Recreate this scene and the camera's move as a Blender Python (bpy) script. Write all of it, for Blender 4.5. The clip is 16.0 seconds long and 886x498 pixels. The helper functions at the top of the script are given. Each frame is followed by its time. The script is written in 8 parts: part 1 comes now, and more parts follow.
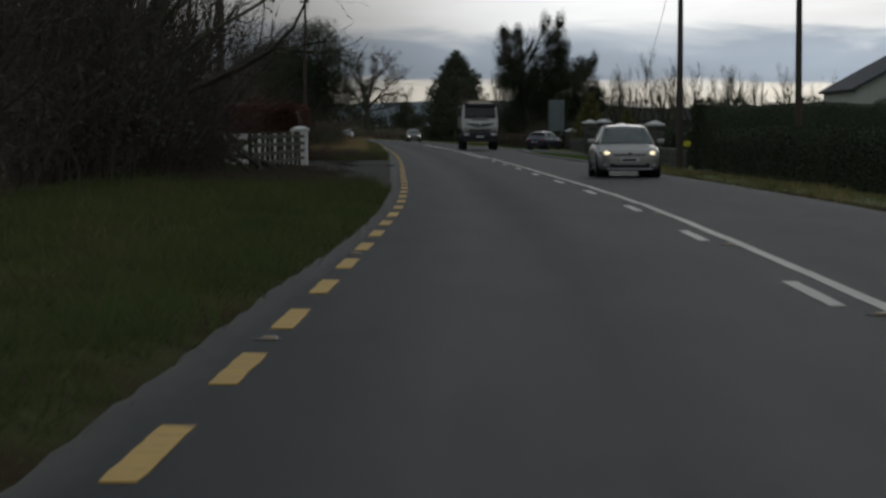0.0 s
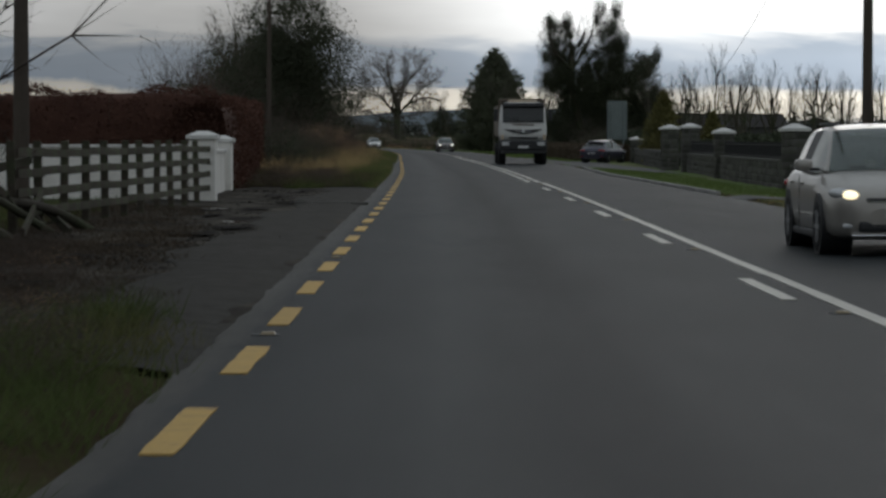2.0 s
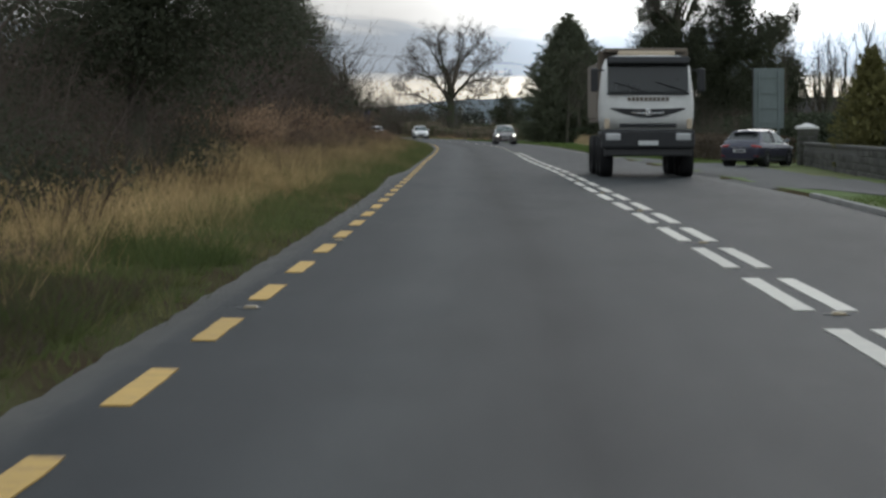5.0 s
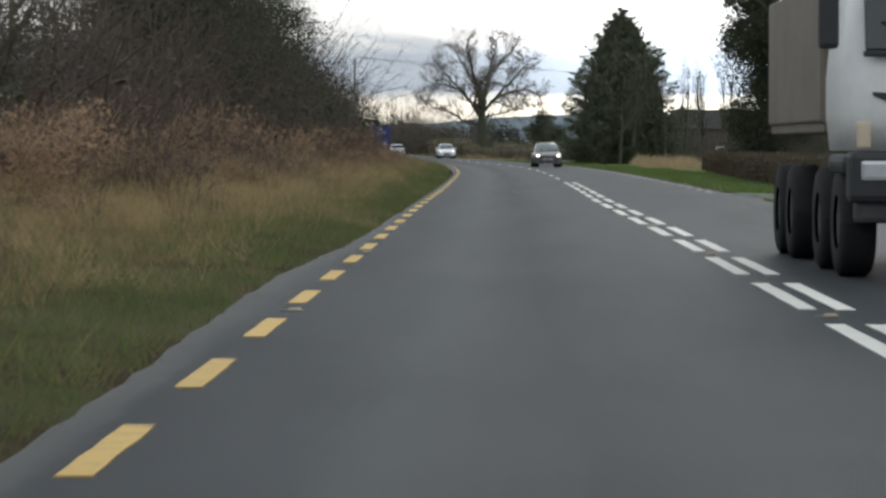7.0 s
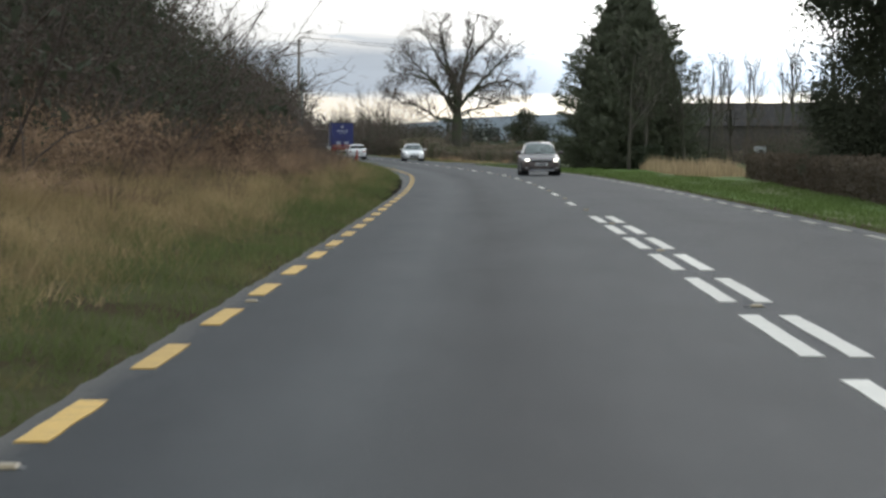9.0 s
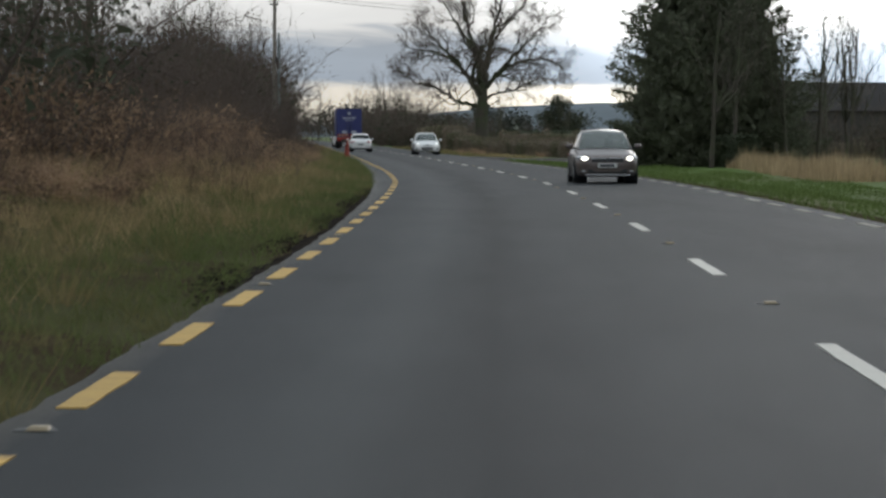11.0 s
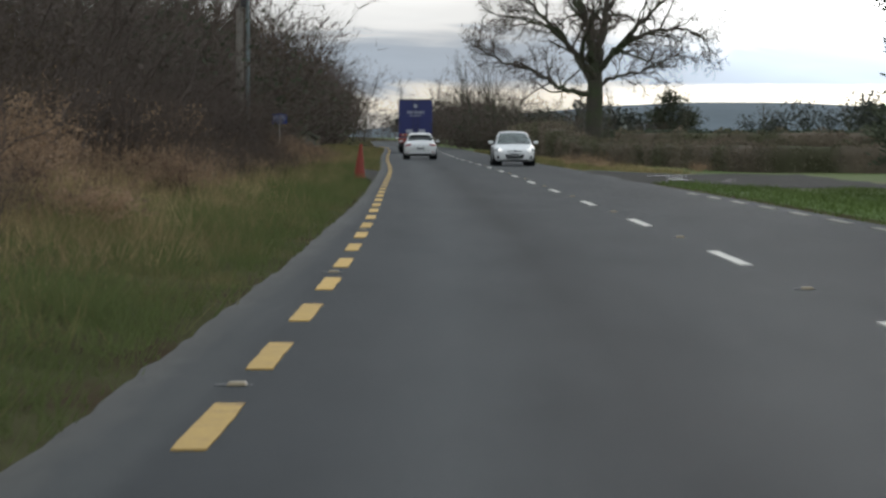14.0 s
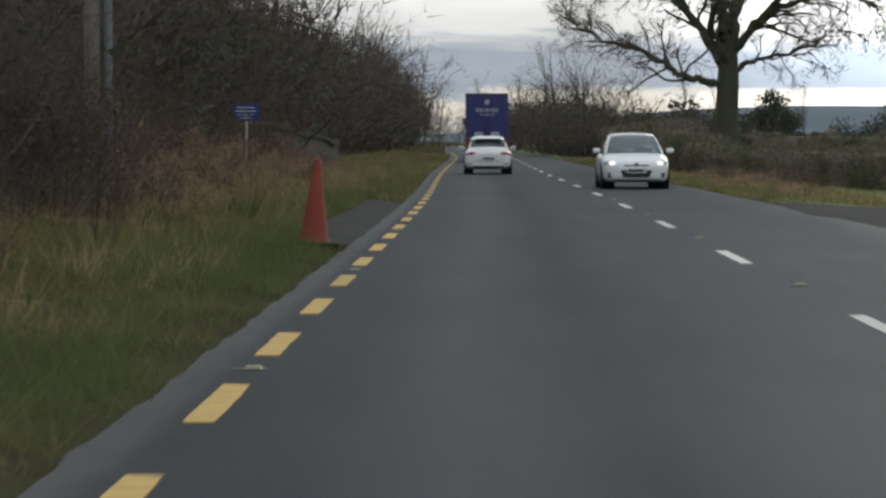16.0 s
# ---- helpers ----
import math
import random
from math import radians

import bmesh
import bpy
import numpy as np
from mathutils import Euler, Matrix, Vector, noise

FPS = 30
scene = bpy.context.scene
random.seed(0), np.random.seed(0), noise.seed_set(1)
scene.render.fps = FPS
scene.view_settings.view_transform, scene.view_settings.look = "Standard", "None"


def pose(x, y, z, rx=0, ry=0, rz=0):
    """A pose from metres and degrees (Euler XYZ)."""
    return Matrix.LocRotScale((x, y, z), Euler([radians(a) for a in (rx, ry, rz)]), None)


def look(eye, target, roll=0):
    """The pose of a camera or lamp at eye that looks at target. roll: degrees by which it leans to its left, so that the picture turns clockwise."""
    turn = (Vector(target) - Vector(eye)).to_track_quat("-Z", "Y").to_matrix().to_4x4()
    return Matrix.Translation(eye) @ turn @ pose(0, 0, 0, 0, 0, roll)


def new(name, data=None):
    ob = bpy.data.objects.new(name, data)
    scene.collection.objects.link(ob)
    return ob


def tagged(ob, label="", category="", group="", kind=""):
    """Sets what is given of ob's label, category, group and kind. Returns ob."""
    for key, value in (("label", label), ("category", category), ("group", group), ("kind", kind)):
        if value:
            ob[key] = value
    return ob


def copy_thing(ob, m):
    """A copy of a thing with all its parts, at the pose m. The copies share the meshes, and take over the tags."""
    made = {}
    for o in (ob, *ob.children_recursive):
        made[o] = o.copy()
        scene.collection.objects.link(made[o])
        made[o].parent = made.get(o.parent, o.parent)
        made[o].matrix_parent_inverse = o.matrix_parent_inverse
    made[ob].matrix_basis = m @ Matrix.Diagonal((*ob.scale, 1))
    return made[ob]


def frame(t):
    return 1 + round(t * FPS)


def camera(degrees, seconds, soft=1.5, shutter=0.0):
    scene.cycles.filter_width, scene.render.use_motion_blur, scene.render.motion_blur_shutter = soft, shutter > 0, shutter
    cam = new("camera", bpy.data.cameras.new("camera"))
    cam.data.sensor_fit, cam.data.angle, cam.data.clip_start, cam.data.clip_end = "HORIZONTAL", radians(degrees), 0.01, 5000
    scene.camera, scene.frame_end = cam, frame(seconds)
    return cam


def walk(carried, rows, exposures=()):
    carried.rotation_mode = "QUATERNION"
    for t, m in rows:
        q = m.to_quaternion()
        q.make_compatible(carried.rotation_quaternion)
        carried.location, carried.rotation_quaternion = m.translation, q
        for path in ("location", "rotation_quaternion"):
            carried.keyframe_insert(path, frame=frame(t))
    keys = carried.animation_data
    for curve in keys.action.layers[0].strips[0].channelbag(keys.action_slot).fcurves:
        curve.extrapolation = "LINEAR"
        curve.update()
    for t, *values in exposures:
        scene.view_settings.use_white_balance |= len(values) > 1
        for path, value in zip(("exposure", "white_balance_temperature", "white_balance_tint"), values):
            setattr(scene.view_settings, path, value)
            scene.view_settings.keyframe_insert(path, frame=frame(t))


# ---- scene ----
# ---------------- camera and its way along the road ----------------
cam = camera(18.08, 16.0, soft=2.7, shutter=0.15)
walk(cam, [
    (0.0, pose(-0.003, 0.30, 1.3, 87.569, -0.007, -0.002)),
    (0.5, pose(0.218, 11.56, 1.3, 87.585, -0.051, 0.215)),
    (1.0, pose(0.347, 23.37, 1.3, 87.828, 0.014, 0.429)),
    (1.5, pose(0.435, 35.44, 1.3, 87.801, 0.023, 0.657)),
    (2.0, pose(0.522, 47.134, 1.3, 87.742, 0.013, 0.845)),
    (2.5, pose(0.546, 59.019, 1.3, 87.746, 0.047, 1.045)),
    (3.0, pose(0.519, 70.794, 1.3, 87.716, 0.032, 1.244)),
    (3.5, pose(0.446, 82.664, 1.3, 87.601, 0.032, 1.452)),
    (4.0, pose(0.323, 94.321, 1.3, 87.509, -0.001, 1.776)),
    (4.5, pose(0.162, 105.990, 1.3, 87.498, 0.023, 2.017)),
    (5.0, pose(-0.054, 117.661, 1.3, 87.504, -0.009, 2.180)),
    (5.2, pose(-0.152, 122.330, 1.3, 87.480, -0.002, 2.324)),
    (7.3, pose(-1.437, 170.705, 1.3, 87.899, -0.000, 2.896)),
    (7.5, pose(-1.570, 175.398, 1.3, 87.890, -0.018, 2.827)),
    (8.0, pose(-1.881, 187.377, 1.3, 87.888, 0.026, 2.637)),
    (8.5, pose(-2.150, 198.813, 1.3, 87.832, -0.068, 2.595)),
    (9.0, pose(-2.416, 210.456, 1.3, 87.882, -0.004, 2.484)),
    (9.2, pose(-2.527, 215.122, 1.3, 87.779, -0.001, 2.457)),
    (11.3, pose(-4.023, 264.427, 1.3, 87.669, 0.001, 3.273)),
    (11.5, pose(-4.217, 269.091, 1.3, 87.830, 0.020, 3.381)),
    (12.0, pose(-4.747, 280.768, 1.3, 87.661, 0.043, 3.681)),
    (12.5, pose(-5.319, 292.311, 1.3, 87.506, 0.026, 4.034)),
    (12.7, pose(-5.571, 296.954, 1.3, 87.469, 0.007, 4.158)),
    (13.0, pose(-5.973, 303.917, 1.3, 87.520, -0.030, 4.363)),
    (13.5, pose(-6.697, 315.513, 1.3, 87.542, -0.028, 4.737)),
    (14.0, pose(-7.489, 327.127, 1.3, 87.672, -0.035, 5.121)),
    (14.5, pose(-8.367, 338.754, 1.3, 87.721, -0.012, 5.575)),
    (15.0, pose(-9.353, 350.643, 1.3, 87.728, -0.002, 6.039)),
    (15.5, pose(-10.379, 361.941, 1.3, 87.720, -0.025, 6.411)),
    (16.0, pose(-11.513, 373.689, 1.3, 87.763, 0.028, 6.800)),
], exposures=[(0.0, -2.08), (0.5, -1.95), (1.0, -1.7), (1.5, -1.65), (2.0, -1.72), (2.5, -1.68), (3.0, -1.62), (3.5, -1.65), (4.0, -1.4), (4.5, -1.0), (5.0, -0.72), (5.2, -0.65), (7.5, -0.28), (9.2, -0.25), (11.3, -0.75), (12.2, -0.74), (13.0, -0.6), (14.0, -0.57), (16.0, -0.68)])

# ---------------- sky and sun: thin broken overcast, low light ahead ----------------
SUN_EL, SUN_AZ = radians(12), radians(-10)
world = bpy.data.worlds.new("overcast_sky")
scene.world = world
world.use_nodes = True
wn, wl = world.node_tree.nodes, world.node_tree.links
wn.clear()


def wnode(kind, **kw):
    n = wn.new(kind)
    for k, v in kw.items():
        n.inputs[k].default_value = v
    return n


w_out = wn.new("ShaderNodeOutputWorld")
w_bg = wnode("ShaderNodeBackground", Strength=1.0)
w_sky = wn.new("ShaderNodeTexSky")
w_sky.sky_type, w_sky.sun_disc = "NISHITA", False
w_sky.sun_elevation, w_sky.sun_rotation = SUN_EL, -SUN_AZ
w_tc = wn.new("ShaderNodeTexCoord")
w_sep = wn.new("ShaderNodeSeparateXYZ")
wl.new(w_tc.outputs["Generated"], w_sep.inputs[0])
# bands of cloud: noise squeezed in height
w_map = wn.new("ShaderNodeMapping")
w_map.inputs["Scale"].default_value = (13.0, 4.0, 75.0)
w_map.inputs["Location"].default_value = (3.3, 1.7, 0.4)
wl.new(w_tc.outputs["Generated"], w_map.inputs[0])
w_no = wnode("ShaderNodeTexNoise", Scale=1.0, Detail=6.0, Roughness=0.55, Distortion=1.1)
wl.new(w_map.outputs[0], w_no.inputs["Vector"])
w_hi = wnode("ShaderNodeMath")
w_hi.operation = "MULTIPLY_ADD"
wl.new(w_no.outputs["Fac"], w_hi.inputs[0])
w_hi.inputs[1].default_value = 0.024
wl.new(w_sep.outputs["Z"], w_hi.inputs[2])
w_ramp = wn.new("ShaderNodeValToRGB")
wl.new(w_hi.outputs[0], w_ramp.inputs[0])
cr = w_ramp.color_ramp
CLOUD_STEPS = [(0.0, (0.66, 0.72, 0.78)), (0.017, (0.84, 0.85, 0.84)), (0.021, (1.32, 1.25, 1.08)), (0.027, (1.34, 1.28, 1.14)),
               (0.031, (0.45, 0.57, 0.71)), (0.045, (0.55, 0.67, 0.81)), (0.050, (1.25, 1.29, 1.31)),
               (0.063, (1.45, 1.48, 1.49)), (0.080, (0.85, 0.90, 0.95)), (0.2, (1.02, 1.10, 1.17)), (1.0, (1.24, 1.39, 1.52))]
while len(cr.elements) < len(CLOUD_STEPS):
    cr.elements.new(0.5)
for e, (p, c) in zip(cr.elements, CLOUD_STEPS):
    e.position, e.color = p, (*c, 1)
# softer, wider clouds over the bands
w_no2 = wnode("ShaderNodeTexNoise", Scale=0.45, Detail=4.0, Roughness=0.5)
wl.new(w_map.outputs[0], w_no2.inputs["Vector"])
w_r2 = wn.new("ShaderNodeMapRange")
w_r2.inputs["From Min"].default_value, w_r2.inputs["From Max"].default_value = 0.35, 0.68
w_r2.inputs["To Min"].default_value, w_r2.inputs["To Max"].default_value = 0.82, 1.16
wl.new(w_no2.outputs["Fac"], w_r2.inputs["Value"])
w_mul = wn.new("ShaderNodeVectorMath")
w_mul.operation = "SCALE"
# the low sun's glow through the cloud
w_dot = wn.new("ShaderNodeVectorMath")
w_dot.operation = "DOT_PRODUCT"
wl.new(w_tc.outputs["Generated"], w_dot.inputs[0])
w_dot.inputs[1].default_value = (math.sin(radians(7)) * math.cos(radians(4)), math.cos(radians(7)) * math.cos(radians(4)), math.sin(radians(4)))
w_gl = wn.new("ShaderNodeMapRange")
w_gl.interpolation_type = "SMOOTHSTEP"
w_gl.inputs["From Min"].default_value, w_gl.inputs["From Max"].default_value = 0.981, 1.0
w_gl.inputs["To Min"].default_value, w_gl.inputs["To Max"].default_value = 1.0, 2.75
wl.new(w_dot.outputs["Value"], w_gl.inputs["Value"])
w_gm = wn.new("ShaderNodeVectorMath")
w_gm.operation = "SCALE"
wl.new(w_ramp.outputs[0], w_gm.inputs[0])
wl.new(w_gl.outputs[0], w_gm.inputs["Scale"])
wl.new(w_gm.outputs[0], w_mul.inputs[0])
wl.new(w_r2.outputs[0], w_mul.inputs["Scale"])
w_scl = wn.new("ShaderNodeVectorMath")
w_scl.operation = "SCALE"
w_scl.inputs["Scale"].default_value = 0.003
wl.new(w_sky.outputs[0], w_scl.inputs[0])
w_add = wn.new("ShaderNodeVectorMath")
w_add.operation = "ADD"
wl.new(w_mul.outputs[0], w_add.inputs[0])
wl.new(w_scl.outputs[0], w_add.inputs[1])
wl.new(w_add.outputs[0], w_bg.inputs["Color"])
wl.new(w_bg.outputs[0], w_out.inputs[0])

sun_data = bpy.data.lights.new("sun", "SUN")
sun_data.energy, sun_data.angle, sun_data.color = 0.5, radians(20), (1.0, 0.97, 0.93)
sun = new("sun", sun_data)
sun.matrix_world = look((0, 0, 60), (60 * math.sin(SUN_AZ), -60 * math.cos(SUN_AZ), 60 - 60 * math.tan(SUN_EL)))


# ---------------- materials ----------------
def mat(name, base, rough=0.6, metal=0.0, vary=((3.0, 0.2),), bump=0.0, bump_scale=30.0, rand=0.0, island=0.0,
        second=None, second_scale=1.0, second_cut=(0.45, 0.6), trans=0.0, emit=None, emit_strength=0.0, coat=0.0,
        translucent=0.0, stretch=(1, 1, 1), spec=None):
    """A procedural surface: base colour varied by noise at several scales, an optional second colour in patches, and fine relief."""
    m = bpy.data.materials.new(name)
    m.use_nodes = True
    nt = m.node_tree
    n, l = nt.nodes, nt.links
    b = n["Principled BSDF"]
    b.inputs["Roughness"].default_value, b.inputs["Metallic"].default_value = rough, metal
    b.inputs["Transmission Weight"].default_value, b.inputs["Coat Weight"].default_value = trans, coat
    if rough >= 0.75:
        b.inputs["Specular IOR Level"].default_value = 0.18
    if spec is not None:
        b.inputs["Specular IOR Level"].default_value = spec
    geo = n.new("ShaderNodeNewGeometry")
    mp = n.new("ShaderNodeMapping")
    mp.inputs["Scale"].default_value = stretch
    tc = n.new("ShaderNodeTexCoord")
    l.new(tc.outputs["Object"], mp.inputs[0])
    col = n.new("ShaderNodeRGB")
    col.outputs[0].default_value = (*base, 1)
    out = col.outputs[0]
    if second:
        no = n.new("ShaderNodeTexNoise")
        no.inputs["Scale"].default_value, no.inputs["Detail"].default_value = second_scale, 5
        l.new(mp.outputs[0], no.inputs["Vector"])
        mr = n.new("ShaderNodeMapRange")
        mr.inputs["From Min"].default_value, mr.inputs["From Max"].default_value = second_cut
        l.new(no.outputs["Fac"], mr.inputs["Value"])
        mx = n.new("ShaderNodeMix")
        mx.data_type = "RGBA"
        l.new(mr.outputs[0], mx.inputs["Factor"])
        l.new(out, mx.inputs[6])
        mx.inputs[7].default_value = (*second, 1)
        out = mx.outputs[2]
    gain = None
    terms = []
    for sc, amount in vary:
        no = n.new("ShaderNodeTexNoise")
        no.inputs["Scale"].default_value, no.inputs["Detail"].default_value = sc, 4
        l.new(mp.outputs[0], no.inputs["Vector"])
        terms.append((no.outputs["Fac"], amount * 2))
    if rand:
        oi = n.new("ShaderNodeObjectInfo")
        terms.append((oi.outputs["Random"], rand))
    if island:
        terms.append((geo.outputs["Random Per Island"], island))
    for src, amount in terms:
        ma = n.new("ShaderNodeMath")
        ma.operation = "MULTIPLY_ADD"
        l.new(src, ma.inputs[0])
        ma.inputs[1].default_value = amount
        ma.inputs[2].default_value = 1.0 - amount / 2
        if gain is None:
            gain = ma.outputs[0]
        else:
            mu = n.new("ShaderNodeMath")
            mu.operation = "MULTIPLY"
            l.new(gain, mu.inputs[0])
            l.new(ma.outputs[0], mu.inputs[1])
            gain = mu.outputs[0]
    if gain is not None:
        vs = n.new("ShaderNodeVectorMath")
        vs.operation = "SCALE"
        l.new(out, vs.inputs[0])
        l.new(gain, vs.inputs["Scale"])
        out = vs.outputs[0]
    l.new(out, b.inputs["Base Color"])
    if bump:
        no = n.new("ShaderNodeTexNoise")
        no.inputs["Scale"].default_value, no.inputs["Detail"].default_value = bump_scale, 6
        l.new(mp.outputs[0], no.inputs["Vector"])
        bu = n.new("ShaderNodeBump")
        bu.inputs["Strength"].default_value, bu.inputs["Distance"].default_value = bump, 0.02
        l.new(no.outputs["Fac"], bu.inputs["Height"])
        l.new(bu.outputs[0], b.inputs["Normal"])
    if emit:
        b.inputs["Emission Color"].default_value, b.inputs["Emission Strength"].default_value = (*emit, 1), emit_strength
    if translucent:
        tr = n.new("ShaderNodeBsdfTranslucent")
        l.new(out, tr.inputs["Color"])
        ms = n.new("ShaderNodeMixShader")
        ms.inputs[0].default_value = translucent
        l.new(b.outputs[0], ms.inputs[1])
        l.new(tr.outputs[0], ms.inputs[2])
        l.new(ms.outputs[0], n["Material Output"].inputs[0])
    return m


GRASS_SOIL = mat("verge_soil", (0.075, 0.072, 0.038), 0.95, vary=((0.4, 0.3), (6, 0.35)), second=(0.06, 0.046, 0.03),
                 second_scale=0.35, bump=0.6, bump_scale=12, spec=0.0)
FIELD = mat("field_grass", (0.09, 0.14, 0.035), 0.95, vary=((0.05, 0.3), (1.2, 0.25)), second=(0.115, 0.12, 0.05), second_scale=0.03,
            bump=0.5, bump_scale=5)
GRAVEL = mat("muddy_gravel", (0.03, 0.0265, 0.022), 0.9, vary=((0.5, 0.4), (2.5, 0.35), (14, 0.4)), second=(0.074, 0.066, 0.054), second_cut=(0.45, 0.6), second_scale=0.8,
             bump=0.6, bump_scale=13, spec=0.04)
for nd in GRAVEL.node_tree.nodes:
    if nd.type == "BUMP":
        nd.inputs["Distance"].default_value = 0.035
SHOULDER = mat("worn_shoulder_tarmac", (0.048, 0.0455, 0.04), 0.85, vary=((0.4, 0.2), (6, 0.25), (40, 0.3)), second=(0.033, 0.03, 0.0255), second_scale=3.5, second_cut=(0.42, 0.68), bump=0.25, bump_scale=120, spec=0.08)
DRIVE = mat("driveway_tarmac", (0.075, 0.077, 0.076), 0.8, vary=((0.5, 0.2), (20, 0.25)), bump=0.4, bump_scale=60)
YELLOW = mat("yellow_road_paint", (0.55, 0.345, 0.085), 0.7, second=(0.25, 0.15, 0.065), second_scale=4.0, second_cut=(0.54, 0.74), vary=((2.2, 0.2), (40, 0.25)), bump=0.3, bump_scale=80, rand=0.25)
PALE_YELLOW = mat("faded_yellow_paint", (0.27, 0.26, 0.22), 0.75, vary=((2.2, 0.25), (40, 0.3)), bump=0.3, bump_scale=80, rand=0.3)
WHITE_PAINT = mat("white_road_paint", (0.60, 0.57, 0.51), 0.7, vary=((1.6, 0.15), (40, 0.25)), bump=0.3, bump_scale=80, rand=0.2)
STUD = mat("road_stud_reflector", (0.30, 0.24, 0.15), 0.5, vary=((8, 0.2),))
RUBBER = mat("tyre_rubber", (0.02, 0.02, 0.021), 0.8, vary=((9, 0.25), (60, 0.2)))
RIM = mat("wheel_alloy", (0.42, 0.43, 0.44), 0.35, 0.9, vary=((5, 0.15),))
DARK_PLASTIC = mat("dark_plastic", (0.022, 0.023, 0.025), 0.55, vary=((6, 0.3), (70, 0.15)))
CHROME = mat("chrome_trim", (0.65, 0.66, 0.67), 0.15, 1.0, vary=((8, 0.08),))
GLASS = mat("vehicle_glass", (0.45, 0.53, 0.5), 0.03, vary=((2, 0.05),), trans=0.9)
TINTED = mat("dark_tinted_glass", (0.05, 0.055, 0.055), 0.05, vary=((2, 0.05),), trans=0.3)
BARN_WALL = mat("dull_barn_cladding", (0.07, 0.07, 0.068), 0.9, vary=((0.4, 0.25), (5, 0.25)))
CABIN = mat("dark_cabin_trim", (0.03, 0.03, 0.032), 0.8, vary=((6, 0.2),))
PLATE = mat("number_plate_white", (0.62, 0.63, 0.62), 0.4, vary=((10, 0.1),))
INK = mat("plate_ink", (0.03, 0.03, 0.04), 0.5, vary=((10, 0.1),))
LAMP_ON = mat("headlamp_lit", (0.9, 0.86, 0.75), 0.2, vary=((5, 0.05),), emit=(1.0, 0.82, 0.5), emit_strength=5.0)
LAMP_COOL = mat("headlamp_lit_cool", (0.9, 0.9, 0.85), 0.2, vary=((5, 0.05),), emit=(1.0, 0.95, 0.82), emit_strength=7.0)
LAMP_DIM = mat("headlamp_dim", (0.9, 0.9, 0.88), 0.2, vary=((5, 0.05),), emit=(1.0, 0.97, 0.9), emit_strength=1.6)
LAMP_CLEAR = mat("lamp_clear", (0.55, 0.56, 0.57), 0.12, 0.3, vary=((9, 0.2),))
TAIL_RED = mat("tail_lamp_red", (0.30, 0.02, 0.02), 0.2, vary=((9, 0.2),), coat=0.6)
CAR_WHITE = mat("car_paint_white", (0.82, 0.82, 0.81), 0.28, vary=((1.5, 0.06), (12, 0.06)), coat=0.6)
CAR_SILVER = mat("car_paint_beige_silver", (0.36, 0.34, 0.31), 0.35, 0.45, vary=((1.5, 0.08), (12, 0.08)), coat=0.6)
CAR_BROWN = mat("car_paint_brown_grey", (0.115, 0.092, 0.085), 0.33, 0.4, vary=((1.5, 0.1), (12, 0.1)), coat=0.6)
CAR_BLUE = mat("car_paint_dark_blue", (0.035, 0.035, 0.06), 0.3, 0.3, vary=((1.5, 0.1), (12, 0.1)), coat=0.6)
LORRY_BLUE = mat("trailer_blue", (0.030, 0.038, 0.145), 0.45, vary=((0.8, 0.15), (7, 0.12)))
LORRY_RED = mat("hazard_red", (0.34, 0.045, 0.03), 0.5, vary=((3, 0.2),))
LORRY_PALE = mat("trailer_lettering", (0.38, 0.40, 0.48), 0.5, vary=((3, 0.2),))
HAZARD_PALE = mat("hazard_pale", (0.55, 0.45, 0.33), 0.5, vary=((3, 0.2),))
STEEL = mat("chassis_steel", (0.06, 0.06, 0.062), 0.6, 0.4, vary=((3, 0.3), (30, 0.2)))
TRUCK_WHITE = mat("cab_white_dusty", (0.7, 0.7, 0.68), 0.4, vary=((1.1, 0.12), (9, 0.1)), coat=0.2)
TIPPER = mat("tipper_steel", (0.17, 0.14, 0.11), 0.6, 0.2, vary=((1.3, 0.3), (9, 0.2)))
CONE_ORANGE = mat("faded_cone_plastic", (0.30, 0.050, 0.032), 0.6, vary=((3, 0.2), (20, 0.2)))
SIGN_BLUE = mat("sign_blue", (0.015, 0.05, 0.26), 0.4, vary=((4, 0.12),))
SIGN_WHITE = mat("sign_white", (0.6, 0.62, 0.66), 0.4, vary=((4, 0.1),))
SIGN_BACK = mat("galvanised_sign_back", (0.18, 0.215, 0.215), 0.55, 0.3, vary=((1.2, 0.2), (10, 0.15)))
POLE_WOOD = mat("creosoted_pole", (0.085, 0.07, 0.058), 0.85, vary=((1.5, 0.25), (14, 0.3)), bump=0.5, bump_scale=20, stretch=(6, 6, 0.6))
FENCE_WOOD = mat("weathered_fence_wood", (0.075, 0.063, 0.05), 0.9, vary=((1.6, 0.3), (18, 0.35)), second=(0.075, 0.085, 0.05), second_scale=2.5,
                 bump=0.6, bump_scale=30, rand=0.4)
WALL_WHITE = mat("white_render", (0.84, 0.82, 0.77), 0.85, vary=((0.6, 0.1), (7, 0.1)), second=(0.62, 0.6, 0.54), second_scale=1.1,
                 second_cut=(0.55, 0.8), bump=0.3, bump_scale=40)
CAP_WHITE = mat("painted_cap", (0.68, 0.67, 0.64), 0.8, vary=((1.5, 0.15), (12, 0.2)), bump=0.3, bump_scale=40)
STONE = mat("grey_wall_stone", (0.105, 0.101, 0.094), 0.9, vary=((2.0, 0.25), (14, 0.3)), second=(0.07, 0.074, 0.058), second_scale=1.5,
            bump=0.8, bump_scale=25, rand=0.6)
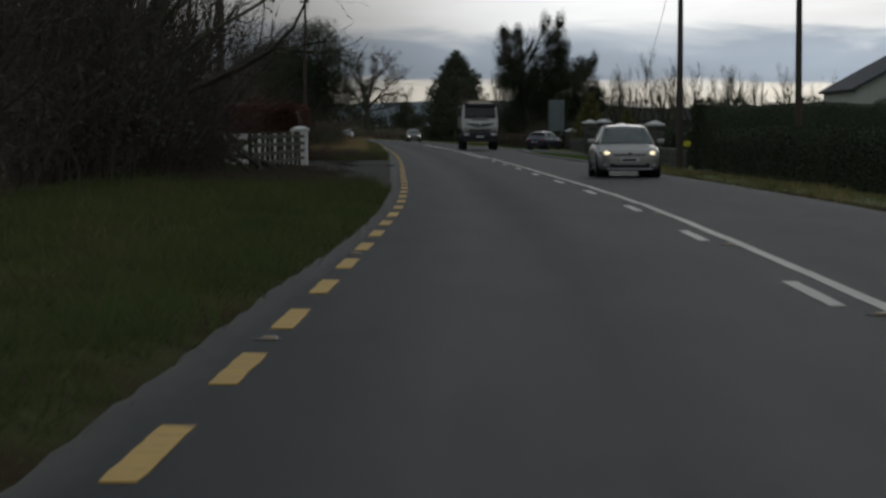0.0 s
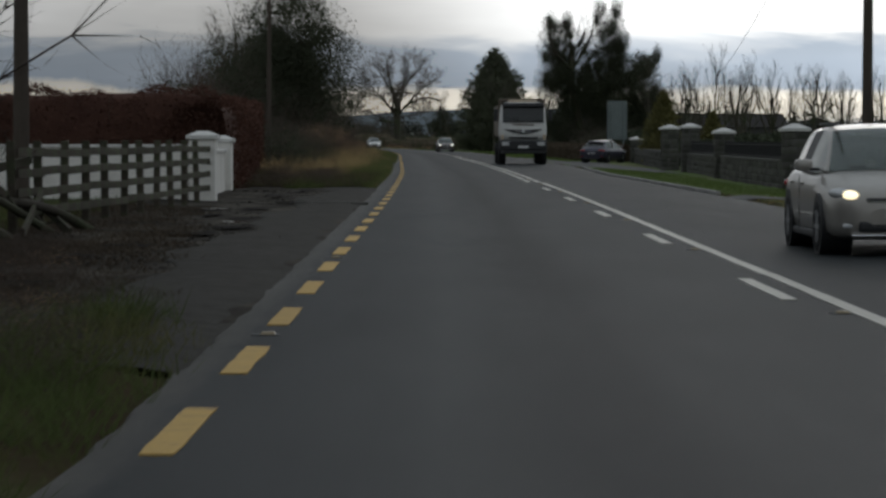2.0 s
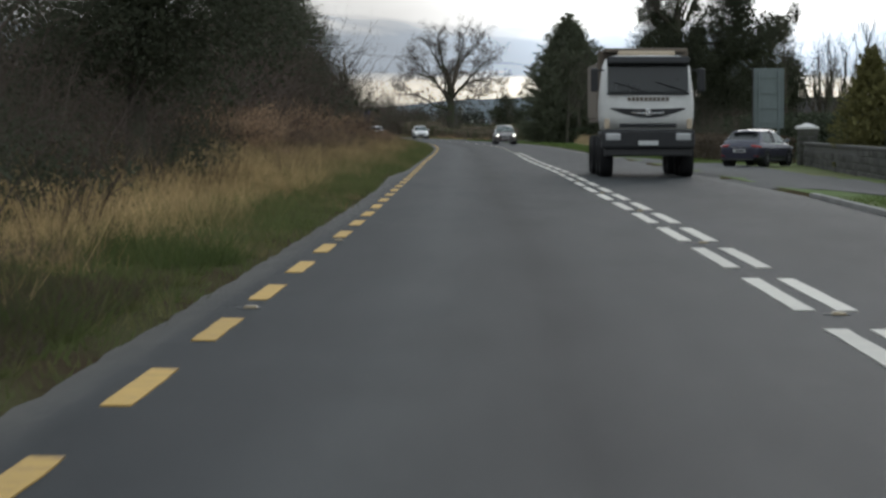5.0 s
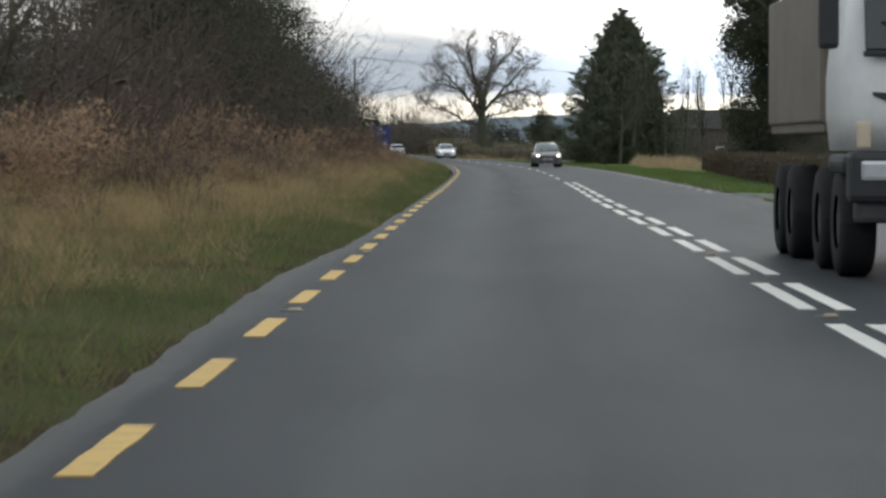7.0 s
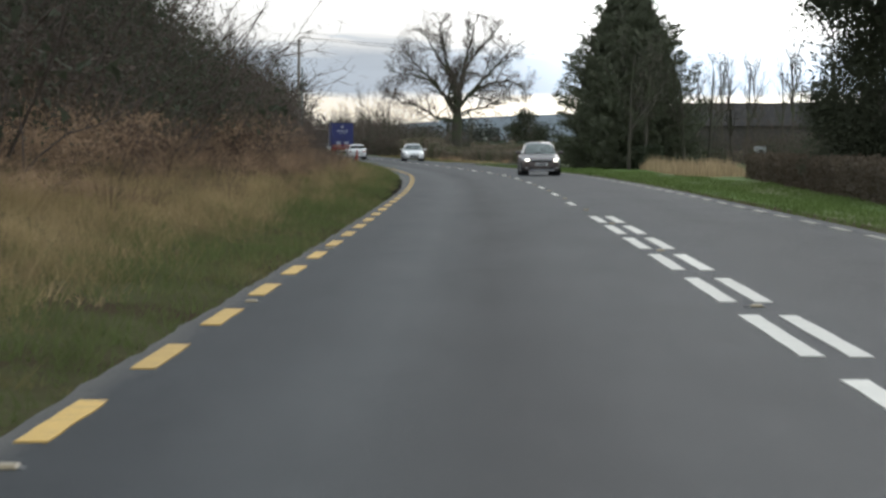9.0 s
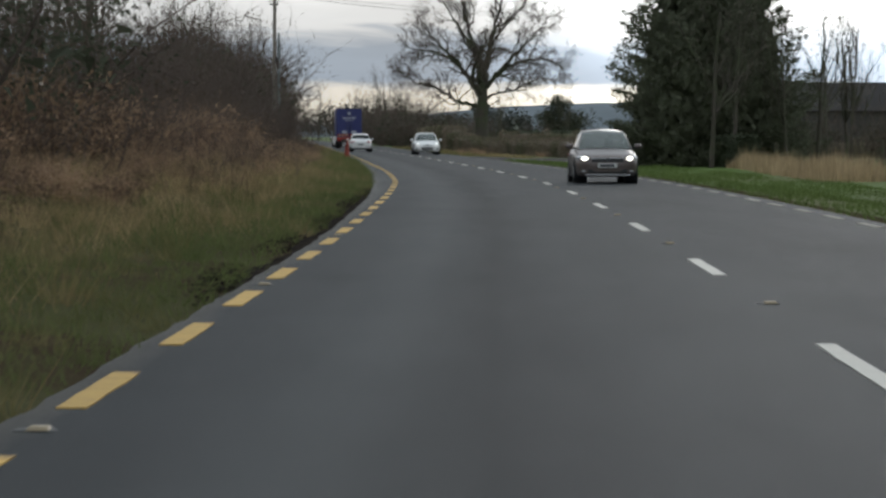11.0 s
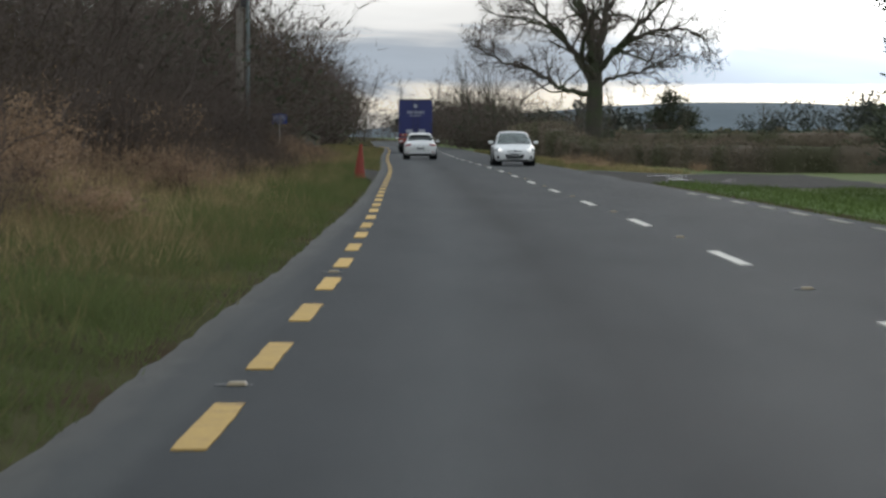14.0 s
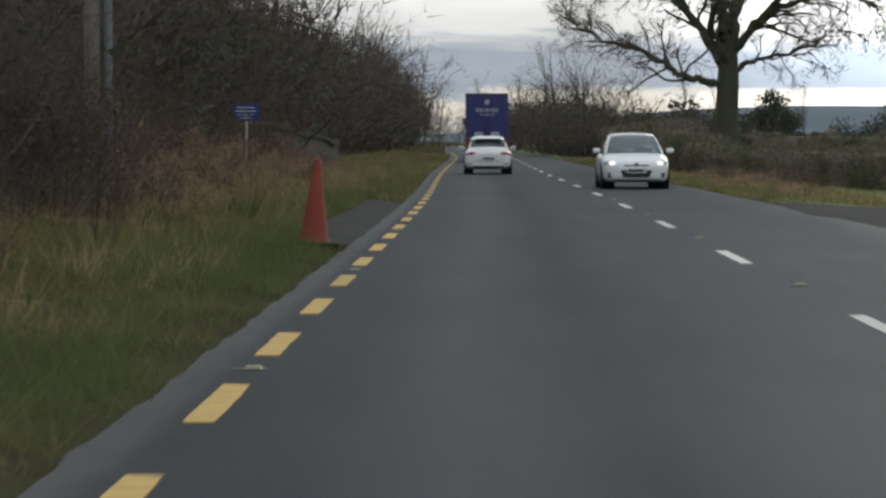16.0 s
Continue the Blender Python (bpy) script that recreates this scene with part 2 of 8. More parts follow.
MORTAR = mat("wall_mortar", (0.12, 0.117, 0.108), 0.95, vary=((3, 0.25), (25, 0.25)), bump=0.5, bump_scale=40)
RAIL_BLACK = mat("black_railing", (0.015, 0.015, 0.016), 0.5, vary=((6, 0.3),))
HOUSE_WHITE = mat("house_render", (0.5, 0.5, 0.48), 0.9, vary=((0.4, 0.1), (5, 0.1)), bump=0.2)
SLATE = mat("roof_slate", (0.075, 0.078, 0.085), 0.8, vary=((0.8, 0.25), (8, 0.25)), bump=0.5, bump_scale=10)
BARN_ROOF = mat("barn_roof_sheet", (0.045, 0.042, 0.04), 0.9, vary=((0.3, 0.2), (4, 0.2)))
WINDOW_DARK = mat("house_window", (0.04, 0.05, 0.06), 0.1, vary=((4, 0.1),))
BARK = mat("tree_bark", (0.085, 0.075, 0.062), 0.95, vary=((1.2, 0.3), (11, 0.35)), second=(0.075, 0.085, 0.05), second_scale=0.8,
           bump=0.8, bump_scale=14, rand=0.3)
TWIG = mat("winter_twigs", (0.118, 0.094, 0.079), 0.95, vary=((0.8, 0.25),), island=0.3, rand=0.25, translucent=0.25)
TWIG_PALE = mat("pale_birch_twigs", (0.16, 0.14, 0.115), 0.95, vary=((0.8, 0.25),), island=0.7, rand=0.3)
IVY = mat("ivy_leaves", (0.07, 0.078, 0.05), 0.78, vary=((0.5, 0.3),), island=0.3, rand=0.25, translucent=0.25)
CONIFER = mat("cypress_sprays", (0.112, 0.122, 0.082), 0.85, vary=((0.4, 0.35),), island=0.4, rand=0.2, translucent=0.12)
THUJA = mat("thuja_sprays", (0.17, 0.16, 0.062), 0.8, vary=((0.7, 0.3),), island=0.5, rand=0.2, translucent=0.25)
BEECH = mat("dead_beech_leaves", (0.105, 0.052, 0.038), 0.8, vary=((0.6, 0.4), (2.5, 0.25)), island=0.5, translucent=0.3)
HEDGE_BROWN = mat("leafless_hedge_brown", (0.2, 0.162, 0.122), 0.85, vary=((0.25, 0.4), (1.3, 0.3)), second=(0.12, 0.115, 0.07), second_scale=0.3, island=0.3, translucent=0.35)
HEDGE = mat("clipped_hedge_leaves", (0.055, 0.066, 0.04), 0.75, vary=((0.5, 0.35),), island=0.9, translucent=0.12)
BRAMBLE = mat("bramble_leaves", (0.092, 0.072, 0.052), 0.85, vary=((0.4, 0.35),), island=0.3, rand=0.25, translucent=0.3)
# bracken: random dead-frond tones that also stand in for shading between clumps
BRACKEN = mat("dead_bracken", (0.385, 0.262, 0.17), 0.9, second=(0.12, 0.083, 0.062), second_scale=1.2, second_cut=(0.45, 0.56), vary=((0.35, 0.4), (5.0, 0.35)), island=0.2, rand=0.5, translucent=0.4)
BLADE_LUSH = mat("lush_grass_blades", (0.12, 0.168, 0.05), 0.8, vary=((0.35, 0.35),), island=0.35, translucent=0.25)
BLADE_LONG = mat("long_dark_grass_blades", (0.09, 0.118, 0.04), 0.8, second=(0.14, 0.125, 0.055), second_scale=0.45, second_cut=(0.5, 0.68), vary=((0.35, 0.45), (1.5, 0.35)), island=0.25, translucent=0.4)
# winter twigs again, darkened: the near thicket's shade is in this colour
SHADED_TWIG = mat("shaded_twigs", (0.088, 0.072, 0.063), 0.95, vary=((0.8, 0.25),), island=0.3, rand=0.3, translucent=0.2)
BLADE = mat("green_grass_blades", (0.13, 0.145, 0.055), 0.8, second=(0.33, 0.25, 0.125), second_scale=0.9, second_cut=(0.42, 0.62), vary=((0.35, 0.35), (1.6, 0.25)), island=0.4, translucent=0.4)
BLADE_DULL = mat("dull_dead_grass_blades", (0.5, 0.37, 0.205), 0.85, second=(0.23, 0.175, 0.09), second_scale=0.9, second_cut=(0.42, 0.6), vary=((0.3, 0.4), (1.7, 0.35)), island=0.22, translucent=0.45)
EDGE_MUD = mat("dark_edge_mud", (0.036, 0.031, 0.026), 0.95, vary=((0.8, 0.3), (7, 0.35)), second=(0.018, 0.015, 0.013), second_scale=3.0, bump=0.7, bump_scale=16, spec=0.0)
BLADE_DRY = mat("dry_grass_blades", (0.46, 0.335, 0.175), 0.85, second=(0.2, 0.15, 0.078), second_scale=0.8, second_cut=(0.4, 0.62), vary=((0.3, 0.4), (1.7, 0.35)), island=0.22, translucent=0.45)
BLADE_STRIP = mat("roadside_grass_blades", (0.125, 0.152, 0.056), 0.8, second=(0.26, 0.205, 0.105), second_scale=0.5, second_cut=(0.51, 0.68), vary=((0.35, 0.4), (1.6, 0.35)), island=0.22, translucent=0.45)
BLADE_STRAW = mat("straw_grass_blades", (0.66, 0.475, 0.24), 0.85, second=(0.31, 0.22, 0.11), second_scale=0.8, second_cut=(0.42, 0.62), vary=((0.3, 0.35), (1.7, 0.3)), island=0.25, translucent=0.45)
REED = mat("dry_reed_stems", (0.40, 0.30, 0.18), 0.85, vary=((0.5, 0.3),), island=0.7, translucent=0.2)
# the blue-grey carries distance haze painted into the hills' base colour
HILL = mat("hazy_hill", (0.12, 0.15, 0.17), 1.0, vary=((0.003, 0.2), (0.02, 0.25)))
FAR_WOOD = mat("distant_wood", (0.075, 0.08, 0.07), 1.0, vary=((0.05, 0.3),), island=0.6)
YELLOW_PLASTIC = mat("yellow_marker", (0.62, 0.55, 0.03), 0.5, vary=((8, 0.15),))
LITTER = mat("orange_litter", (0.55, 0.12, 0.05), 0.6, vary=((20, 0.2),))
MUD = mat("wet_verge_mud", (0.028, 0.024, 0.02), 0.75, vary=((0.9, 0.3), (11, 0.35)), second=(0.05, 0.046, 0.036), second_scale=1.4, bump=0.9, bump_scale=30)
WIRE = mat("overhead_wire", (0.02, 0.02, 0.022), 0.6, vary=((3, 0.2),))

# asphalt: wheel paths and an oil streak follow the lane; right of it toned darker
ASPHALT = mat("asphalt", (0.027, 0.031, 0.0335), 0.64, vary=((0.25, 0.2), (1.1, 0.16), (7.0, 0.14), (90, 0.3)), bump=0.35, bump_scale=220)
an, al = ASPHALT.node_tree.nodes, ASPHALT.node_tree.links
a_uv = an.new("ShaderNodeUVMap")
a_uv.uv_map = "lane"
a_map = an.new("ShaderNodeMapping")
a_map.inputs["Scale"].default_value = (1.0, 0.02, 1.0)
al.new(a_uv.outputs[0], a_map.inputs[0])
a_no = an.new("ShaderNodeTexNoise")
a_no.inputs["Scale"].default_value, a_no.inputs["Detail"].default_value = 1.3, 3
al.new(a_map.outputs[0], a_no.inputs["Vector"])
a_sep = an.new("ShaderNodeSeparateXYZ")
al.new(a_uv.outputs[0], a_sep.inputs[0])
a_ramp = an.new("ShaderNodeValToRGB")
a_div = an.new("ShaderNodeMath")
a_div.operation = "MULTIPLY_ADD"
al.new(a_sep.outputs["X"], a_div.inputs[0])
a_div.inputs[1].default_value = 0.1
a_add = an.new("ShaderNodeMath")
a_add.operation = "MULTIPLY_ADD"
al.new(a_no.outputs["Fac"], a_add.inputs[0])
a_add.inputs[1].default_value, a_add.inputs[2].default_value = 0.06, 0.07
al.new(a_add.outputs[0], a_div.inputs[2])
al.new(a_div.outputs[0], a_ramp.inputs[0])
for e in range(8):
    a_ramp.color_ramp.elements.new(0.5)
for e, (p, g) in zip(a_ramp.color_ramp.elements, [(0.0, (1.3, 1.2, 1.05)), (0.066, (1.15, 1.1, 1.02)), (0.084, (0.78, 0.79, 0.81)), (0.15, (0.84, 0.85, 0.87)), (0.21, (1.1, 1.1, 1.1)),
                                                 (0.30, (0.6, 0.6, 0.6)), (0.38, (0.78, 0.79, 0.8)), (0.50, (0.78, 0.79, 0.8)), (0.70, (0.68, 0.69, 0.7)), (0.9, (0.86, 0.86, 0.86))]):
    e.position, e.color = p, (*g, 1)
a_bs = an["Principled BSDF"]
a_bs.inputs["Specular IOR Level"].default_value = 0.37
a_spec = an.new("ShaderNodeMath")
a_spec.operation = "MULTIPLY"
a_spec.inputs[1].default_value = 0.185
# blotches and worn grain in the sheen of the surface
a_map2 = an.new("ShaderNodeMapping")
a_map2.inputs["Scale"].default_value = (0.9, 0.13, 1.0)
al.new(a_uv.outputs[0], a_map2.inputs[0])
a_bl = an.new("ShaderNodeTexNoise")
a_bl.inputs["Scale"].default_value, a_bl.inputs["Detail"].default_value, a_bl.inputs["Roughness"].default_value = 1.0, 7, 0.65
al.new(a_map2.outputs[0], a_bl.inputs["Vector"])
a_br = an.new("ShaderNodeMapRange")
a_br.inputs["From Min"].default_value, a_br.inputs["From Max"].default_value = 0.3, 0.7
a_br.inputs["To Min"].default_value, a_br.inputs["To Max"].default_value = 0.72, 1.28
al.new(a_bl.outputs["Fac"], a_br.inputs["Value"])
a_bm = an.new("ShaderNodeMath")
a_bm.operation = "MULTIPLY"
al.new(a_ramp.outputs[0], a_bm.inputs[0])
al.new(a_br.outputs[0], a_bm.inputs[1])
al.new(a_bm.outputs[0], a_spec.inputs[0])
al.new(a_spec.outputs[0], a_bs.inputs["Specular IOR Level"])
a_old = a_bs.inputs["Base Color"].links[0].from_socket
a_mx = an.new("ShaderNodeVectorMath")
a_mx.operation = "MULTIPLY"
al.new(a_old, a_mx.inputs[0])
al.new(a_ramp.outputs[0], a_mx.inputs[1])
# dusty grit gathers outside the edge line, in ragged streaks
a_map3 = an.new("ShaderNodeMapping")
a_map3.inputs["Scale"].default_value = (3.0, 0.55, 1.0)
al.new(a_uv.outputs[0], a_map3.inputs[0])
a_gn = an.new("ShaderNodeTexNoise")
a_gn.inputs["Scale"].default_value, a_gn.inputs["Detail"].default_value, a_gn.inputs["Roughness"].default_value = 1.4, 8, 0.7
al.new(a_map3.outputs[0], a_gn.inputs["Vector"])
a_gu = an.new("ShaderNodeMath")
a_gu.operation = "MULTIPLY_ADD"
al.new(a_gn.outputs["Fac"], a_gu.inputs[0])
a_gu.inputs[1].default_value = 0.36
a_euv = an.new("ShaderNodeUVMap")
a_euv.uv_map = "edge"
a_esep = an.new("ShaderNodeSeparateXYZ")
al.new(a_euv.outputs[0], a_esep.inputs[0])
al.new(a_esep.outputs["X"], a_gu.inputs[2])
a_gr = an.new("ShaderNodeMapRange")
a_gr.inputs["From Min"].default_value, a_gr.inputs["From Max"].default_value = 0.46, 0.2
al.new(a_gu.outputs[0], a_gr.inputs["Value"])
a_gmx = an.new("ShaderNodeMix")
a_gmx.data_type = "RGBA"
al.new(a_gr.outputs[0], a_gmx.inputs["Factor"])
al.new(a_mx.outputs[0], a_gmx.inputs[6])
a_gmx.inputs[7].default_value = (0.088, 0.083, 0.074, 1)
al.new(a_gmx.outputs[2], a_bs.inputs["Base Color"])


# ---------------- plan of the road ----------------
EDGE = np.array([(-400, -9.0), (-120, -3.6), (0, -1.34), (16, -1.04), (32, -0.82), (48, -0.70), (64, -0.82), (80, -1.08), (96, -1.32), (112, -1.60),
                 (128, -1.93), (144, -2.27), (160, -2.68), (176, -3.17), (192, -3.64), (208, -4.16), (224, -4.68), (240, -5.14), (256, -5.65),
                 (272, -6.22), (288, -6.79), (304, -7.49), (320, -8.32), (336, -9.32), (352, -10.68), (368, -12.22), (384, -13.85), (400, -15.50),
                 (416, -17.13), (432, -18.81), (448, -20.59), (464, -22.41), (480, -24.21), (512, -27.66), (560, -32.78), (608, -38.22),
                 (672, -46.3), (1000, -85.0), (3500, -385.0)])
_fine_y = np.arange(-400.0, 3500.0, 1.0)
_k = np.exp(-0.5 * (np.arange(-24, 25) / 4.0) ** 2)
_fine_x = np.interp(_fine_y, EDGE[:, 0], EDGE[:, 1])
_fine_x[30:-30] = np.convolve(_fine_x, _k / _k.sum(), "same")[30:-30]
_fine_s = np.concatenate([[0], np.cumsum(np.hypot(np.diff(_fine_x), 1.0))])
_fine_s -= np.interp(0.0, _fine_y, _fine_s)


def edge_x(y):
    """x of the yellow edge line at y."""
    return np.interp(y, _fine_y, _fine_x)


def at_s(s, u):
    """Place and heading at s metres along the edge line, u metres to its right."""
    y = float(np.interp(s, _fine_s, _fine_y))
    x = float(edge_x(y))
    a = math.atan2(float(edge_x(y + 1) - edge_x(y - 1)), 2.0)
    return x + u, y, -a


def right_edge(y):
    return np.interp(y, [0, 60, 90, 120, 147, 160, 170, 240, 340, 400, 480], [7.9, 7.8, 7.7, 7.45, 7.25, 7.55, 7.8, 7.85, 7.8, 7.2, 6.9])


def left_edge(y):
    return np.interp(y, [0, 22, 25, 30, 36, 45, 62, 120, 178, 187, 191, 196, 200, 208, 214, 220, 240, 290, 297, 303, 315, 324, 331, 338, 350, 356, 366, 373, 380, 397, 405, 600],
                     [-0.46, -0.46, -0.44, -0.37, -0.33, -0.31, -0.36, -0.55, -0.5, -0.64, -0.67, -0.55, -0.43, -0.35, -0.37, -0.31, -0.3, -0.25, -0.27, -0.33, -0.4, -0.5, -0.58, -0.66, -0.65, -0.6, -0.58, -0.52, -0.46, -0.44, -0.45, -0.55])


def smooth(v, a, b):
    q = np.clip((v - a) / (b - a), 0, 1)
    return q * q * (3 - 2 * q)


def ground_z(u, y):
    """Height of the ground u metres right of the edge line, at y."""
    u, y = np.asarray(u, float), np.asarray(y, float)
    bank = 0.25 + 0.75 * smooth(y, 150, 215) - 0.45 * smooth(y, 430, 520)
    bank = bank * (1 - smooth(y, 58, 70) * (1 - smooth(y, 121, 140)))
    left = np.interp(-u, [0.55, 0.8, 1.3, 2.2, 3.6, 5.2, 7.5, 10, 16, 40], [-0.02, -0.015, 0.03, 0.12, 0.34, 0.62, 0.92, 1.05, 1.1, 0.6]) * bank
    left = np.where(-u < 1.0, np.interp(-u, [0.55, 1.0], [-0.02, 0.02]), np.maximum(left, 0.0))
    d = u - right_edge(y)
    right = np.interp(d, [0, 0.3, 1.5, 3.5, 8, 60], [-0.02, 0.02, -0.05, -0.27, -0.3, -0.2])
    right = right * (1 - 0.5 * smooth(y, 330, 420))
    flat = np.where(u < -0.55, left, np.where(d > 0, right, -0.05))
    bumps = 0.03 * np.sin(u * 1.9 + y * 0.37) * np.sin(y * 0.61 - u * 0.8)
    off = np.where(u < 0, -0.55 - u, d)
    return flat + bumps * np.clip(off - 0.8, 0, 1)


def mesh_np(name, verts, faces, material, smooth_faces=False):
    """A mesh from arrays: verts n x 3, faces m x 3 or m x 4."""
    verts, faces = np.asarray(verts, np.float32), np.asarray(faces, np.int32)
    me = bpy.data.meshes.new(name)
    me.vertices.add(len(verts))
    me.vertices.foreach_set("co", verts.ravel())
    k = faces.shape[1]
    me.loops.add(faces.size)
    me.loops.foreach_set("vertex_index", faces.ravel())
    me.polygons.add(len(faces))
    me.polygons.foreach_set("loop_start", np.arange(0, faces.size, k, dtype=np.int32))
    me.polygons.foreach_set("loop_total", np.full(len(faces), k, dtype=np.int32))
    if smooth_faces:
        me.polygons.foreach_set("use_smooth", np.ones(len(faces), dtype=bool))
    me.update()
    me.validate()
    me.materials.append(material)
    return me


def part(name, bm, material, parent, label=""):
    """Links a bmesh or a mesh as one object under a thing or a part."""
    if isinstance(bm, bmesh.types.BMesh):
        me = bpy.data.meshes.new(name)
        bm.normal_update()
        bm.to_mesh(me)
        bm.free()
        me.materials.append(material)
    else:
        me = bm
    ob = new(name, me)
    ob.parent = parent
    if name in ("limb", "tangle", "crown", "foliage", "dead_twig", "bare_top"):
        ob["kind"] = "stuff"
    if label:
        ob["label"] = label
    return ob


def empty(name, m, label, category, group=""):
    ob = new(name)
    ob.matrix_basis = m
    ob.empty_display_size = 0.2
    return tagged(ob, label, category, group)


def box(bm, cx, cy, cz, sx, sy, sz, bevel=0.0, rz=0.0, rx=0.0, taper=1.0):
    """A bevelled box added to bm, centred at (cx, cy, cz)."""
    r = bmesh.ops.create_cube(bm, size=1.0)
    vs = r["verts"]
    for v in vs:
        if v.co.z > 0:
            v.co.x *= taper
            v.co.y *= taper
    m = pose(cx, cy, cz, rx, 0, rz) @ Matrix.Diagonal((sx, sy, sz, 1))
    bmesh.ops.transform(bm, matrix=m, verts=vs)
    if bevel:
        es = list({e for v in vs for e in v.link_edges})
        bmesh.ops.bevel(bm, geom=es, offset=bevel, segments=2, affect="EDGES", profile=0.6)
    return bm


def boxed(*a, **k):
    return box(bmesh.new(), *a, **k)


def cyl(bm, p, q, r0, r1=None, n=14):
    """A tapered rod from p to q added to bm."""
    p, q = Vector(p), Vector(q)
    d = q - p
    m = Matrix.Translation((p + q) / 2) @ d.to_track_quat("Z", "Y").to_matrix().to_4x4()
    bmesh.ops.create_cone(bm, cap_ends=True, segments=n, radius1=r0, radius2=r0 if r1 is None else r1, depth=d.length, matrix=m)
    return bm


def rod(p, q, r0, r1=None, n=14):
    return cyl(bmesh.new(), p, q, r0, r1, n)


# ---------------- ground sheet ----------------
rows_y = np.concatenate([np.arange(-400, -20, 40), np.arange(-20, 620, 2.5), np.arange(620, 1000, 20), np.arange(1000, 3501, 250)])
left_u = [-2600, -900, -300, -120, -60, -40, -25, -16, -12, -10, -8.5, -7.5, -6.3, -5.2, -4.4, -3.6, -2.9, -2.2, -1.7, -1.3, -1.0, -0.8, -0.55, -0.3]
right_d = [-0.4, 0.0, 0.3, 0.8, 1.5, 2.4, 3.5, 5, 8, 12, 20, 40, 90, 250, 800, 2600]
gv = []
for y in rows_y:
    us = np.array(left_u + [float(right_edge(y)) + d for d in right_d])
    z = ground_z(us, np.full(len(us), y))
    z[23], z[24] = -0.06, -0.06
    gv.append(np.stack([edge_x(y) + us, np.full(len(us), y), z], 1))
nu, nr = len(gv[0]), len(gv)
gi = np.arange(nu * nr).reshape(nr, nu)
gf = np.stack([gi[:-1, :-1], gi[:-1, 1:], gi[1:, 1:], gi[1:, :-1]], -1).reshape(-1, 4)
ground_me = mesh_np("ground", np.concatenate(gv), gf, GRASS_SOIL, True)
ground_me.materials.append(FIELD)
mi = np.zeros((nr - 1, nu - 1), np.int32)
mi[:, :7] = 1
mi[:, -13:] = 1
ground_me.polygons.foreach_set("material_index", mi.ravel())
ground = tagged(new("ground", ground_me), "rough grass verges and winter fields beside the road", "ground", kind="structure")

# ---------------- road ----------------
ry = np.concatenate([np.arange(-400, -20, 20), np.arange(-20, 430, 0.5), np.arange(430, 620, 2.0), np.arange(620, 1001, 10)])
fr = np.array([0, 0.004, 0.03, 0.07, 0.2, 0.35, 0.5, 0.65, 0.8, 0.93, 0.996, 1.0])
rv, ruv, redge = [], [], []
for y in ry:
    wob = 0.012 * math.sin(y * 1.3) + 0.014 * math.sin(y * 3.7) + 0.012 * math.sin(y * 5.9 + 1)
    lo = float(left_edge(y)) - 0.03 + wob
    us = lo + fr * (float(right_edge(y)) + 0.04 - lo)
    z = np.where((fr == 0) | (fr == 1), -0.035, 0.0)
    rv.append(np.stack([edge_x(y) + us, np.full(len(us), y), z], 1))
    ruv.append(np.stack([us, np.full(len(us), y)], 1))
    redge.append(np.stack([us - lo, np.full(len(us), y)], 1))
nu, nr = len(fr), len(ry)
gi = np.arange(nu * nr).reshape(nr, nu)
rf = np.stack([gi[:-1, :-1], gi[:-1, 1:], gi[1:, 1:], gi[1:, :-1]], -1).reshape(-1, 4)
road_me = mesh_np("road", np.concatenate(rv), rf, ASPHALT, True)
lane = road_me.uv_layers.new(name="lane")
lane.data.foreach_set("uv", np.concatenate(ruv)[rf.ravel()].astype(np.float32).ravel())
edge_uv = road_me.uv_layers.new(name="edge")
edge_uv.data.foreach_set("uv", np.concatenate(redge)[rf.ravel()].astype(np.float32).ravel())
road = tagged(new("road", road_me), "grey two-lane asphalt road with worn wheel tracks", "road", kind="structure")


def paint_mesh(name, length, width, material, seed):
    """A painted bar with slightly ragged ends and sides, 5 mm thick."""
    rng = random.Random(seed)
    bm = bmesh.new()
    n = 7
    rings = []
    for i in range(n):
        y = length * i / (n - 1) + (rng.uniform(-0.02, 0.02) if i in (0, n - 1) else 0)
        w0, w1 = -width / 2 + rng.uniform(-0.006, 0.006), width / 2 + rng.uniform(-0.006, 0.006)
        rings.append([bm.verts.new((w0, y, -0.005)), bm.verts.new((w0, y, 0.005)), bm.verts.new((w1, y, 0.005)), bm.verts.new((w1, y, -0.005))])
    for a, b in zip(rings, rings[1:]):
        for i in range(3):
            bm.faces.new((a[i], a[i + 1], b[i + 1], b[i]))
    bm.faces.new(rings[0][::-1])
    bm.faces.new(rings[-1])
    bmesh.ops.recalc_face_normals(bm, faces=bm.faces[:])
    me = bpy.data.meshes.new(name)
    bm.to_mesh(me)
    bm.free()
    me.materials.append(material)
    return me


def lay(name, me, s, u):
    x, y, a = at_s(s, u)
    ob = new(name, me)
    ob.parent = road
    ob.matrix_basis = pose(x, y, 0.003, 0, 0, math.degrees(a))
    return ob


# left edge: broken yellow line, 2 m marks and 2 m gaps
ydash = [paint_mesh("yellow_dash", 2.0, 0.15, YELLOW, i) for i in range(4)]
for i in range(-2, 165):
    s = 4.0 * i + 2.51
    drift = float(np.interp(s, [11, 47, 84, 120, 188, 224, 283, 303, 339, 387, 420], [-0.06, -0.035, -0.068, -0.084, -0.116, -0.118, -0.055, -0.056, -0.015, -0.062, -0.07]))
    lay("yellow_dash", ydash[i % 4], s + float(np.interp(s, [84, 120, 188], [0.0, 0.02, 0.08])), drift)
rdash = [paint_mesh("edge_dash", 2.0, 0.14, PALE_YELLOW, i + 9) for i in range(3)]
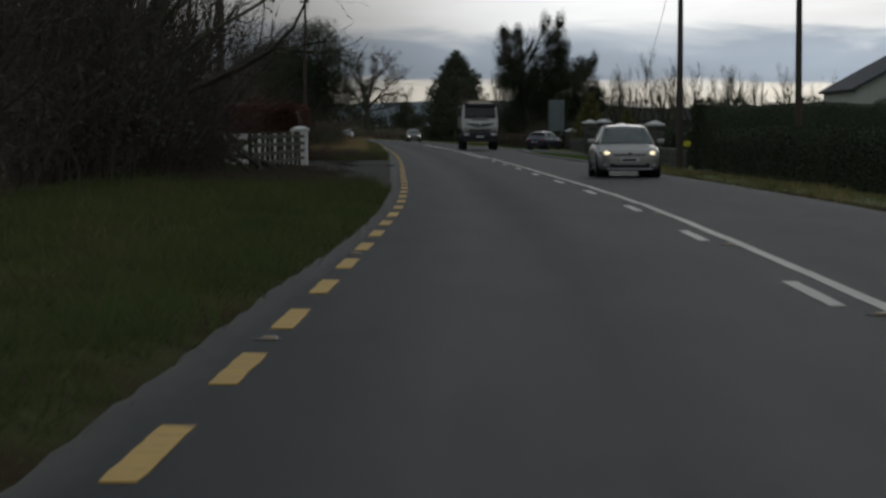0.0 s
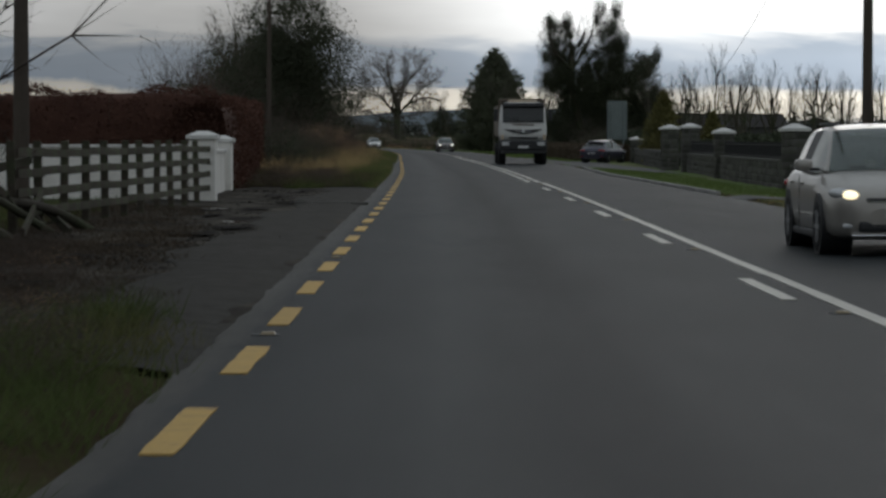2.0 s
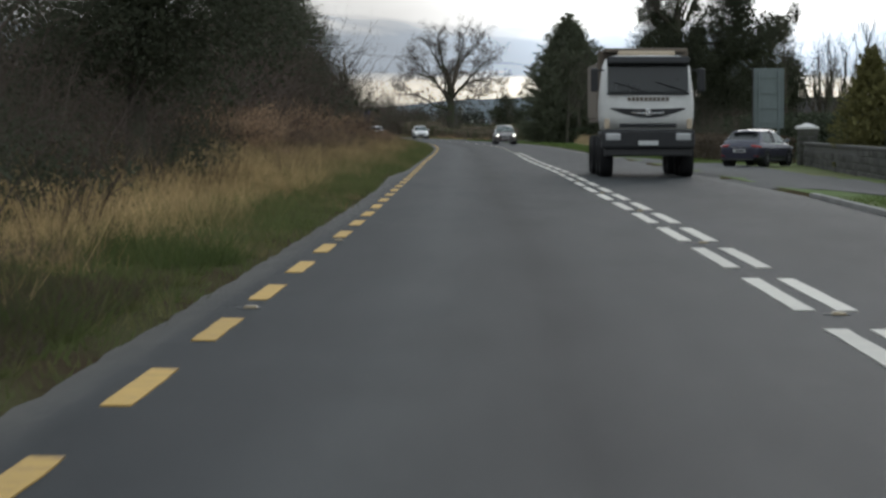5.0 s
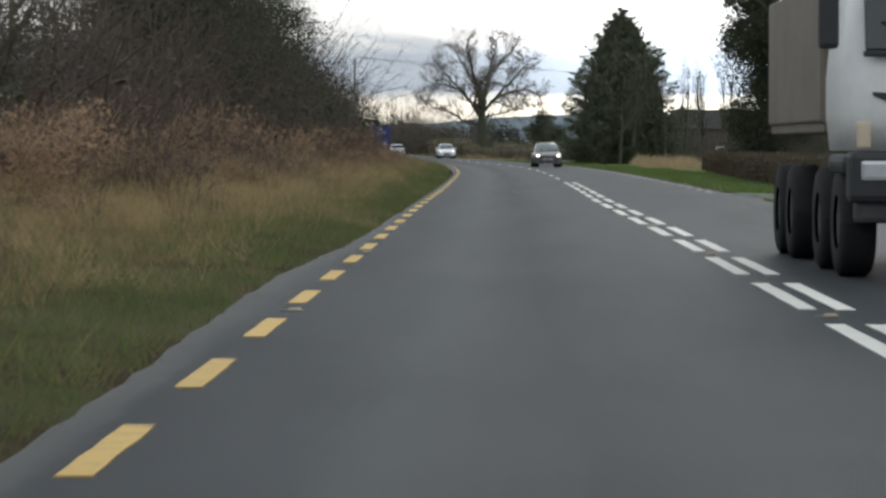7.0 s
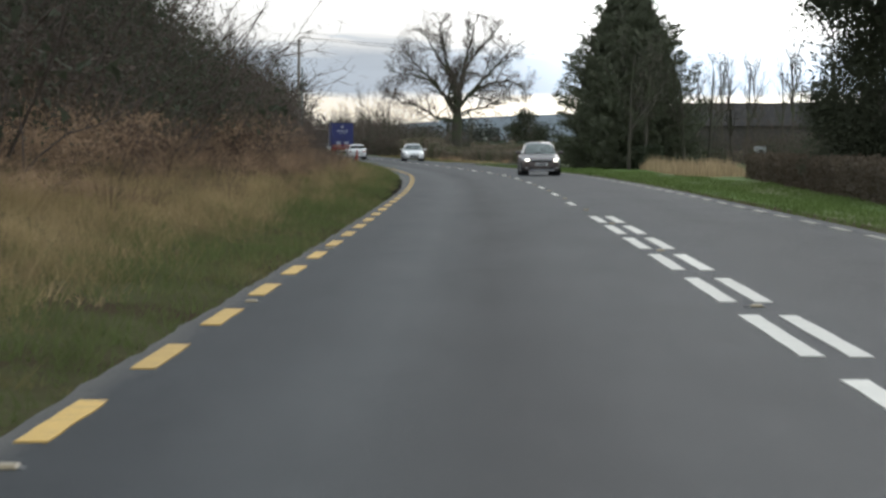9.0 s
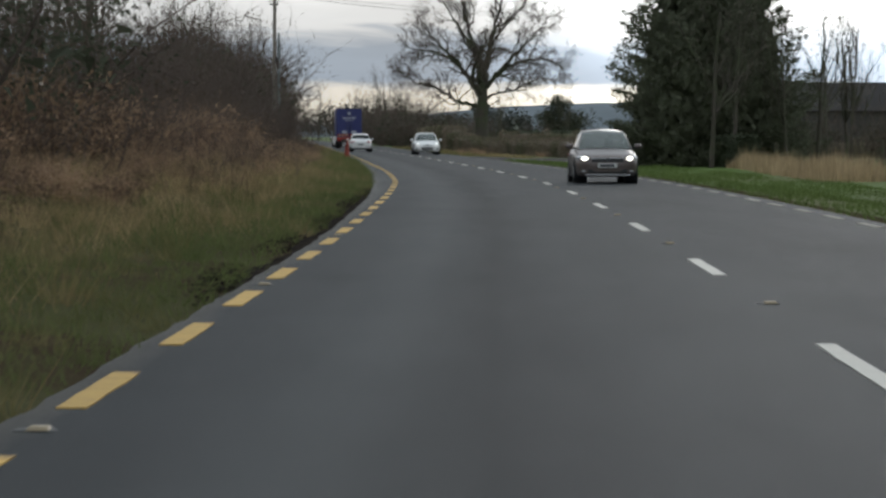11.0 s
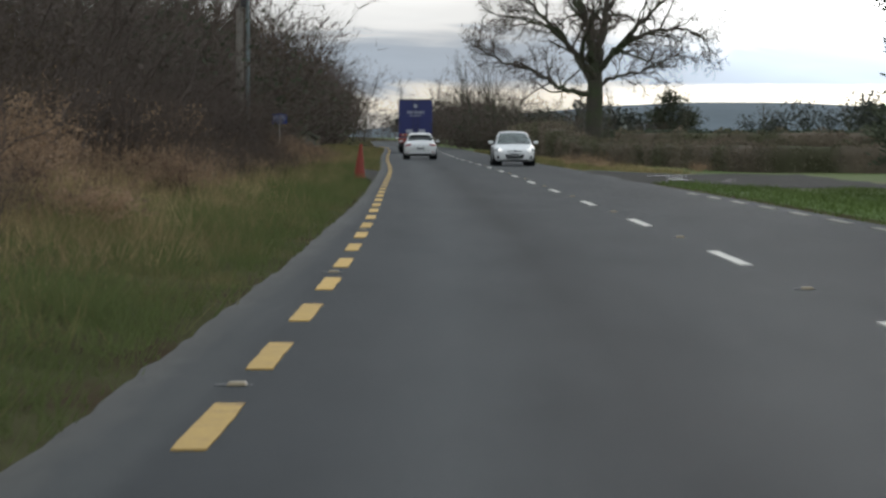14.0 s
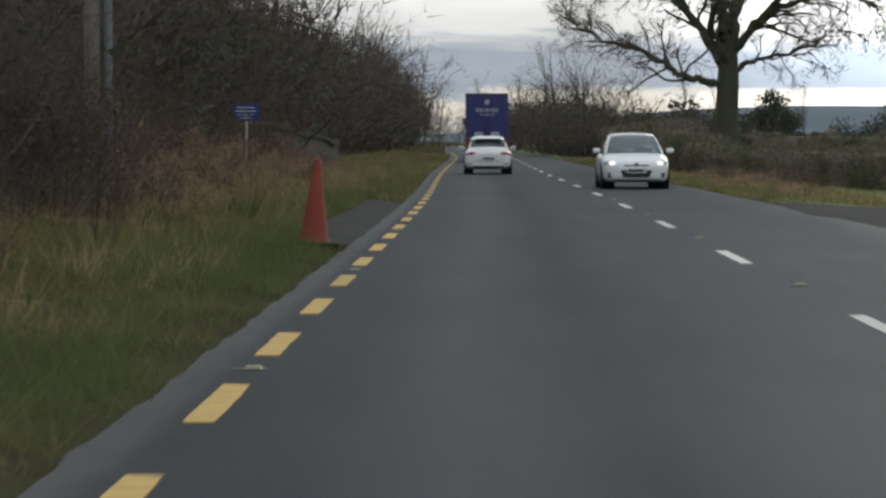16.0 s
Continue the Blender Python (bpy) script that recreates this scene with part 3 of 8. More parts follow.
for i in range(14, 125):
    s = 4.0 * i + 1.2
    if 240 < s < 390:
        lay("edge_dash", rdash[i % 3], s, float(right_edge(s)) - 0.35)
# middle: unbroken line with warning marks, then paired marks, then single marks
for i in range(-6, 16):
    lay("solid_line", paint_mesh("solid_line", 8.02, 0.13, WHITE_PAINT, 40 + i), 8.0 * i + 2.0, 4.225)
wmark = [paint_mesh("white_mark", 3.4, 0.13, WHITE_PAINT, i + 20) for i in range(3)]
mid_u = lambda s: float(np.interp(s, [20, 94, 131, 160, 200, 214, 229, 270, 297, 321, 356, 405], [3.92, 3.88, 3.88, 3.95, 4.03, 3.96, 3.9, 4.0, 4.08, 4.14, 4.05, 4.01]))
for i in range(0, 11):
    s = 12.0 * i - 2.8
    lay("white_mark", wmark[i % 3], s + float(np.interp(s, [21, 57, 94], [-0.35, 0.3, 0.7])), 3.9)
pmark = [paint_mesh("paired_mark", 4.2, 0.15, WHITE_PAINT, i + 30) for i in range(3)]
for i in range(0, 22):
    s = 6.0 * i + 131.6
    s += float(np.interp(s, [131, 198, 228], [-0.15, 0.45, 0.13]))
    lay("paired_mark", pmark[i % 3], s, mid_u(s))
    lay("paired_mark", pmark[(i + 1) % 3], s - 0.05, mid_u(s) + 0.295)
for i in range(0, 34):
    s = 12.0 * i + 271.7
    lay("white_mark", wmark[i % 3], s - 0.2, mid_u(s))


SEAM = mat("worn_stud_casing", (0.17, 0.17, 0.165), 0.85, vary=((2, 0.2), (60, 0.25)), bump=0.4, bump_scale=150)


def stud_parts():
    """A cat's-eye: an iron casing sunk in the road with a pale reflector block in it."""
    out = []
    for name, bm, material in (("stud_casing", boxed(-0.02, 0, 0.002, 0.20, 0.07, 0.008, 0.003, taper=0.85), SEAM),
                               ("road_stud", boxed(0, 0, 0.010, 0.11, 0.10, 0.020, 0.006, taper=0.75), STUD)):
        me = bpy.data.meshes.new(name)
        bm.to_mesh(me)
        bm.free()
        me.materials.append(material)
        out.append(me)
    return out


casing_me, stud_me = stud_parts()
for i in range(0, 40):
    s = 12.0 * i
    mid = s + (7.9 if s < 124 else 5.05 if s < 258 else 3.1)
    for q, u in ((s + 5.6, -0.06), (mid, 4.08)):
        lay("stud_casing", casing_me, q, u)
        lay("road_stud", stud_me, q, u)



def sheet_patch(name, y0, y1, u0, u1, material, label, category, wob=0.15, lift=0.012, seed=1, n=14, on_road=False):
    """A thin uneven-edged sheet laid over the ground between two offsets from the edge line."""
    rng = random.Random(seed)
    vs = []
    fr2 = [0, 0.015, 0.1, 0.3, 0.5, 0.7, 0.9, 0.985, 1.0]
    m = 8
    for i in range(n + 1):
        y = y0 + (y1 - y0) * i / n
        a = u0 + wob * (0.6 * math.sin(y * 0.45 + seed) + 0.4 * math.sin(y * 1.1 + 2 * seed)) * (1 if 0 < i < n else 0.3)
        b = u1 + 0.3 * wob * math.sin(y * 0.8 + 3 * seed)
        for j in range(m + 1):
            u = a + (b - a) * fr2[j]
            rim = -0.3 * lift if i in (0, n) or j in (0, m) else 0.0
            inside = float(left_edge(y)) < u < float(right_edge(y))
            base = (0.0 if on_road else -0.03 - lift) if inside else float(ground_z(u, y))
            vs.append((float(edge_x(y)) + u, y + (rng.uniform(-wob, wob) if i in (0, n) else 0), base + lift + rim))
    gi = np.arange((n + 1) * (m + 1)).reshape(n + 1, m + 1)
    f = np.stack([gi[:-1, :-1], gi[:-1, 1:], gi[1:, 1:], gi[1:, :-1]], -1).reshape(-1, 4)
    if u1 < u0:
        f = f[:, ::-1]
    return tagged(new(name, mesh_np(name, vs, f, material, True)), label, category, kind="structure")


sheet_patch("pavement_apron", 66, 122, -5.2, -0.25, GRAVEL, "dark muddy gravel apron in front of the gateway", "driveway", 0.5, 0.02, 3, 30)
sheet_patch("pavement_gateway", 104, 122, -13.0, -5.0, GRAVEL, "muddy gravel drive between the white gate pillars", "driveway", 0.4, 0.03, 4, 14)
sheet_patch("pavement_layby", 408.5, 432, -1.25, -0.25, SHOULDER, "patched tarmac pull-in beside the road", "lay-by", 0.04, 0.018, 5, 14)
sheet_patch("driveway_house", 106.5, 110.5, 7.3, 13.5, DRIVE, "short grey tarmac driveway beside the hedge", "driveway", 0.2, 0.03, 7, 10)
sheet_patch("driveway_gate", 177, 240, 7.3, 13.0, DRIVE, "wide grey tarmac entrance by the stone wall", "driveway", 0.25, 0.03, 8, 26)
sheet_patch("driveway_field", 404, 431, 6.6, 15.0, SHOULDER, "pale wet field entrance of broken tarmac", "driveway", 0.3, 0.03, 9, 12)

sheet_patch("pavement_shoulder", 63, 121.5, -1.75, -0.2, SHOULDER, "worn grey tarmac shoulder before the gateway", "shoulder", 0.3, 0.034, 13, 60)
HOLE = mat("wet_pothole_mud", (0.012, 0.011, 0.01), 0.9, vary=((3, 0.3), (20, 0.3)), bump=0.6, bump_scale=25, spec=0.03)
hrng = random.Random(17)
for k in range(15):
    ya, ua = 71 + 3.3 * k + hrng.uniform(-1.2, 1.2), -1.9 - abs(hrng.gauss(0, 0.7))
    bm = bmesh.new()
    rim = []
    rx_, ry_ = hrng.uniform(0.12, 0.32), hrng.uniform(0.25, 0.8)
    for i in range(20):
        a = 2 * math.pi * i / 20
        q = 1 + 0.3 * math.sin(3 * a + k) + 0.2 * math.sin(5 * a + 2 * k) + 0.1 * math.sin(9 * a)
        rim.append(bm.verts.new((rx_ * q * math.cos(a), ry_ * q * math.sin(a), 0)))
    mid = bm.verts.new((0, 0, -0.012))
    for i in range(20):
        bm.faces.new((rim[i], rim[(i + 1) % 20], mid))
    me = bpy.data.meshes.new("pothole")
    bm.to_mesh(me)
    bm.free()
    me.materials.append(HOLE)
    ob = tagged(new("pothole", me), "dark wet pothole in the muddy apron", "pothole", kind="structure")
    ob.location = (float(edge_x(ya)) + ua, ya, float(ground_z(ua, ya)) + 0.05)
drain = tagged(new("drain_strip"), "pale concrete drain strip across the shoulder", "drain", kind="structure")
for k in range(4):
    part("drain_slab", boxed(float(edge_x(102.3)) - 0.52 - 0.37 * k, 102.3 + 0.02 * (k % 2), 0.03, 0.35, 0.2, 0.05, 0.012), MORTAR, drain)

# band of dark mud where the verge meets the asphalt
def edge_mud(y0, n, width, seed):
    rng = random.Random(seed)
    mv = []
    for i in range(n):
        y = y0 + i * 0.2
        le = float(left_edge(y))
        w = width * (1 + 0.25 * math.sin(y * 0.8) + 0.12 * math.sin(y * 2.3) + rng.uniform(-0.05, 0.05)) * min(1.0, (i + 8) / 40, (n + 8 - i) / 60)
        for k, q in enumerate((0.0, 0.12, 0.4, 0.7, 1.0)):
            u = le + 0.03 + 0.02 * math.sin(y * 1.9) * math.sin(y * 0.7) + rng.uniform(-0.006, 0.006) - w * q
            mv.append((float(edge_x(y)) + u, y, float(ground_z(min(u, le - 0.02), y)) + (0.022, 0.03, 0.036, 0.036, 0.02)[k] ))
    mi = np.arange(n * 5).reshape(n, 5)
    mf = np.stack([mi[:-1, :-1], mi[1:, :-1], mi[1:, 1:], mi[:-1, 1:]], -1).reshape(-1, 4)[:, ::-1]
    tagged(new("verge_mud", mesh_np("verge_mud", mv, mf, EDGE_MUD, True)), "band of dark wet mud between asphalt and grass", "mud", kind="structure")


edge_mud(278, 240, 0.2, 71)

PUDDLE = mat("puddle_water", (0.04, 0.038, 0.033), 0.1, vary=((2, 0.1),))
for k, (ua, ya, sx, sy) in enumerate([(-2.1, 90, 0.16, 0.4), (-3.0, 97, 0.2, 0.5), (8.5, 409, 0.4, 0.6), (9.6, 411, 0.6, 0.5), (8.9, 413.5, 0.3, 0.7), (10.3, 415, 0.7, 0.6), (8.7, 418, 0.35, 0.6), (9.5, 421, 0.5, 0.5)]):
    bm = bmesh.new()
    rim = []
    for i in range(22):
        a = 2 * math.pi * i / 22
        q = 1 + 0.28 * math.sin(3 * a + k) + 0.16 * math.sin(5 * a + 2 * k)
        rim.append(bm.verts.new((sx * q * math.cos(a), sy * q * math.sin(a), 0)))
    bm.faces.new(rim)
    me = bpy.data.meshes.new("puddle")
    bm.to_mesh(me)
    bm.free()
    me.materials.append(PUDDLE)
    pd = tagged(new("puddle", me), "shallow puddle on the muddy ground", "puddle", kind="structure")
    pd.location = (float(edge_x(ya)) + ua, ya, float(ground_z(ua, ya)) + 0.032)

# kerb stones along the far edge near the stone wall
KERB = mat("kerb_concrete", (0.27, 0.265, 0.25), 0.9, vary=((1, 0.2), (20, 0.25)), bump=0.4, bump_scale=40, rand=0.3)
kerb_root = tagged(new("kerb"), "pale low concrete kerb along the grass", "kerb", kind="structure")
kb = boxed(0, 0.45, 0.0, 0.14, 0.885, 0.16, 0.015)
kerb_me = bpy.data.meshes.new("kerb_stone")
kb.to_mesh(kerb_me)
kb.free()
kerb_me.materials.append(KERB)
for i in range(0, 64):
    s = 112.5 + 0.9 * i
    x, y, a = at_s(s, float(right_edge(s)) + 0.1)
    ob = new("kerb_stone", kerb_me)
    ob.parent = kerb_root
    ob.matrix_basis = pose(x, y, 0.0, 0, 0, math.degrees(a))

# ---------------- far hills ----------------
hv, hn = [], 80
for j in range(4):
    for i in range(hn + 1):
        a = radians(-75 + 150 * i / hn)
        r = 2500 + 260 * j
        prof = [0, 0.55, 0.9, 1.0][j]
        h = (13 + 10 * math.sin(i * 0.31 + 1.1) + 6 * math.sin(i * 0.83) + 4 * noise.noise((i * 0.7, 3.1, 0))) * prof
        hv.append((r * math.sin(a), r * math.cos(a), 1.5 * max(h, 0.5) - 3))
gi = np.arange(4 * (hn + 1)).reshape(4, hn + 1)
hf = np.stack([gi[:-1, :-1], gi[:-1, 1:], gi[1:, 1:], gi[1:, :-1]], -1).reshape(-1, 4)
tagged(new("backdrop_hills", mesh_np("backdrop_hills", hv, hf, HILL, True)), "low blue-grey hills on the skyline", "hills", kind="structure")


# ---------------- plants ----------------
def unit(v):
    v = np.asarray(v, float)
    return v / max(np.linalg.norm(v), 1e-9)


def tubes(segs, sides):
    """Tapered rods from rows (px, py, pz, qx, qy, qz, r0, r1)."""
    s = np.asarray(segs, float)
    p, q = s[:, 0:3], s[:, 3:6]
    d = q - p
    d /= np.maximum(np.linalg.norm(d, axis=1, keepdims=True), 1e-9)
    ref = np.where(np.abs(d[:, 2:3]) < 0.9, [[0, 0, 1.0]], [[1.0, 0, 0]])
    a = np.cross(d, ref)
    a /= np.linalg.norm(a, axis=1, keepdims=True)
    b = np.cross(d, a)
    n = len(s)
    v = np.zeros((n, 2 * sides, 3))
    for k in range(sides):
        w = 2 * math.pi * k / sides
        o = a * math.cos(w) + b * math.sin(w)
        v[:, k] = p + o * s[:, 6:7]
        v[:, sides + k] = q + o * s[:, 7:8]
    k = np.arange(sides)
    f = np.stack([k, (k + 1) % sides, sides + (k + 1) % sides, sides + k], 1)
    f = (f[None] + (np.arange(n) * 2 * sides)[:, None, None]).reshape(-1, 4)
    return v.reshape(-1, 3), f


def leaf_quads(rng, centres, size, flat=0.0, droop=0.0, aspect=0.42, full=False):
    """One leaf of about the given size at each centre, turned at random: a pointed sliver, or a full four-cornered blade."""
    n = len(centres)
    a = rng.normal(size=(n, 3))
    a[:, 2] *= 1 - flat
    a[:, 2] -= droop
    a /= np.linalg.norm(a, axis=1, keepdims=True)
    b = np.cross(a, rng.normal(size=(n, 3)))
    b /= np.maximum(np.linalg.norm(b, axis=1, keepdims=True), 1e-6)
    sz = size * rng.uniform(0.55, 1.3, (n, 1))
    c = np.asarray(centres)
    if not full:
        v = np.stack([c - a * sz, c - b * sz * aspect * 1.25 + a * sz * 0.6, c + b * sz * aspect * 1.25 + a * sz * 0.75], 1)
        return v.reshape(-1, 3), np.arange(3 * n).reshape(n, 3)
    v = np.stack([c - a * sz, c - b * sz * aspect + a * sz * 0.1, c + a * sz, c + b * sz * aspect + a * sz * 0.1], 1)
    return v.reshape(-1, 3), np.arange(4 * n).reshape(n, 4)


def ribbons(rng, p, q, w, strip=False):
    """Thin flat twigs: one tapering sliver (or strip) from each p to its q."""
    p, q = np.asarray(p, float), np.asarray(q, float)
    d = q - p
    b = np.cross(d, rng.normal(size=d.shape))
    b /= np.maximum(np.linalg.norm(b, axis=1, keepdims=True), 1e-6)
    b = b * np.asarray(w, float).reshape(-1, 1)
    if strip:
        v = np.stack([p - b, p + b, q + b * 0.6, q - b * 0.6], 1)
        return v.reshape(-1, 3), np.arange(4 * len(p)).reshape(-1, 4)
    v = np.stack([p - b * 1.1, p + b * 1.1, q], 1)
    return v.reshape(-1, 3), np.arange(3 * len(p)).reshape(-1, 3)


def merge(*vf):
    vs, fs, o = [], [], 0
    three = any(f.shape[1] == 3 for _, f in vf)
    for v, f in vf:
        if three and f.shape[1] == 4:
            f = np.concatenate([f[:, [0, 1, 2]], f[:, [0, 2, 3]]])
        vs.append(v)
        fs.append(f + o)
        o += len(v)
    return np.concatenate(vs), np.concatenate(fs)


def grow(out, rng, p, d, length, r, level, plan):
    """Adds the rods of one limb and of all that springs from it."""
    n, kids, wig, up, first, angle, ratio = plan[level]
    d = unit(d)
    p = np.asarray(p, float)
    r_end = r * (0.6 if level == 0 and n < 8 else 0.35)
    step = length / n
    nxt = level + 1 < len(plan)
    due = np.sort(rng.uniform(first, 1.0, kids)) if nxt else []
    j = 0
    for i in range(n):
        d = unit(d + rng.normal(0, wig, 3) + np.array([0, 0, up]))
        q = p + d * step
        r2 = r + (r_end - r) / (n - i)
        out[min(level, 4)].append((*p, *q, r, r2))
        while j < len(due) and due[j] <= (i + 1) / n:
            side = unit(np.cross(d, rng.normal(size=3)))
            w = radians(angle * rng.uniform(0.7, 1.3))
            kd = d * math.cos(w) + side * math.sin(w)
            k_len = length * ratio * rng.uniform(0.7, 1.2) * (1.15 - 0.5 * due[j])
            grow(out, rng, q, kd, k_len, max(r2 * (rng.uniform(0.45, 0.7) if level == 0 else rng.uniform(0.5, 0.72)), 0.011), level + 1, plan)
            j += 1
        p, r = q, r2
    return p


def skeleton_meshes(seed, base_r, trunk_len, plan, lean=(0, 0, 1)):
    rng = np.random.default_rng(seed)
    out = [[], [], [], [], []]
    grow(out, rng, (0, 0, -0.2), lean, trunk_len, base_r, 0, plan)
    return rng, out


def bare_tree(name, label, m, seed, trunk_len, base_r, plan, twig=None, group="", fine_tubes=False):
    """A leafless tree: trunk, limbs and a net of fine twigs."""
    rng, out = skeleton_meshes(seed, base_r, trunk_len, plan)
    t = empty(name, m, label, "tree", group)
    part("trunk", mesh_np("trunk", *tubes(out[0], 10), BARK, True), BARK, t)
    limbs = [tubes(out[1], 7 if fine_tubes else 4)]
    if out[2]:
        fb = np.array(out[2])
        limbs.append(tubes(out[2], 5) if fine_tubes else ribbons(rng, fb[:, :3], fb[:, 3:6], fb[:, 6], True))
    part("limb", mesh_np("limb", *merge(*limbs), BARK, True), BARK, t)
    fine = out[3] + out[4]
    if fine:
        fa = np.array(fine)
        vf = ribbons(rng, fa[:, :3], fa[:, 3:6], fa[:, 6] * (1.5 if fine_tubes else 1.15), fine_tubes)
        part("crown", mesh_np("crown", *vf, twig or TWIG), TWIG, t, "fine leafless twigs")
    return t


ASH = [(8, 10, 0.06, 0.05, 0.2, 42, 0.62), (6, 8, 0.16, 0.06, 0.15, 44, 0.5), (5, 4, 0.2, 0.08, 0.1, 42, 0.5), (3, 0, 0.25, 0.06, 0.1, 45, 0.5)]
POPLAR = [(9, 14, 0.03, 0.05, 0.15, 24, 0.42), (6, 7, 0.1, 0.14, 0.1, 28, 0.45), (4, 5, 0.16, 0.12, 0.1, 34, 0.5), (3, 0, 0.2, 0.08, 0.1, 40, 0.5)]


def gx(u, y):
    return float(edge_x(y)) + u


def stand(u, y, rz=0.0, sink=0.05):
    return pose(gx(u, y), y, float(ground_z(u, y)) - sink, 0, 0, rz)


def spot(x, y, rz=0.0, sink=0.05):
    return stand(x - float(edge_x(y)), y, rz, sink)


def put(ob, m, s=1.0, sz=None):
    """A copy of a plant at the pose m, at another size."""
    c = copy_thing(ob, m)
    c.scale = (s, s, s if sz is None else sz)
    return c


# the great roadside oak: a short thick trunk that forks low into arching limbs
def bent(pts, n):
    """A smooth line of n steps to each gap through points."""
    a = np.array(pts, float)
    m = np.gradient(a, axis=0)
    out = []
    for k in range(len(a) - 1):
        for q in np.linspace(0, 1, n, endpoint=False):
            out.append((2 * q**3 - 3 * q**2 + 1) * a[k] + (q**3 - 2 * q**2 + q) * m[k] + (3 * q**2 - 2 * q**3) * a[k + 1] + (q**3 - q**2) * m[k + 1])
    return np.array(out + [a[-1]])


def spreading_oak(m, seed):
    rng = np.random.default_rng(seed)
    t = empty("oak_tree", m, "tall spreading leafless oak standing by the roadside hedge", "tree")
    base = [(0, 0, -0.3, 0.86), (0.0, 0, 0.25, 0.66), (0.02, 0, 1.0, 0.58), (0.0, 0, 2.6, 0.54), (0.06, 0, 4.2, 0.52), (0.08, 0, 5.4, 0.44), (0.1, 0.05, 6.3, 0.3)]
    part("trunk", mesh_np("trunk", *tubes([(*a[:3], *b[:3], a[3], b[3]) for a, b in zip(base, base[1:])], 12), BARK, True), BARK, t)
    limbs = [([(0, 0, 4.1), (-1.2, -0.5, 4.3), (-2.3, -0.8, 4.7), (-3.6, -0.6, 5.5), (-5.8, -0.3, 6.2), (-7.3, 0, 7.2)], 0.21),
             ([(-0.1, 0, 4.9), (-1.0, 0.4, 6.4), (-2.1, 0.6, 7.8), (-4.0, 1.0, 9.8), (-5.4, 1.3, 11.6)], 0.27),
             ([(0, 0, 5.5), (-0.3, -0.3, 8.2), (-0.9, -0.6, 10.2), (-1.6, -0.9, 12.8), (-1.9, -1.0, 15.0)], 0.31),
             ([(0.1, 0.1, 5.9), (0.5, 0.5, 8.2), (0.9, 0.9, 10.5), (1.6, 1.1, 13.0), (2.2, 1.2, 15.2)], 0.31),
             ([(0.1, 0, 5.4), (0.9, -0.3, 6.4), (1.8, -0.5, 7.3), (3.7, -0.4, 8.1), (5.9, 0, 8.2), (7.2, 0.2, 7.6)], 0.25),
             ([(1.3, -0.3, 6.8), (2.3, -1.0, 8.0), (3.4, -1.5, 9.1), (4.8, -1.8, 10.4), (6.0, -2.0, 12.0)], 0.2),
             ([(0, 0.1, 5.3), (0.4, 1.6, 7.0), (-0.2, 3.4, 8.6), (0.4, 5.4, 10.0)], 0.24),
             ([(0, -0.1, 5.1), (-0.7, -1.8, 6.6), (-0.3, -3.8, 8.2), (0.4, -5.4, 9.8)], 0.24),
             ([(0.1, 0, 4.6), (1.0, 0.6, 5.1), (2.2, 1.2, 5.5), (3.8, 1.6, 5.9), (5.2, 1.9, 6.7)], 0.14),
             ([(-1.6, 0.5, 7.1), (-2.9, -0.4, 8.4), (-4.6, -0.9, 9.0), (-6.6, -1.2, 9.4)], 0.15),
             ([(0.7, 0.7, 9.4), (2.0, 0.4, 11.2), (3.6, 0.2, 13.0), (4.4, 0.0, 14.2)], 0.15),
             ([(-0.6, -0.5, 9.2), (-2.2, -0.9, 11.4), (-3.4, -1.2, 13.6)], 0.15)]
    plan = [(6, 10, 0.2, 0.015, 0.12, 48, 0.5), (5, 7, 0.24, 0.02, 0.1, 46, 0.52), (3, 0, 0.28, 0.02, 0.1, 45, 0.5)]
    heavy, mid, fine = [], [], []
    for pts, r0 in limbs:
        line = bent(pts, 5)
        line[1:-1] += rng.normal(0, 0.07, (len(line) - 2, 3))
        rr = np.linspace(r0, 0.035, len(line))
        heavy += [(*a, *b, ra, rb) for a, b, ra, rb in zip(line, line[1:], rr, rr[1:])]
        n = len(line)
        for k in range(int(n * 0.3), n):
            for _ in range(2 if k > n * 0.55 else 1):
                d = unit(line[k] - line[k - 1])
                side = unit(np.cross(d, rng.normal(size=3)))
                w = radians(rng.uniform(25, 70))
                out = [[], [], [], [], []]
                kd = d * math.cos(w) + side * math.sin(w) + np.array([0, 0, 0.12])
                grow(out, rng, line[k], kd, rng.uniform(1.5, 3.0) * (1.15 - 0.4 * k / n), max(rr[k] * 0.45, 0.03), 0, plan)
                mid += out[0]
                fine += out[1] + out[2]
    part("limb", mesh_np("limb", *merge(tubes(heavy, 8), tubes(mid, 5)), BARK, True), BARK, t)
    fa = np.array(fine)
    part("crown", mesh_np("crown", *ribbons(rng, fa[:, :3], fa[:, 3:6], np.maximum(fa[:, 6], 0.010) * 1.1, True), TWIG), TWIG, t, "fine leafless twigs")
    return t


oak = spreading_oak(spot(-13.8, 506, 0), 15)

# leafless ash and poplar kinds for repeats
ash_a = bare_tree("ash_tree", "slender leafless tree in the roadside thicket", stand(-8.6, 76, 20), 31, 6.5, 0.15, ASH, SHADED_TWIG, group="roadside trees")
ash_b = bare_tree("ash_tree", "slender leafless tree in the roadside thicket", stand(-9.2, 66, 20), 32, 7.0, 0.14, ASH, group="roadside trees")
ash_c = bare_tree("ash_tree", "slender leafless tree in the roadside thicket", stand(-7.9, 55, 20), 37, 5.6, 0.12, ASH, TWIG_PALE, group="roadside trees")
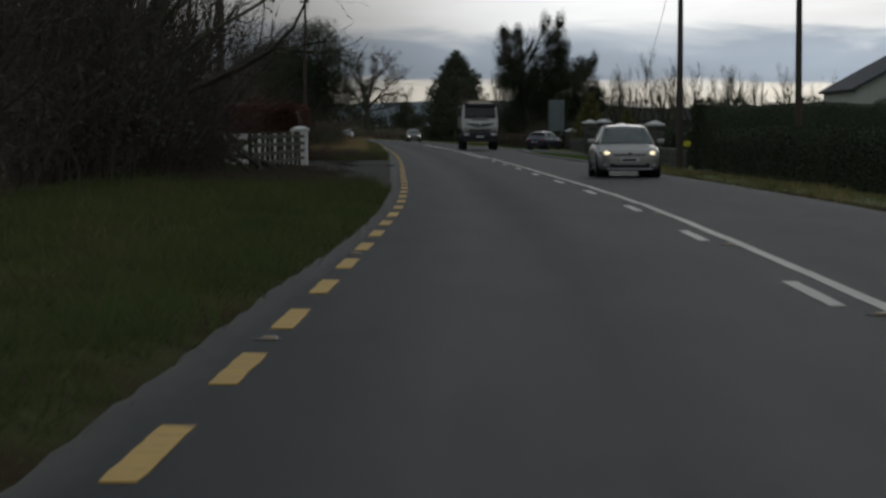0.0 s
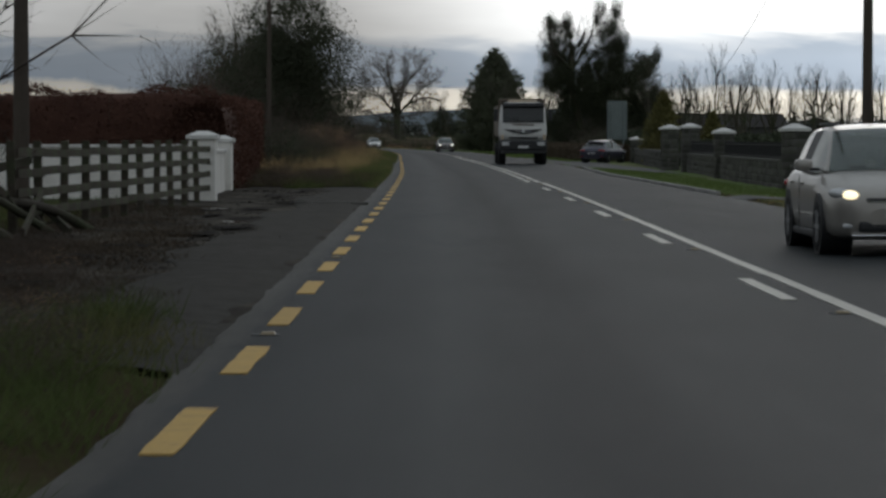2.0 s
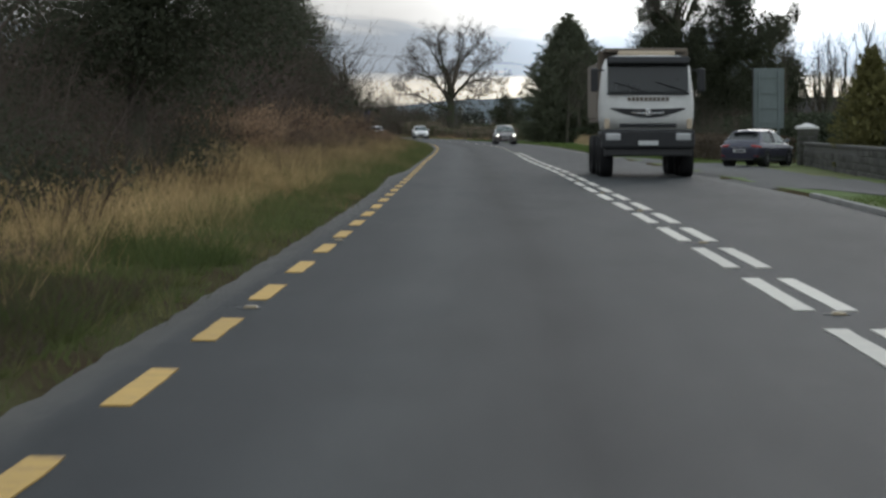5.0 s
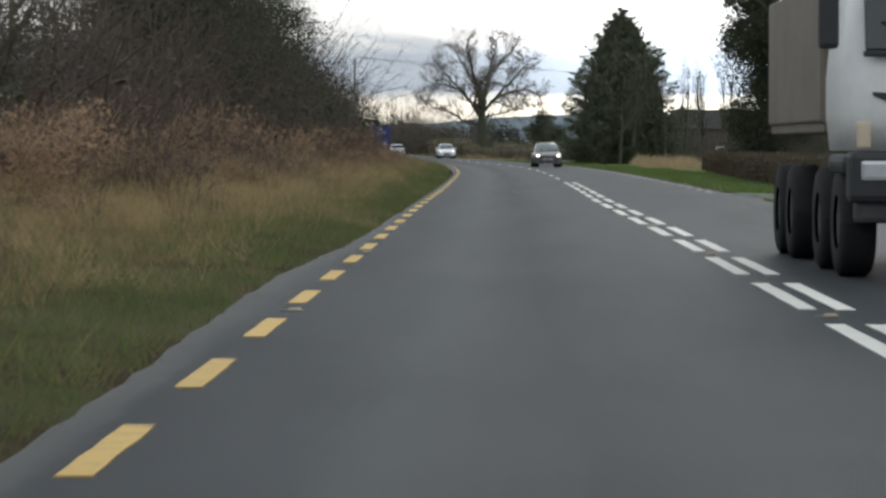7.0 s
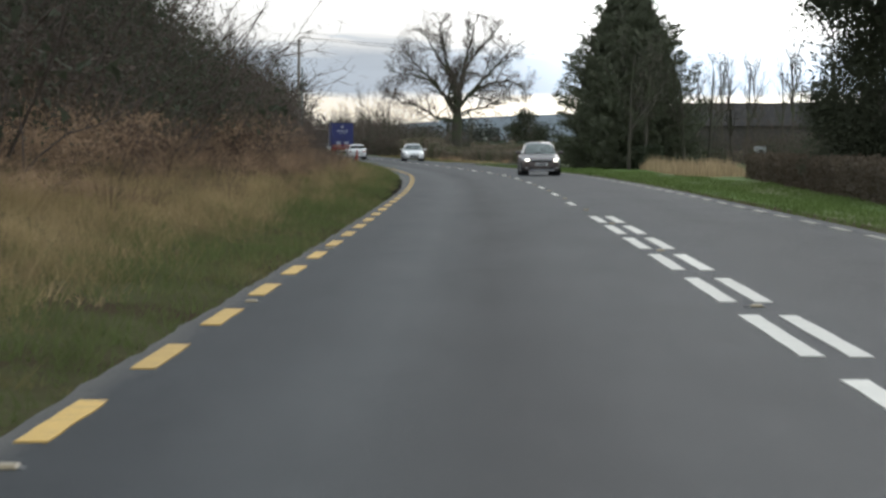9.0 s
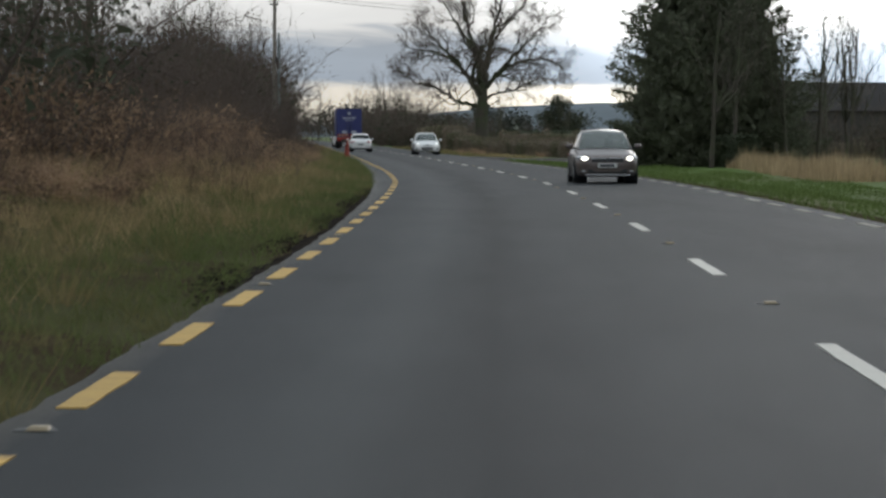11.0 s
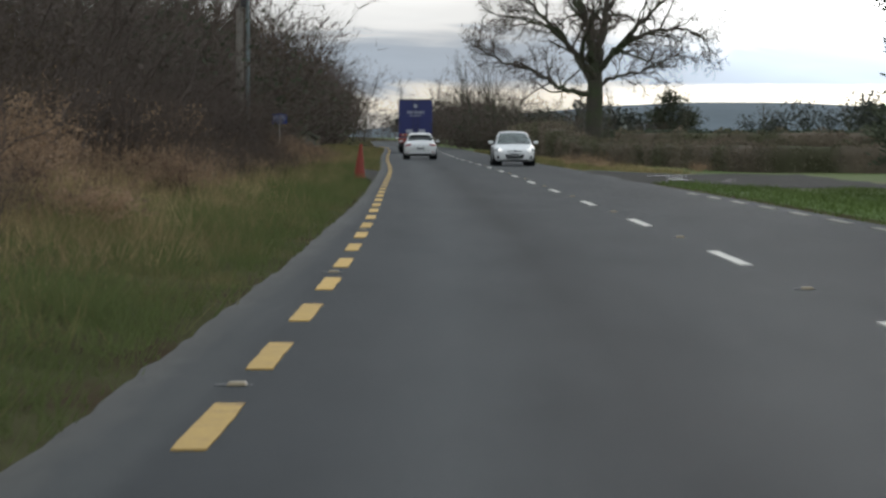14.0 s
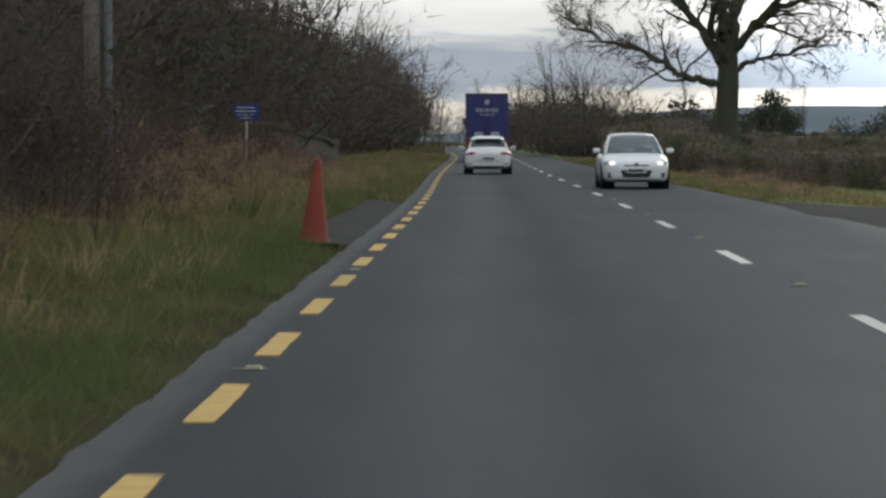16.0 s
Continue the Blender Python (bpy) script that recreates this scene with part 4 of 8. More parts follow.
pop_a = bare_tree("poplar_tree", "upright leafless tree beyond the field hedge", spot(24, 330, 0), 41, 9.0, 0.13, POPLAR, TWIG_PALE, group="field trees")
pop_b = bare_tree("poplar_tree", "upright leafless tree beyond the field hedge", spot(28, 336, 0), 43, 8.2, 0.12, POPLAR, TWIG_PALE, group="field trees")
VASE = [(3, 11, 0.05, 0.05, 0.25, 24, 2.3), (9, 9, 0.07, 0.06, 0.3, 24, 0.38), (5, 6, 0.14, 0.1, 0.1, 32, 0.5), (3, 0, 0.2, 0.08, 0.1, 40, 0.5)]
vase_a = bare_tree("willow_tree", "leafless tree of many upright stems beyond the hedge", spot(21, 331, 0), 45, 2.4, 0.26, VASE, TWIG_PALE, group="field trees")
vase_b = bare_tree("willow_tree", "leafless tree of many upright stems beyond the hedge", spot(26, 327, 0), 46, 2.6, 0.26, VASE, TWIG_PALE, group="field trees")
prng = np.random.default_rng(5)
for x, y, q in [(30, 333, 1.05), (34, 326, 1.1), (38, 338, 1.0), (23.5, 346, 1.0), (43, 344, 1.1), (18.5, 352, 0.9)]:
    put([vase_a, vase_b][int(prng.integers(2))], spot(x, y, prng.uniform(0, 360)), q)
for u, y, s in [(-10.5, 62, 1.2), (-9.4, 47, 1.15), (-7.6, 70, 0.9), (-12, 78, 1.2), (-9.0, 80, 1.1), (-10, 70, 1.2), (-8.6, 62, 1.0), (-14, 70, 1.3), (-8.8, 40, 1.1), (-11, 54, 1.2), (-7.6, 78, 1.0), (-7.4, 73, 1.05), (-7.9, 66, 1.1), (-10.2, 82, 1.2), (-9.2, 74, 1.25), (-6.4, 71, 1.1), (-6.2, 66, 1.15), (-6.8, 74, 1.0), (-6.0, 61, 1.0)]:
    put([ash_a, ash_b, ash_c][int(prng.integers(3))], stand(u, y, prng.uniform(0, 360)), s * prng.uniform(0.9, 1.1))
for y in np.arange(206, 345, 8.5):
    put([ash_a, ash_b, ash_c][int(prng.integers(3))], stand(-9.0 - prng.uniform(0, 3.5), y + prng.uniform(-2, 2), prng.uniform(0, 360)), prng.uniform(0.75, 1.0))
for y in np.arange(300, 420, 8):
    put([pop_a, pop_b, ash_c][int(prng.integers(3))], stand(-16 - prng.uniform(0, 6), y, prng.uniform(0, 360)), prng.uniform(0.62, 0.85))
for y in np.arange(318, 420, 5.5):
    put([pop_a, pop_b, ash_b][int(prng.integers(3))], stand(-13 - prng.uniform(0, 5), y, prng.uniform(0, 360)), prng.uniform(0.85, 1.1))
for y in np.arange(425, 640, 9):
    put([ash_a, ash_b, pop_a][int(prng.integers(3))], stand(-9.5 - prng.uniform(0, 4), y, prng.uniform(0, 360)), prng.uniform(0.75, 1.05))
for x, y, s in [(26, 318, .8), (30, 312, .75), (22, 345, .8), (33, 322, .8), (37, 330, .75), (20, 352, .7), (19, 300, .8), (41, 310, .7),
                (46, 330, .8), (17, 450, 1.0), (21, 455, .9), (14, 452, .9), (25, 462, .9), (12, 340, .8), (15, 364, .7), (16, 306, .8), (20, 318, .85), (23, 306, .75), (18, 332, .8), (27, 344, .85), (32, 352, .9), (24, 362, .85),
                (36, 372, .9), (29, 384, .9), (20, 376, .8), (40, 392, .95), (33, 402, .95), (24, 398, .85), (44, 360, .9),
                (9, 412, .85), (11.5, 424, .9), (13, 408, .8), (15.5, 432, .95), (17.5, 416, .85), (19.5, 440, .95), (21, 424, .9), (24, 436, .9), (8, 432, .8), (27, 444, .95)]:
    put([pop_a, pop_b][int(prng.integers(2))], spot(x, y, prng.uniform(0, 360)), s)
for u, y, s in [(10, 590, 0.9), (9, 612, 1.0), (12, 640, 1.0), (10, 668, 1.05), (13, 700, 1.0), (9, 735, 1.1), (14, 770, 1.0), (11, 575, .7),
                (22, 640, .8), (30, 690, .8), (44, 720, .8), (60, 760, .8), (80, 800, .9), (-8, 660, 1.2), (-9, 690, 1.2), (-8, 720, 1.1), (-10, 760, 1.2),
                (-4, 800, 1.2), (5, 860, 1.2), (-2, 930, 1.3), (16, 880, 1.3)]:
    put([ash_a, ash_b, pop_b][int(prng.integers(3))], stand(u, y, prng.uniform(0, 360)), s * 1.05)


# ---- leafy or twiggy masses ----
def blob_points(rng, n, blobs, shell=0.55):
    """Random points inside ellipsoids (x, y, z, rx, ry, rz), thicker towards their skins."""
    w = np.array([b[3] * b[4] * b[5] for b in blobs]) ** 0.67
    pick = rng.choice(len(blobs), n, p=w / w.sum())
    d = rng.normal(size=(n, 3))
    d /= np.linalg.norm(d, axis=1, keepdims=True)
    r = rng.uniform(shell, 1.06, (n, 1))
    b = np.array(blobs)[pick]
    return b[:, :3] + d * r * b[:, 3:6]


def bush_blobs(rng, width, depth, height, k):
    out = []
    for i in range(k):
        a = rng.uniform(0, 2 * math.pi)
        q = math.sqrt(rng.uniform(0, 1))
        h = height * rng.uniform(0.35, 0.78) * (1 - 0.35 * q)
        s = rng.uniform(0.22, 0.36)
        out.append((width * 0.36 * q * math.cos(a), depth * 0.36 * q * math.sin(a), h * 0.8, width * s, depth * s, height * rng.uniform(0.2, 0.3)))
    out.append((0, 0, height * 0.3, width * 0.42, depth * 0.42, height * 0.32))
    return out


def thicket(name, label, m, seed, width, depth, height, leaf_mat, n_leaf, leaf, n_stem, n_spray=0, spray=0.34, thick=0.006, inner=0, category="bush", group="", twig=TWIG, wild=0.5, frond=0):
    """A winter thicket: rising stems, a haze of thin twigs, and a ragged mass of small leaves and litter."""
    rng = np.random.default_rng(seed)
    t = empty(name, m, label, category, group)
    segs, tp, tq, tw = [], [], [], []
    for i in range(n_stem):
        a, q = rng.uniform(0, 2 * math.pi), math.sqrt(rng.uniform(0, 1))
        p = np.array([width * 0.36 * q * math.cos(a), depth * 0.36 * q * math.sin(a), 0.0])
        d = unit((math.cos(a) * 0.5 * q + rng.normal(0, 0.18), math.sin(a) * 0.5 * q + rng.normal(0, 0.18), 1))
        length = height * rng.uniform(0.65, 1.08) * (1.05 - 0.3 * q)
        r = 0.008 + 0.0045 * height
        for j in range(5):
            d = unit(d + rng.normal(0, 0.16, 3))
            e = p + d * length / 5
            segs.append((*p, *e, r, r * 0.75))
            r *= 0.75
            for _ in range(4 if j else 1):
                sd = unit(d + rng.normal(0, 0.75, 3))
                f = e + sd * length * rng.uniform(0.08, 0.2)
                g = f + unit(sd + rng.normal(0, 0.5, 3)) * length * rng.uniform(0.05, 0.13)
                tp += [e, f]
                tq += [f, g]
                tw += [max(r * 0.5, thick), thick * 0.7]
            p = e
    blobs = bush_blobs(rng, width, depth, height, 9)
    if n_spray:
        c = blob_points(rng, n_spray, blobs, 0.45)
        d = c / np.array([width, depth, height]) + rng.normal(0, 0.45, c.shape) + np.array([0, 0, 0.35])
        d /= np.linalg.norm(d, axis=1, keepdims=True)
        q = c + d * spray * rng.uniform(0.5, 1.4, (len(c), 1))
        ok = c[:, 2] > 0.02
        tp = np.concatenate([np.array(tp), c[ok]])
        tq = np.concatenate([np.array(tq), q[ok]])
        tw = np.concatenate([np.array(tw), np.full(ok.sum(), thick * 0.7)])
    part("tangle", mesh_np("tangle", *merge(tubes(segs, 3), ribbons(rng, tp, tq, tw)), twig), twig, t, "tangle of thin bare stems")
    if n_leaf:
        c = blob_points(rng, n_leaf, blobs, wild)
        if frond:
            c = np.repeat(c[::frond], frond, axis=0)[:n_leaf]
            c = c + rng.normal(0, 0.075, c.shape) * np.array([1, 1, 0.6])
        c = c[c[:, 2] > 0.02]
        lv = [leaf_quads(rng, c, leaf)]
        if inner:
            ci = blob_points(rng, inner, blobs, 0.0)
            ci[:, :2] *= 0.8
            ci[:, 2] *= 0.85
            lv.append(leaf_quads(rng, ci[ci[:, 2] > 0.1], 0.12))
        part("foliage", mesh_np("foliage", *merge(*lv), leaf_mat), leaf_mat, t)
    return t


near_a = thicket("blackthorn_thicket", "leafless roadside thicket, its twigs darkened for shade", stand(-7.6, 57, 0), 161, 5.0, 4.6, 4.8, SHADED_TWIG, 900, 0.08, 34, 2300, 0.4, 0.009, inner=300, group="blackthorn thicket", twig=SHADED_TWIG)
near_b = thicket("blackthorn_thicket", "leafless roadside thicket grown with ivy, its twigs darkened for shade", stand(-7.8, 69, 90), 162, 4.6, 5.0, 5.2, IVY, 900, 0.08, 34, 2200, 0.4, 0.009, inner=300, group="blackthorn thicket", twig=SHADED_TWIG)
TH = "dark tangled winter thicket of bare stems and bramble"
dark_a = thicket("thicket", TH, stand(-8.0, 44, 0), 51, 5.2, 4.6, 4.6, BRAMBLE, 2200, 0.042, 26, 1700, inner=420, group="roadside thicket")
dark_b = thicket("thicket", TH, stand(-8.2, 52, 90), 52, 4.6, 5.0, 5.2, TWIG, 1300, 0.042, 30, 1900, inner=420, group="roadside thicket")
dark_c = thicket("thicket", "dark ivy-grown winter thicket", stand(-9.2, 60, 40), 53, 5.6, 5.0, 5.0, IVY, 3400, 0.044, 22, 900, inner=420, group="roadside thicket")
far_a = thicket("thicket", TH, stand(-9.5, 444, 0), 151, 5.2, 4.6, 4.6, BRAMBLE, 500, 0.085, 14, 1000, 0.5, 0.012, inner=160, group="roadside thicket")
far_b = thicket("thicket", TH, stand(-9.5, 452, 90), 152, 4.6, 5.0, 5.2, TWIG, 380, 0.08, 16, 1100, 0.5, 0.012, inner=180, group="roadside thicket")
far_c = thicket("thicket", "dark ivy-grown winter thicket", stand(-9.5, 460, 40), 153, 5.6, 5.0, 5.0, IVY, 900, 0.09, 12, 600, 0.5, 0.012, inner=180, group="roadside thicket")
low_a = thicket("bramble_bush", "low brown bramble bush with dead leaves", stand(-6.4, 40, 40), 54, 2.6, 2.4, 1.5, BRACKEN, 620, 0.028, 10, 700, 0.25, 0.0035, group="bank brambles")
low_b = thicket("bramble_bush", "low brown bramble bush with dead leaves", stand(-6.2, 47, 80), 55, 3.0, 2.4, 1.8, BRAMBLE, 620, 0.028, 11, 750, 0.25, 0.0035, group="bank brambles")
brack_a = thicket("bracken_clump", "collapsed russet bracken on the bank", stand(-5.4, 205, 0), 56, 2.4, 2.2, 1.05, BRACKEN, 1300, 0.034, 6, 300, 0.32, 0.0042, group="bank bracken", wild=0.2, twig=BRACKEN, frond=13)
brack_b = thicket("bracken_clump", "collapsed russet bracken on the bank", stand(-5.8, 210, 0), 57, 2.8, 2.2, 1.25, BRACKEN, 1400, 0.034, 7, 320, 0.32, 0.0042, group="bank bracken", wild=0.2, twig=BRACKEN, frond=14)

trng = np.random.default_rng(9)
# evergreen bush hiding the foot of the pole
for x, y, sc in [(-6.9, 147.4, 0.55), (-7.7, 151, 0.62), (-6.3, 152, 0.5)]:
    put(dark_c, spot(x, y, 40 * y), sc, sc * 1.1)
# dark undergrowth round the foot of the ivy tree
for x, y, sc in [(-7.4, 163, 0.5), (-9.0, 165, 0.6), (-6.9, 168, 0.45), (-8.6, 171, 0.55), (-10.6, 168, 0.65), (-7.6, 174, 0.5)]:
    put([dark_c, dark_a][int(y) % 2], spot(x, y, 50 * y), sc, sc * 1.05)
# near thickets, shade put into their twig colour, before the wooden fence
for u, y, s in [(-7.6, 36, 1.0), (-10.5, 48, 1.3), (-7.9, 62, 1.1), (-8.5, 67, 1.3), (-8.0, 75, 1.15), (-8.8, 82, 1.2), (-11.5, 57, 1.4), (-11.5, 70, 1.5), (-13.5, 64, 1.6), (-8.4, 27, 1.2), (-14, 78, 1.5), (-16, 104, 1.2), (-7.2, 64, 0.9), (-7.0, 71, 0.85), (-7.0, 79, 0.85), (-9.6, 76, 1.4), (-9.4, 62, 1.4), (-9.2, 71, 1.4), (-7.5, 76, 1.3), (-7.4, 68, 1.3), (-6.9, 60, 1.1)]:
    put([near_a, near_b][int(trng.integers(2))], stand(u, y, trng.uniform(0, 360)), s)
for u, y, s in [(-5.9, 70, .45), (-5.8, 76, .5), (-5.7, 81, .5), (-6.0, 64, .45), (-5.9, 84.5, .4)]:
    put([near_a, near_b][int(trng.integers(2))], stand(u, y, trng.uniform(0, 360)), s)
for u, y, s in [(-6.4, 58, .9), (-6.1, 66, .9), (-6.2, 74, .8), (-6.0, 80, .9), (-7.2, 88, .9), (-6.2, 33, 1), (-6.9, 93, .7)]:
    put([low_a, low_b][int(trng.integers(2))], stand(u, y, trng.uniform(0, 360)), s)
# low brown brambles spilling towards the apron, and before the straw bank
for y in np.arange(61.5, 81, 1.5):
    for u in np.arange(-1.15 - (y - 63) * 0.14, -5.2, -1.0):
        put([low_a, low_b][int(trng.integers(2))], stand(u + trng.uniform(-0.3, 0.1), y + trng.uniform(-0.6, 0.6), trng.uniform(0, 360)), trng.uniform(0.34, 0.5), trng.uniform(0.2, 0.34))
for y in np.arange(122, 142, 2.2):
    for u in (-2.4, -3.7, -5.0):
        put([low_b, low_a][int(trng.random() < 0.25)], stand(u + trng.uniform(-0.5, 0.4), y + trng.uniform(-0.8, 0.8), trng.uniform(0, 360)), trng.uniform(0.4, 0.62), trng.uniform(0.3, 0.5))
# left row along the bank: heights follow the skyline
row_h = lambda y: float(np.interp(y, [130, 150, 158, 167, 195, 235, 250, 318, 330, 366, 382, 430, 480, 560, 660, 800], [2.2, 2.5, 4.2, 6.4, 6.6, 7.2, 8.6, 8.6, 3.0, 2.8, 7.8, 10.0, 10.6, 12, 14, 14]))
for y in np.concatenate([np.arange(136, 480, 5.4), np.arange(480, 860, 8.5)]):
    h = row_h(y)
    for lane_u, cut in ((-8.3, 0.82), (-11.3, 1.0)):
        if 320 < y < 373 or (lane_u < -10 and (y < 188 or trng.random() < 0.35)):
            continue
        k = int(trng.choice(3, p=[0.15, 0.15, 0.7] if 245 < y < 320 else [0.35, 0.3, 0.35]))
        pick = ([dark_a, dark_b, dark_c] if y < 400 else [far_a, far_b, far_c])[k]
        tall = (4.6, 5.2, 5.0)[k]
        s = min(2.0, max(0.55, h / 6.0)) * trng.uniform(0.9, 1.1)
        put(pick, stand(lane_u - trng.uniform(-0.5, 0.9), y + trng.uniform(-1.5, 1.5), trng.uniform(0, 360)), s, cut * h / tall * trng.uniform(0.85, 1.1))
# brown scrub along the far right verge
for u, y, sc in [(10.5, 580, 1.2), (11, 598, 1.4), (10, 616, 1.5), (12, 634, 1.6), (10.5, 655, 1.6), (12, 680, 1.7), (11, 705, 1.8), (12, 735, 1.9), (11, 770, 2.0), (12, 810, 2.0),
                 (20, 628, 1.3), (26, 665, 1.3), (36, 700, 1.3), (9, 860, 2.0), (-3, 905, 2.0), (4, 950, 2.2), (9.5, 606, 1.4), (13, 622, 1.7), (10, 640, 1.8), (14, 660, 1.9), (9.5, 690, 2.0), (13.5, 720, 2.1), (10, 745, 2.1), (15, 790, 2.2)]:
    put([far_a, far_b][int(trng.integers(2))], stand(u, y, trng.uniform(0, 360)), sc, sc * 0.85)
for x, y, sc in [(7.6, 409, 0.75), (9.5, 414, 0.8), (11.5, 407, 0.75), (13.5, 413, 0.8), (15.5, 408, 0.8), (17.5, 414, 0.85), (19.5, 406, 0.8), (21.5, 412, 0.8), (24, 408, 0.85), (6.3, 404, 0.6), (26, 414, 0.85), (13.5, 372, 0.5), (17, 368, 0.6), (18, 300, 0.8), (21, 310, 0.9), (14, 285, 0.6), (19, 272, 0.6), (17, 255, 0.5), (24, 262, 0.6)]:
    put([far_a, far_b, far_c][int(trng.integers(3))], spot(x, y, trng.uniform(0, 360)), sc)
for x, y, sc in [(9.0, 262, .6), (10.4, 275, .75), (9.2, 288, .65), (10.5, 300, .8), (8.8, 315, .7), (10.2, 330, .85), (8.9, 345, .75), (10.6, 356, .85), (8.4, 362, .6), (6.6, 402, .9), (12.5, 368, .9), (15, 384, .9), (10.5, 392, .95)]:
    put([dark_a, dark_c, far_c][int(trng.integers(3))], spot(x, y, trng.uniform(0, 360)), sc)
for u, y, sc in [(9.5, 596, 1.7), (13, 604, 1.8), (10.5, 622, 1.9), (15, 632, 1.7), (10, 648, 2.0), (17, 612, 1.5)]:
    put([far_b, far_c][int(trng.integers(2))], stand(u, y, trng.uniform(0, 360)), sc, sc * 0.85)
# brown scrub standing forward before the pole
for u, y, sc in [(-4.9, 388, .5), (-5.4, 393, .6), (-4.8, 398, .5), (-5.2, 402, .62), (-4.9, 406, .6), (-5.3, 410, .66), (-5.9, 413, .7), (-6.2, 418, .7), (-5.0, 383, .5), (-5.3, 377, .5), (-6.0, 405, .8), (-4.5, 410, .5), (-4.2, 406, .45), (-4.9, 413, .55)]:
    put([dark_a, dark_b][int(trng.integers(2))], stand(u, y, trng.uniform(0, 360)), sc, sc * 1.15)
for u, y, sc in [(-3.3, 388, .62), (-3.7, 391.5, .7), (-3.1, 395, .6), (-3.8, 398.5, .75), (-3.3, 402, .66), (-4.2, 385.5, .7), (-3.5, 405.5, .7), (-4.3, 394, .8), (-4.4, 401, .8), (-3.0, 408.5, .5)]:
    put(low_b, stand(u, y, trng.uniform(0, 360)), sc, sc * 0.95)
# brambles and bracken at the foot of the row
for y in np.arange(150, 470, 3.1):
    for u in (-6.4, -4.7, -3.6):
        if y < 198 or u > -5 and ( trng.random() < (0.2 if u < -4 else 0.62)):
            continue
        pick = [low_a, low_b, brack_a, brack_b][int(trng.choice(4, p=[0.12, 0.14, 0.4, 0.34]))]
        put(pick, stand(u + trng.uniform(-0.6, 0.5), y + trng.uniform(-1, 1), trng.uniform(0, 360)), trng.uniform(0.6, 1.0) if u > -5 else trng.uniform(1.0, 1.95))


# russet growth along the foot of the field hedge
for u, y, sc in [(8.6, 440, .7), (9.4, 446, .8), (8.3, 452, .6), (9.8, 457, .9), (8.9, 463, .7), (9.6, 470, .8), (12.5, 439, .7), (15.5, 440, .8), (19, 441, .7)]:
    put([brack_a, low_a][int(trng.integers(2))], stand(u, y, trng.uniform(0, 360)), sc)


# great heaps of bracken on the bank inside the bend
for y in np.arange(296, 380, 3.3):
    for u in (-6.6, -8.4, -10.4):
        pick = [brack_a, brack_b, low_b][int(trng.choice(3, p=[0.42, 0.38, 0.2]))]
        put(pick, stand(u + trng.uniform(-0.9, 0.9), y + trng.uniform(-1.4, 1.4), trng.uniform(0, 360)), trng.uniform(1.1, 1.7), trng.uniform(0.9, 2.1))


def ivy_tree(name, label, m, seed, height, spread, blobs, n_leaf, leaf, material=IVY, limbs=True):
    """A tree thick with ivy: trunk and limbs in heavy ragged clumps of leaf, with bare twigs standing out of the top."""
    rng = np.random.default_rng(seed)
    t = empty(name, m, label, "tree")
    out = [[], [], [], [], []]
    grow(out, rng, (0, 0, -0.2), (0, 0, 1), height * 0.62, height * 0.026, 0,
         [(7, 7, 0.06, 0.04, 0.25, 36, 0.62), (6, 8, 0.15, 0.06, 0.3, 40, 0.5), (5, 6, 0.2, 0.05, 0.2, 42, 0.5), (4, 0, 0.25, 0.05, 0.1, 45, 0.5)])
    part("trunk", mesh_np("trunk", *tubes(out[0], 10), BARK, True), BARK, t)
    part("limb", mesh_np("limb", *merge(tubes(out[1], 6), tubes(out[2], 4)), BARK, True), BARK, t)
    part("bare_top", mesh_np("bare_top", *tubes(out[3], 3), TWIG), TWIG, t, "bare twigs standing out of the ivy")
    small = []
    for b in blobs:
        k = max(3, int(b[3] * b[5] * 2.2))
        for _ in range(k):
            d = unit(rng.normal(size=3)) * rng.uniform(0.25, 0.9)
            s = rng.uniform(0.28, 0.5)
            small.append((b[0] + d[0] * b[3], b[1] + d[1] * b[4], b[2] + d[2] * b[5], b[3] * s, b[4] * s, b[5] * s))
    c = np.concatenate([blob_points(rng, int(n_leaf * 0.62), small, 0.35), blob_points(rng, int(n_leaf * 0.38), blobs, 0.3)])
    part("foliage", mesh_np("foliage", *leaf_quads(rng, c, leaf, droop=0.4), material), material, t)
    return t


ivy_left = ivy_tree("ivy_tree", "round dark ivy-covered tree above the dry grass bank", spot(-7.9, 170, 0), 61, 8.2, 6.4,
                    [(0, 0, 5.5, 2.9, 2.7, 2.2), (-1.2, 0, 4.0, 2.4, 2.5, 2.2), (1.2, 0.4, 3.7, 2.5, 2.5, 2.2), (0, 0.4, 2.7, 3.0, 2.7, 1.6), (0.5, 0, 7.0, 1.4, 1.4, 1.1), (-1.4, 0, 6.4, 1.2, 1.3, 1.0)], 62000, 0.055)
for u, y, sc in [(-9.4, 250, 1.05), (-10.2, 271, 1.15), (-9.6, 292, 1.1)]:
    put(ivy_left, stand(u, y, 50 * sc + y), sc)
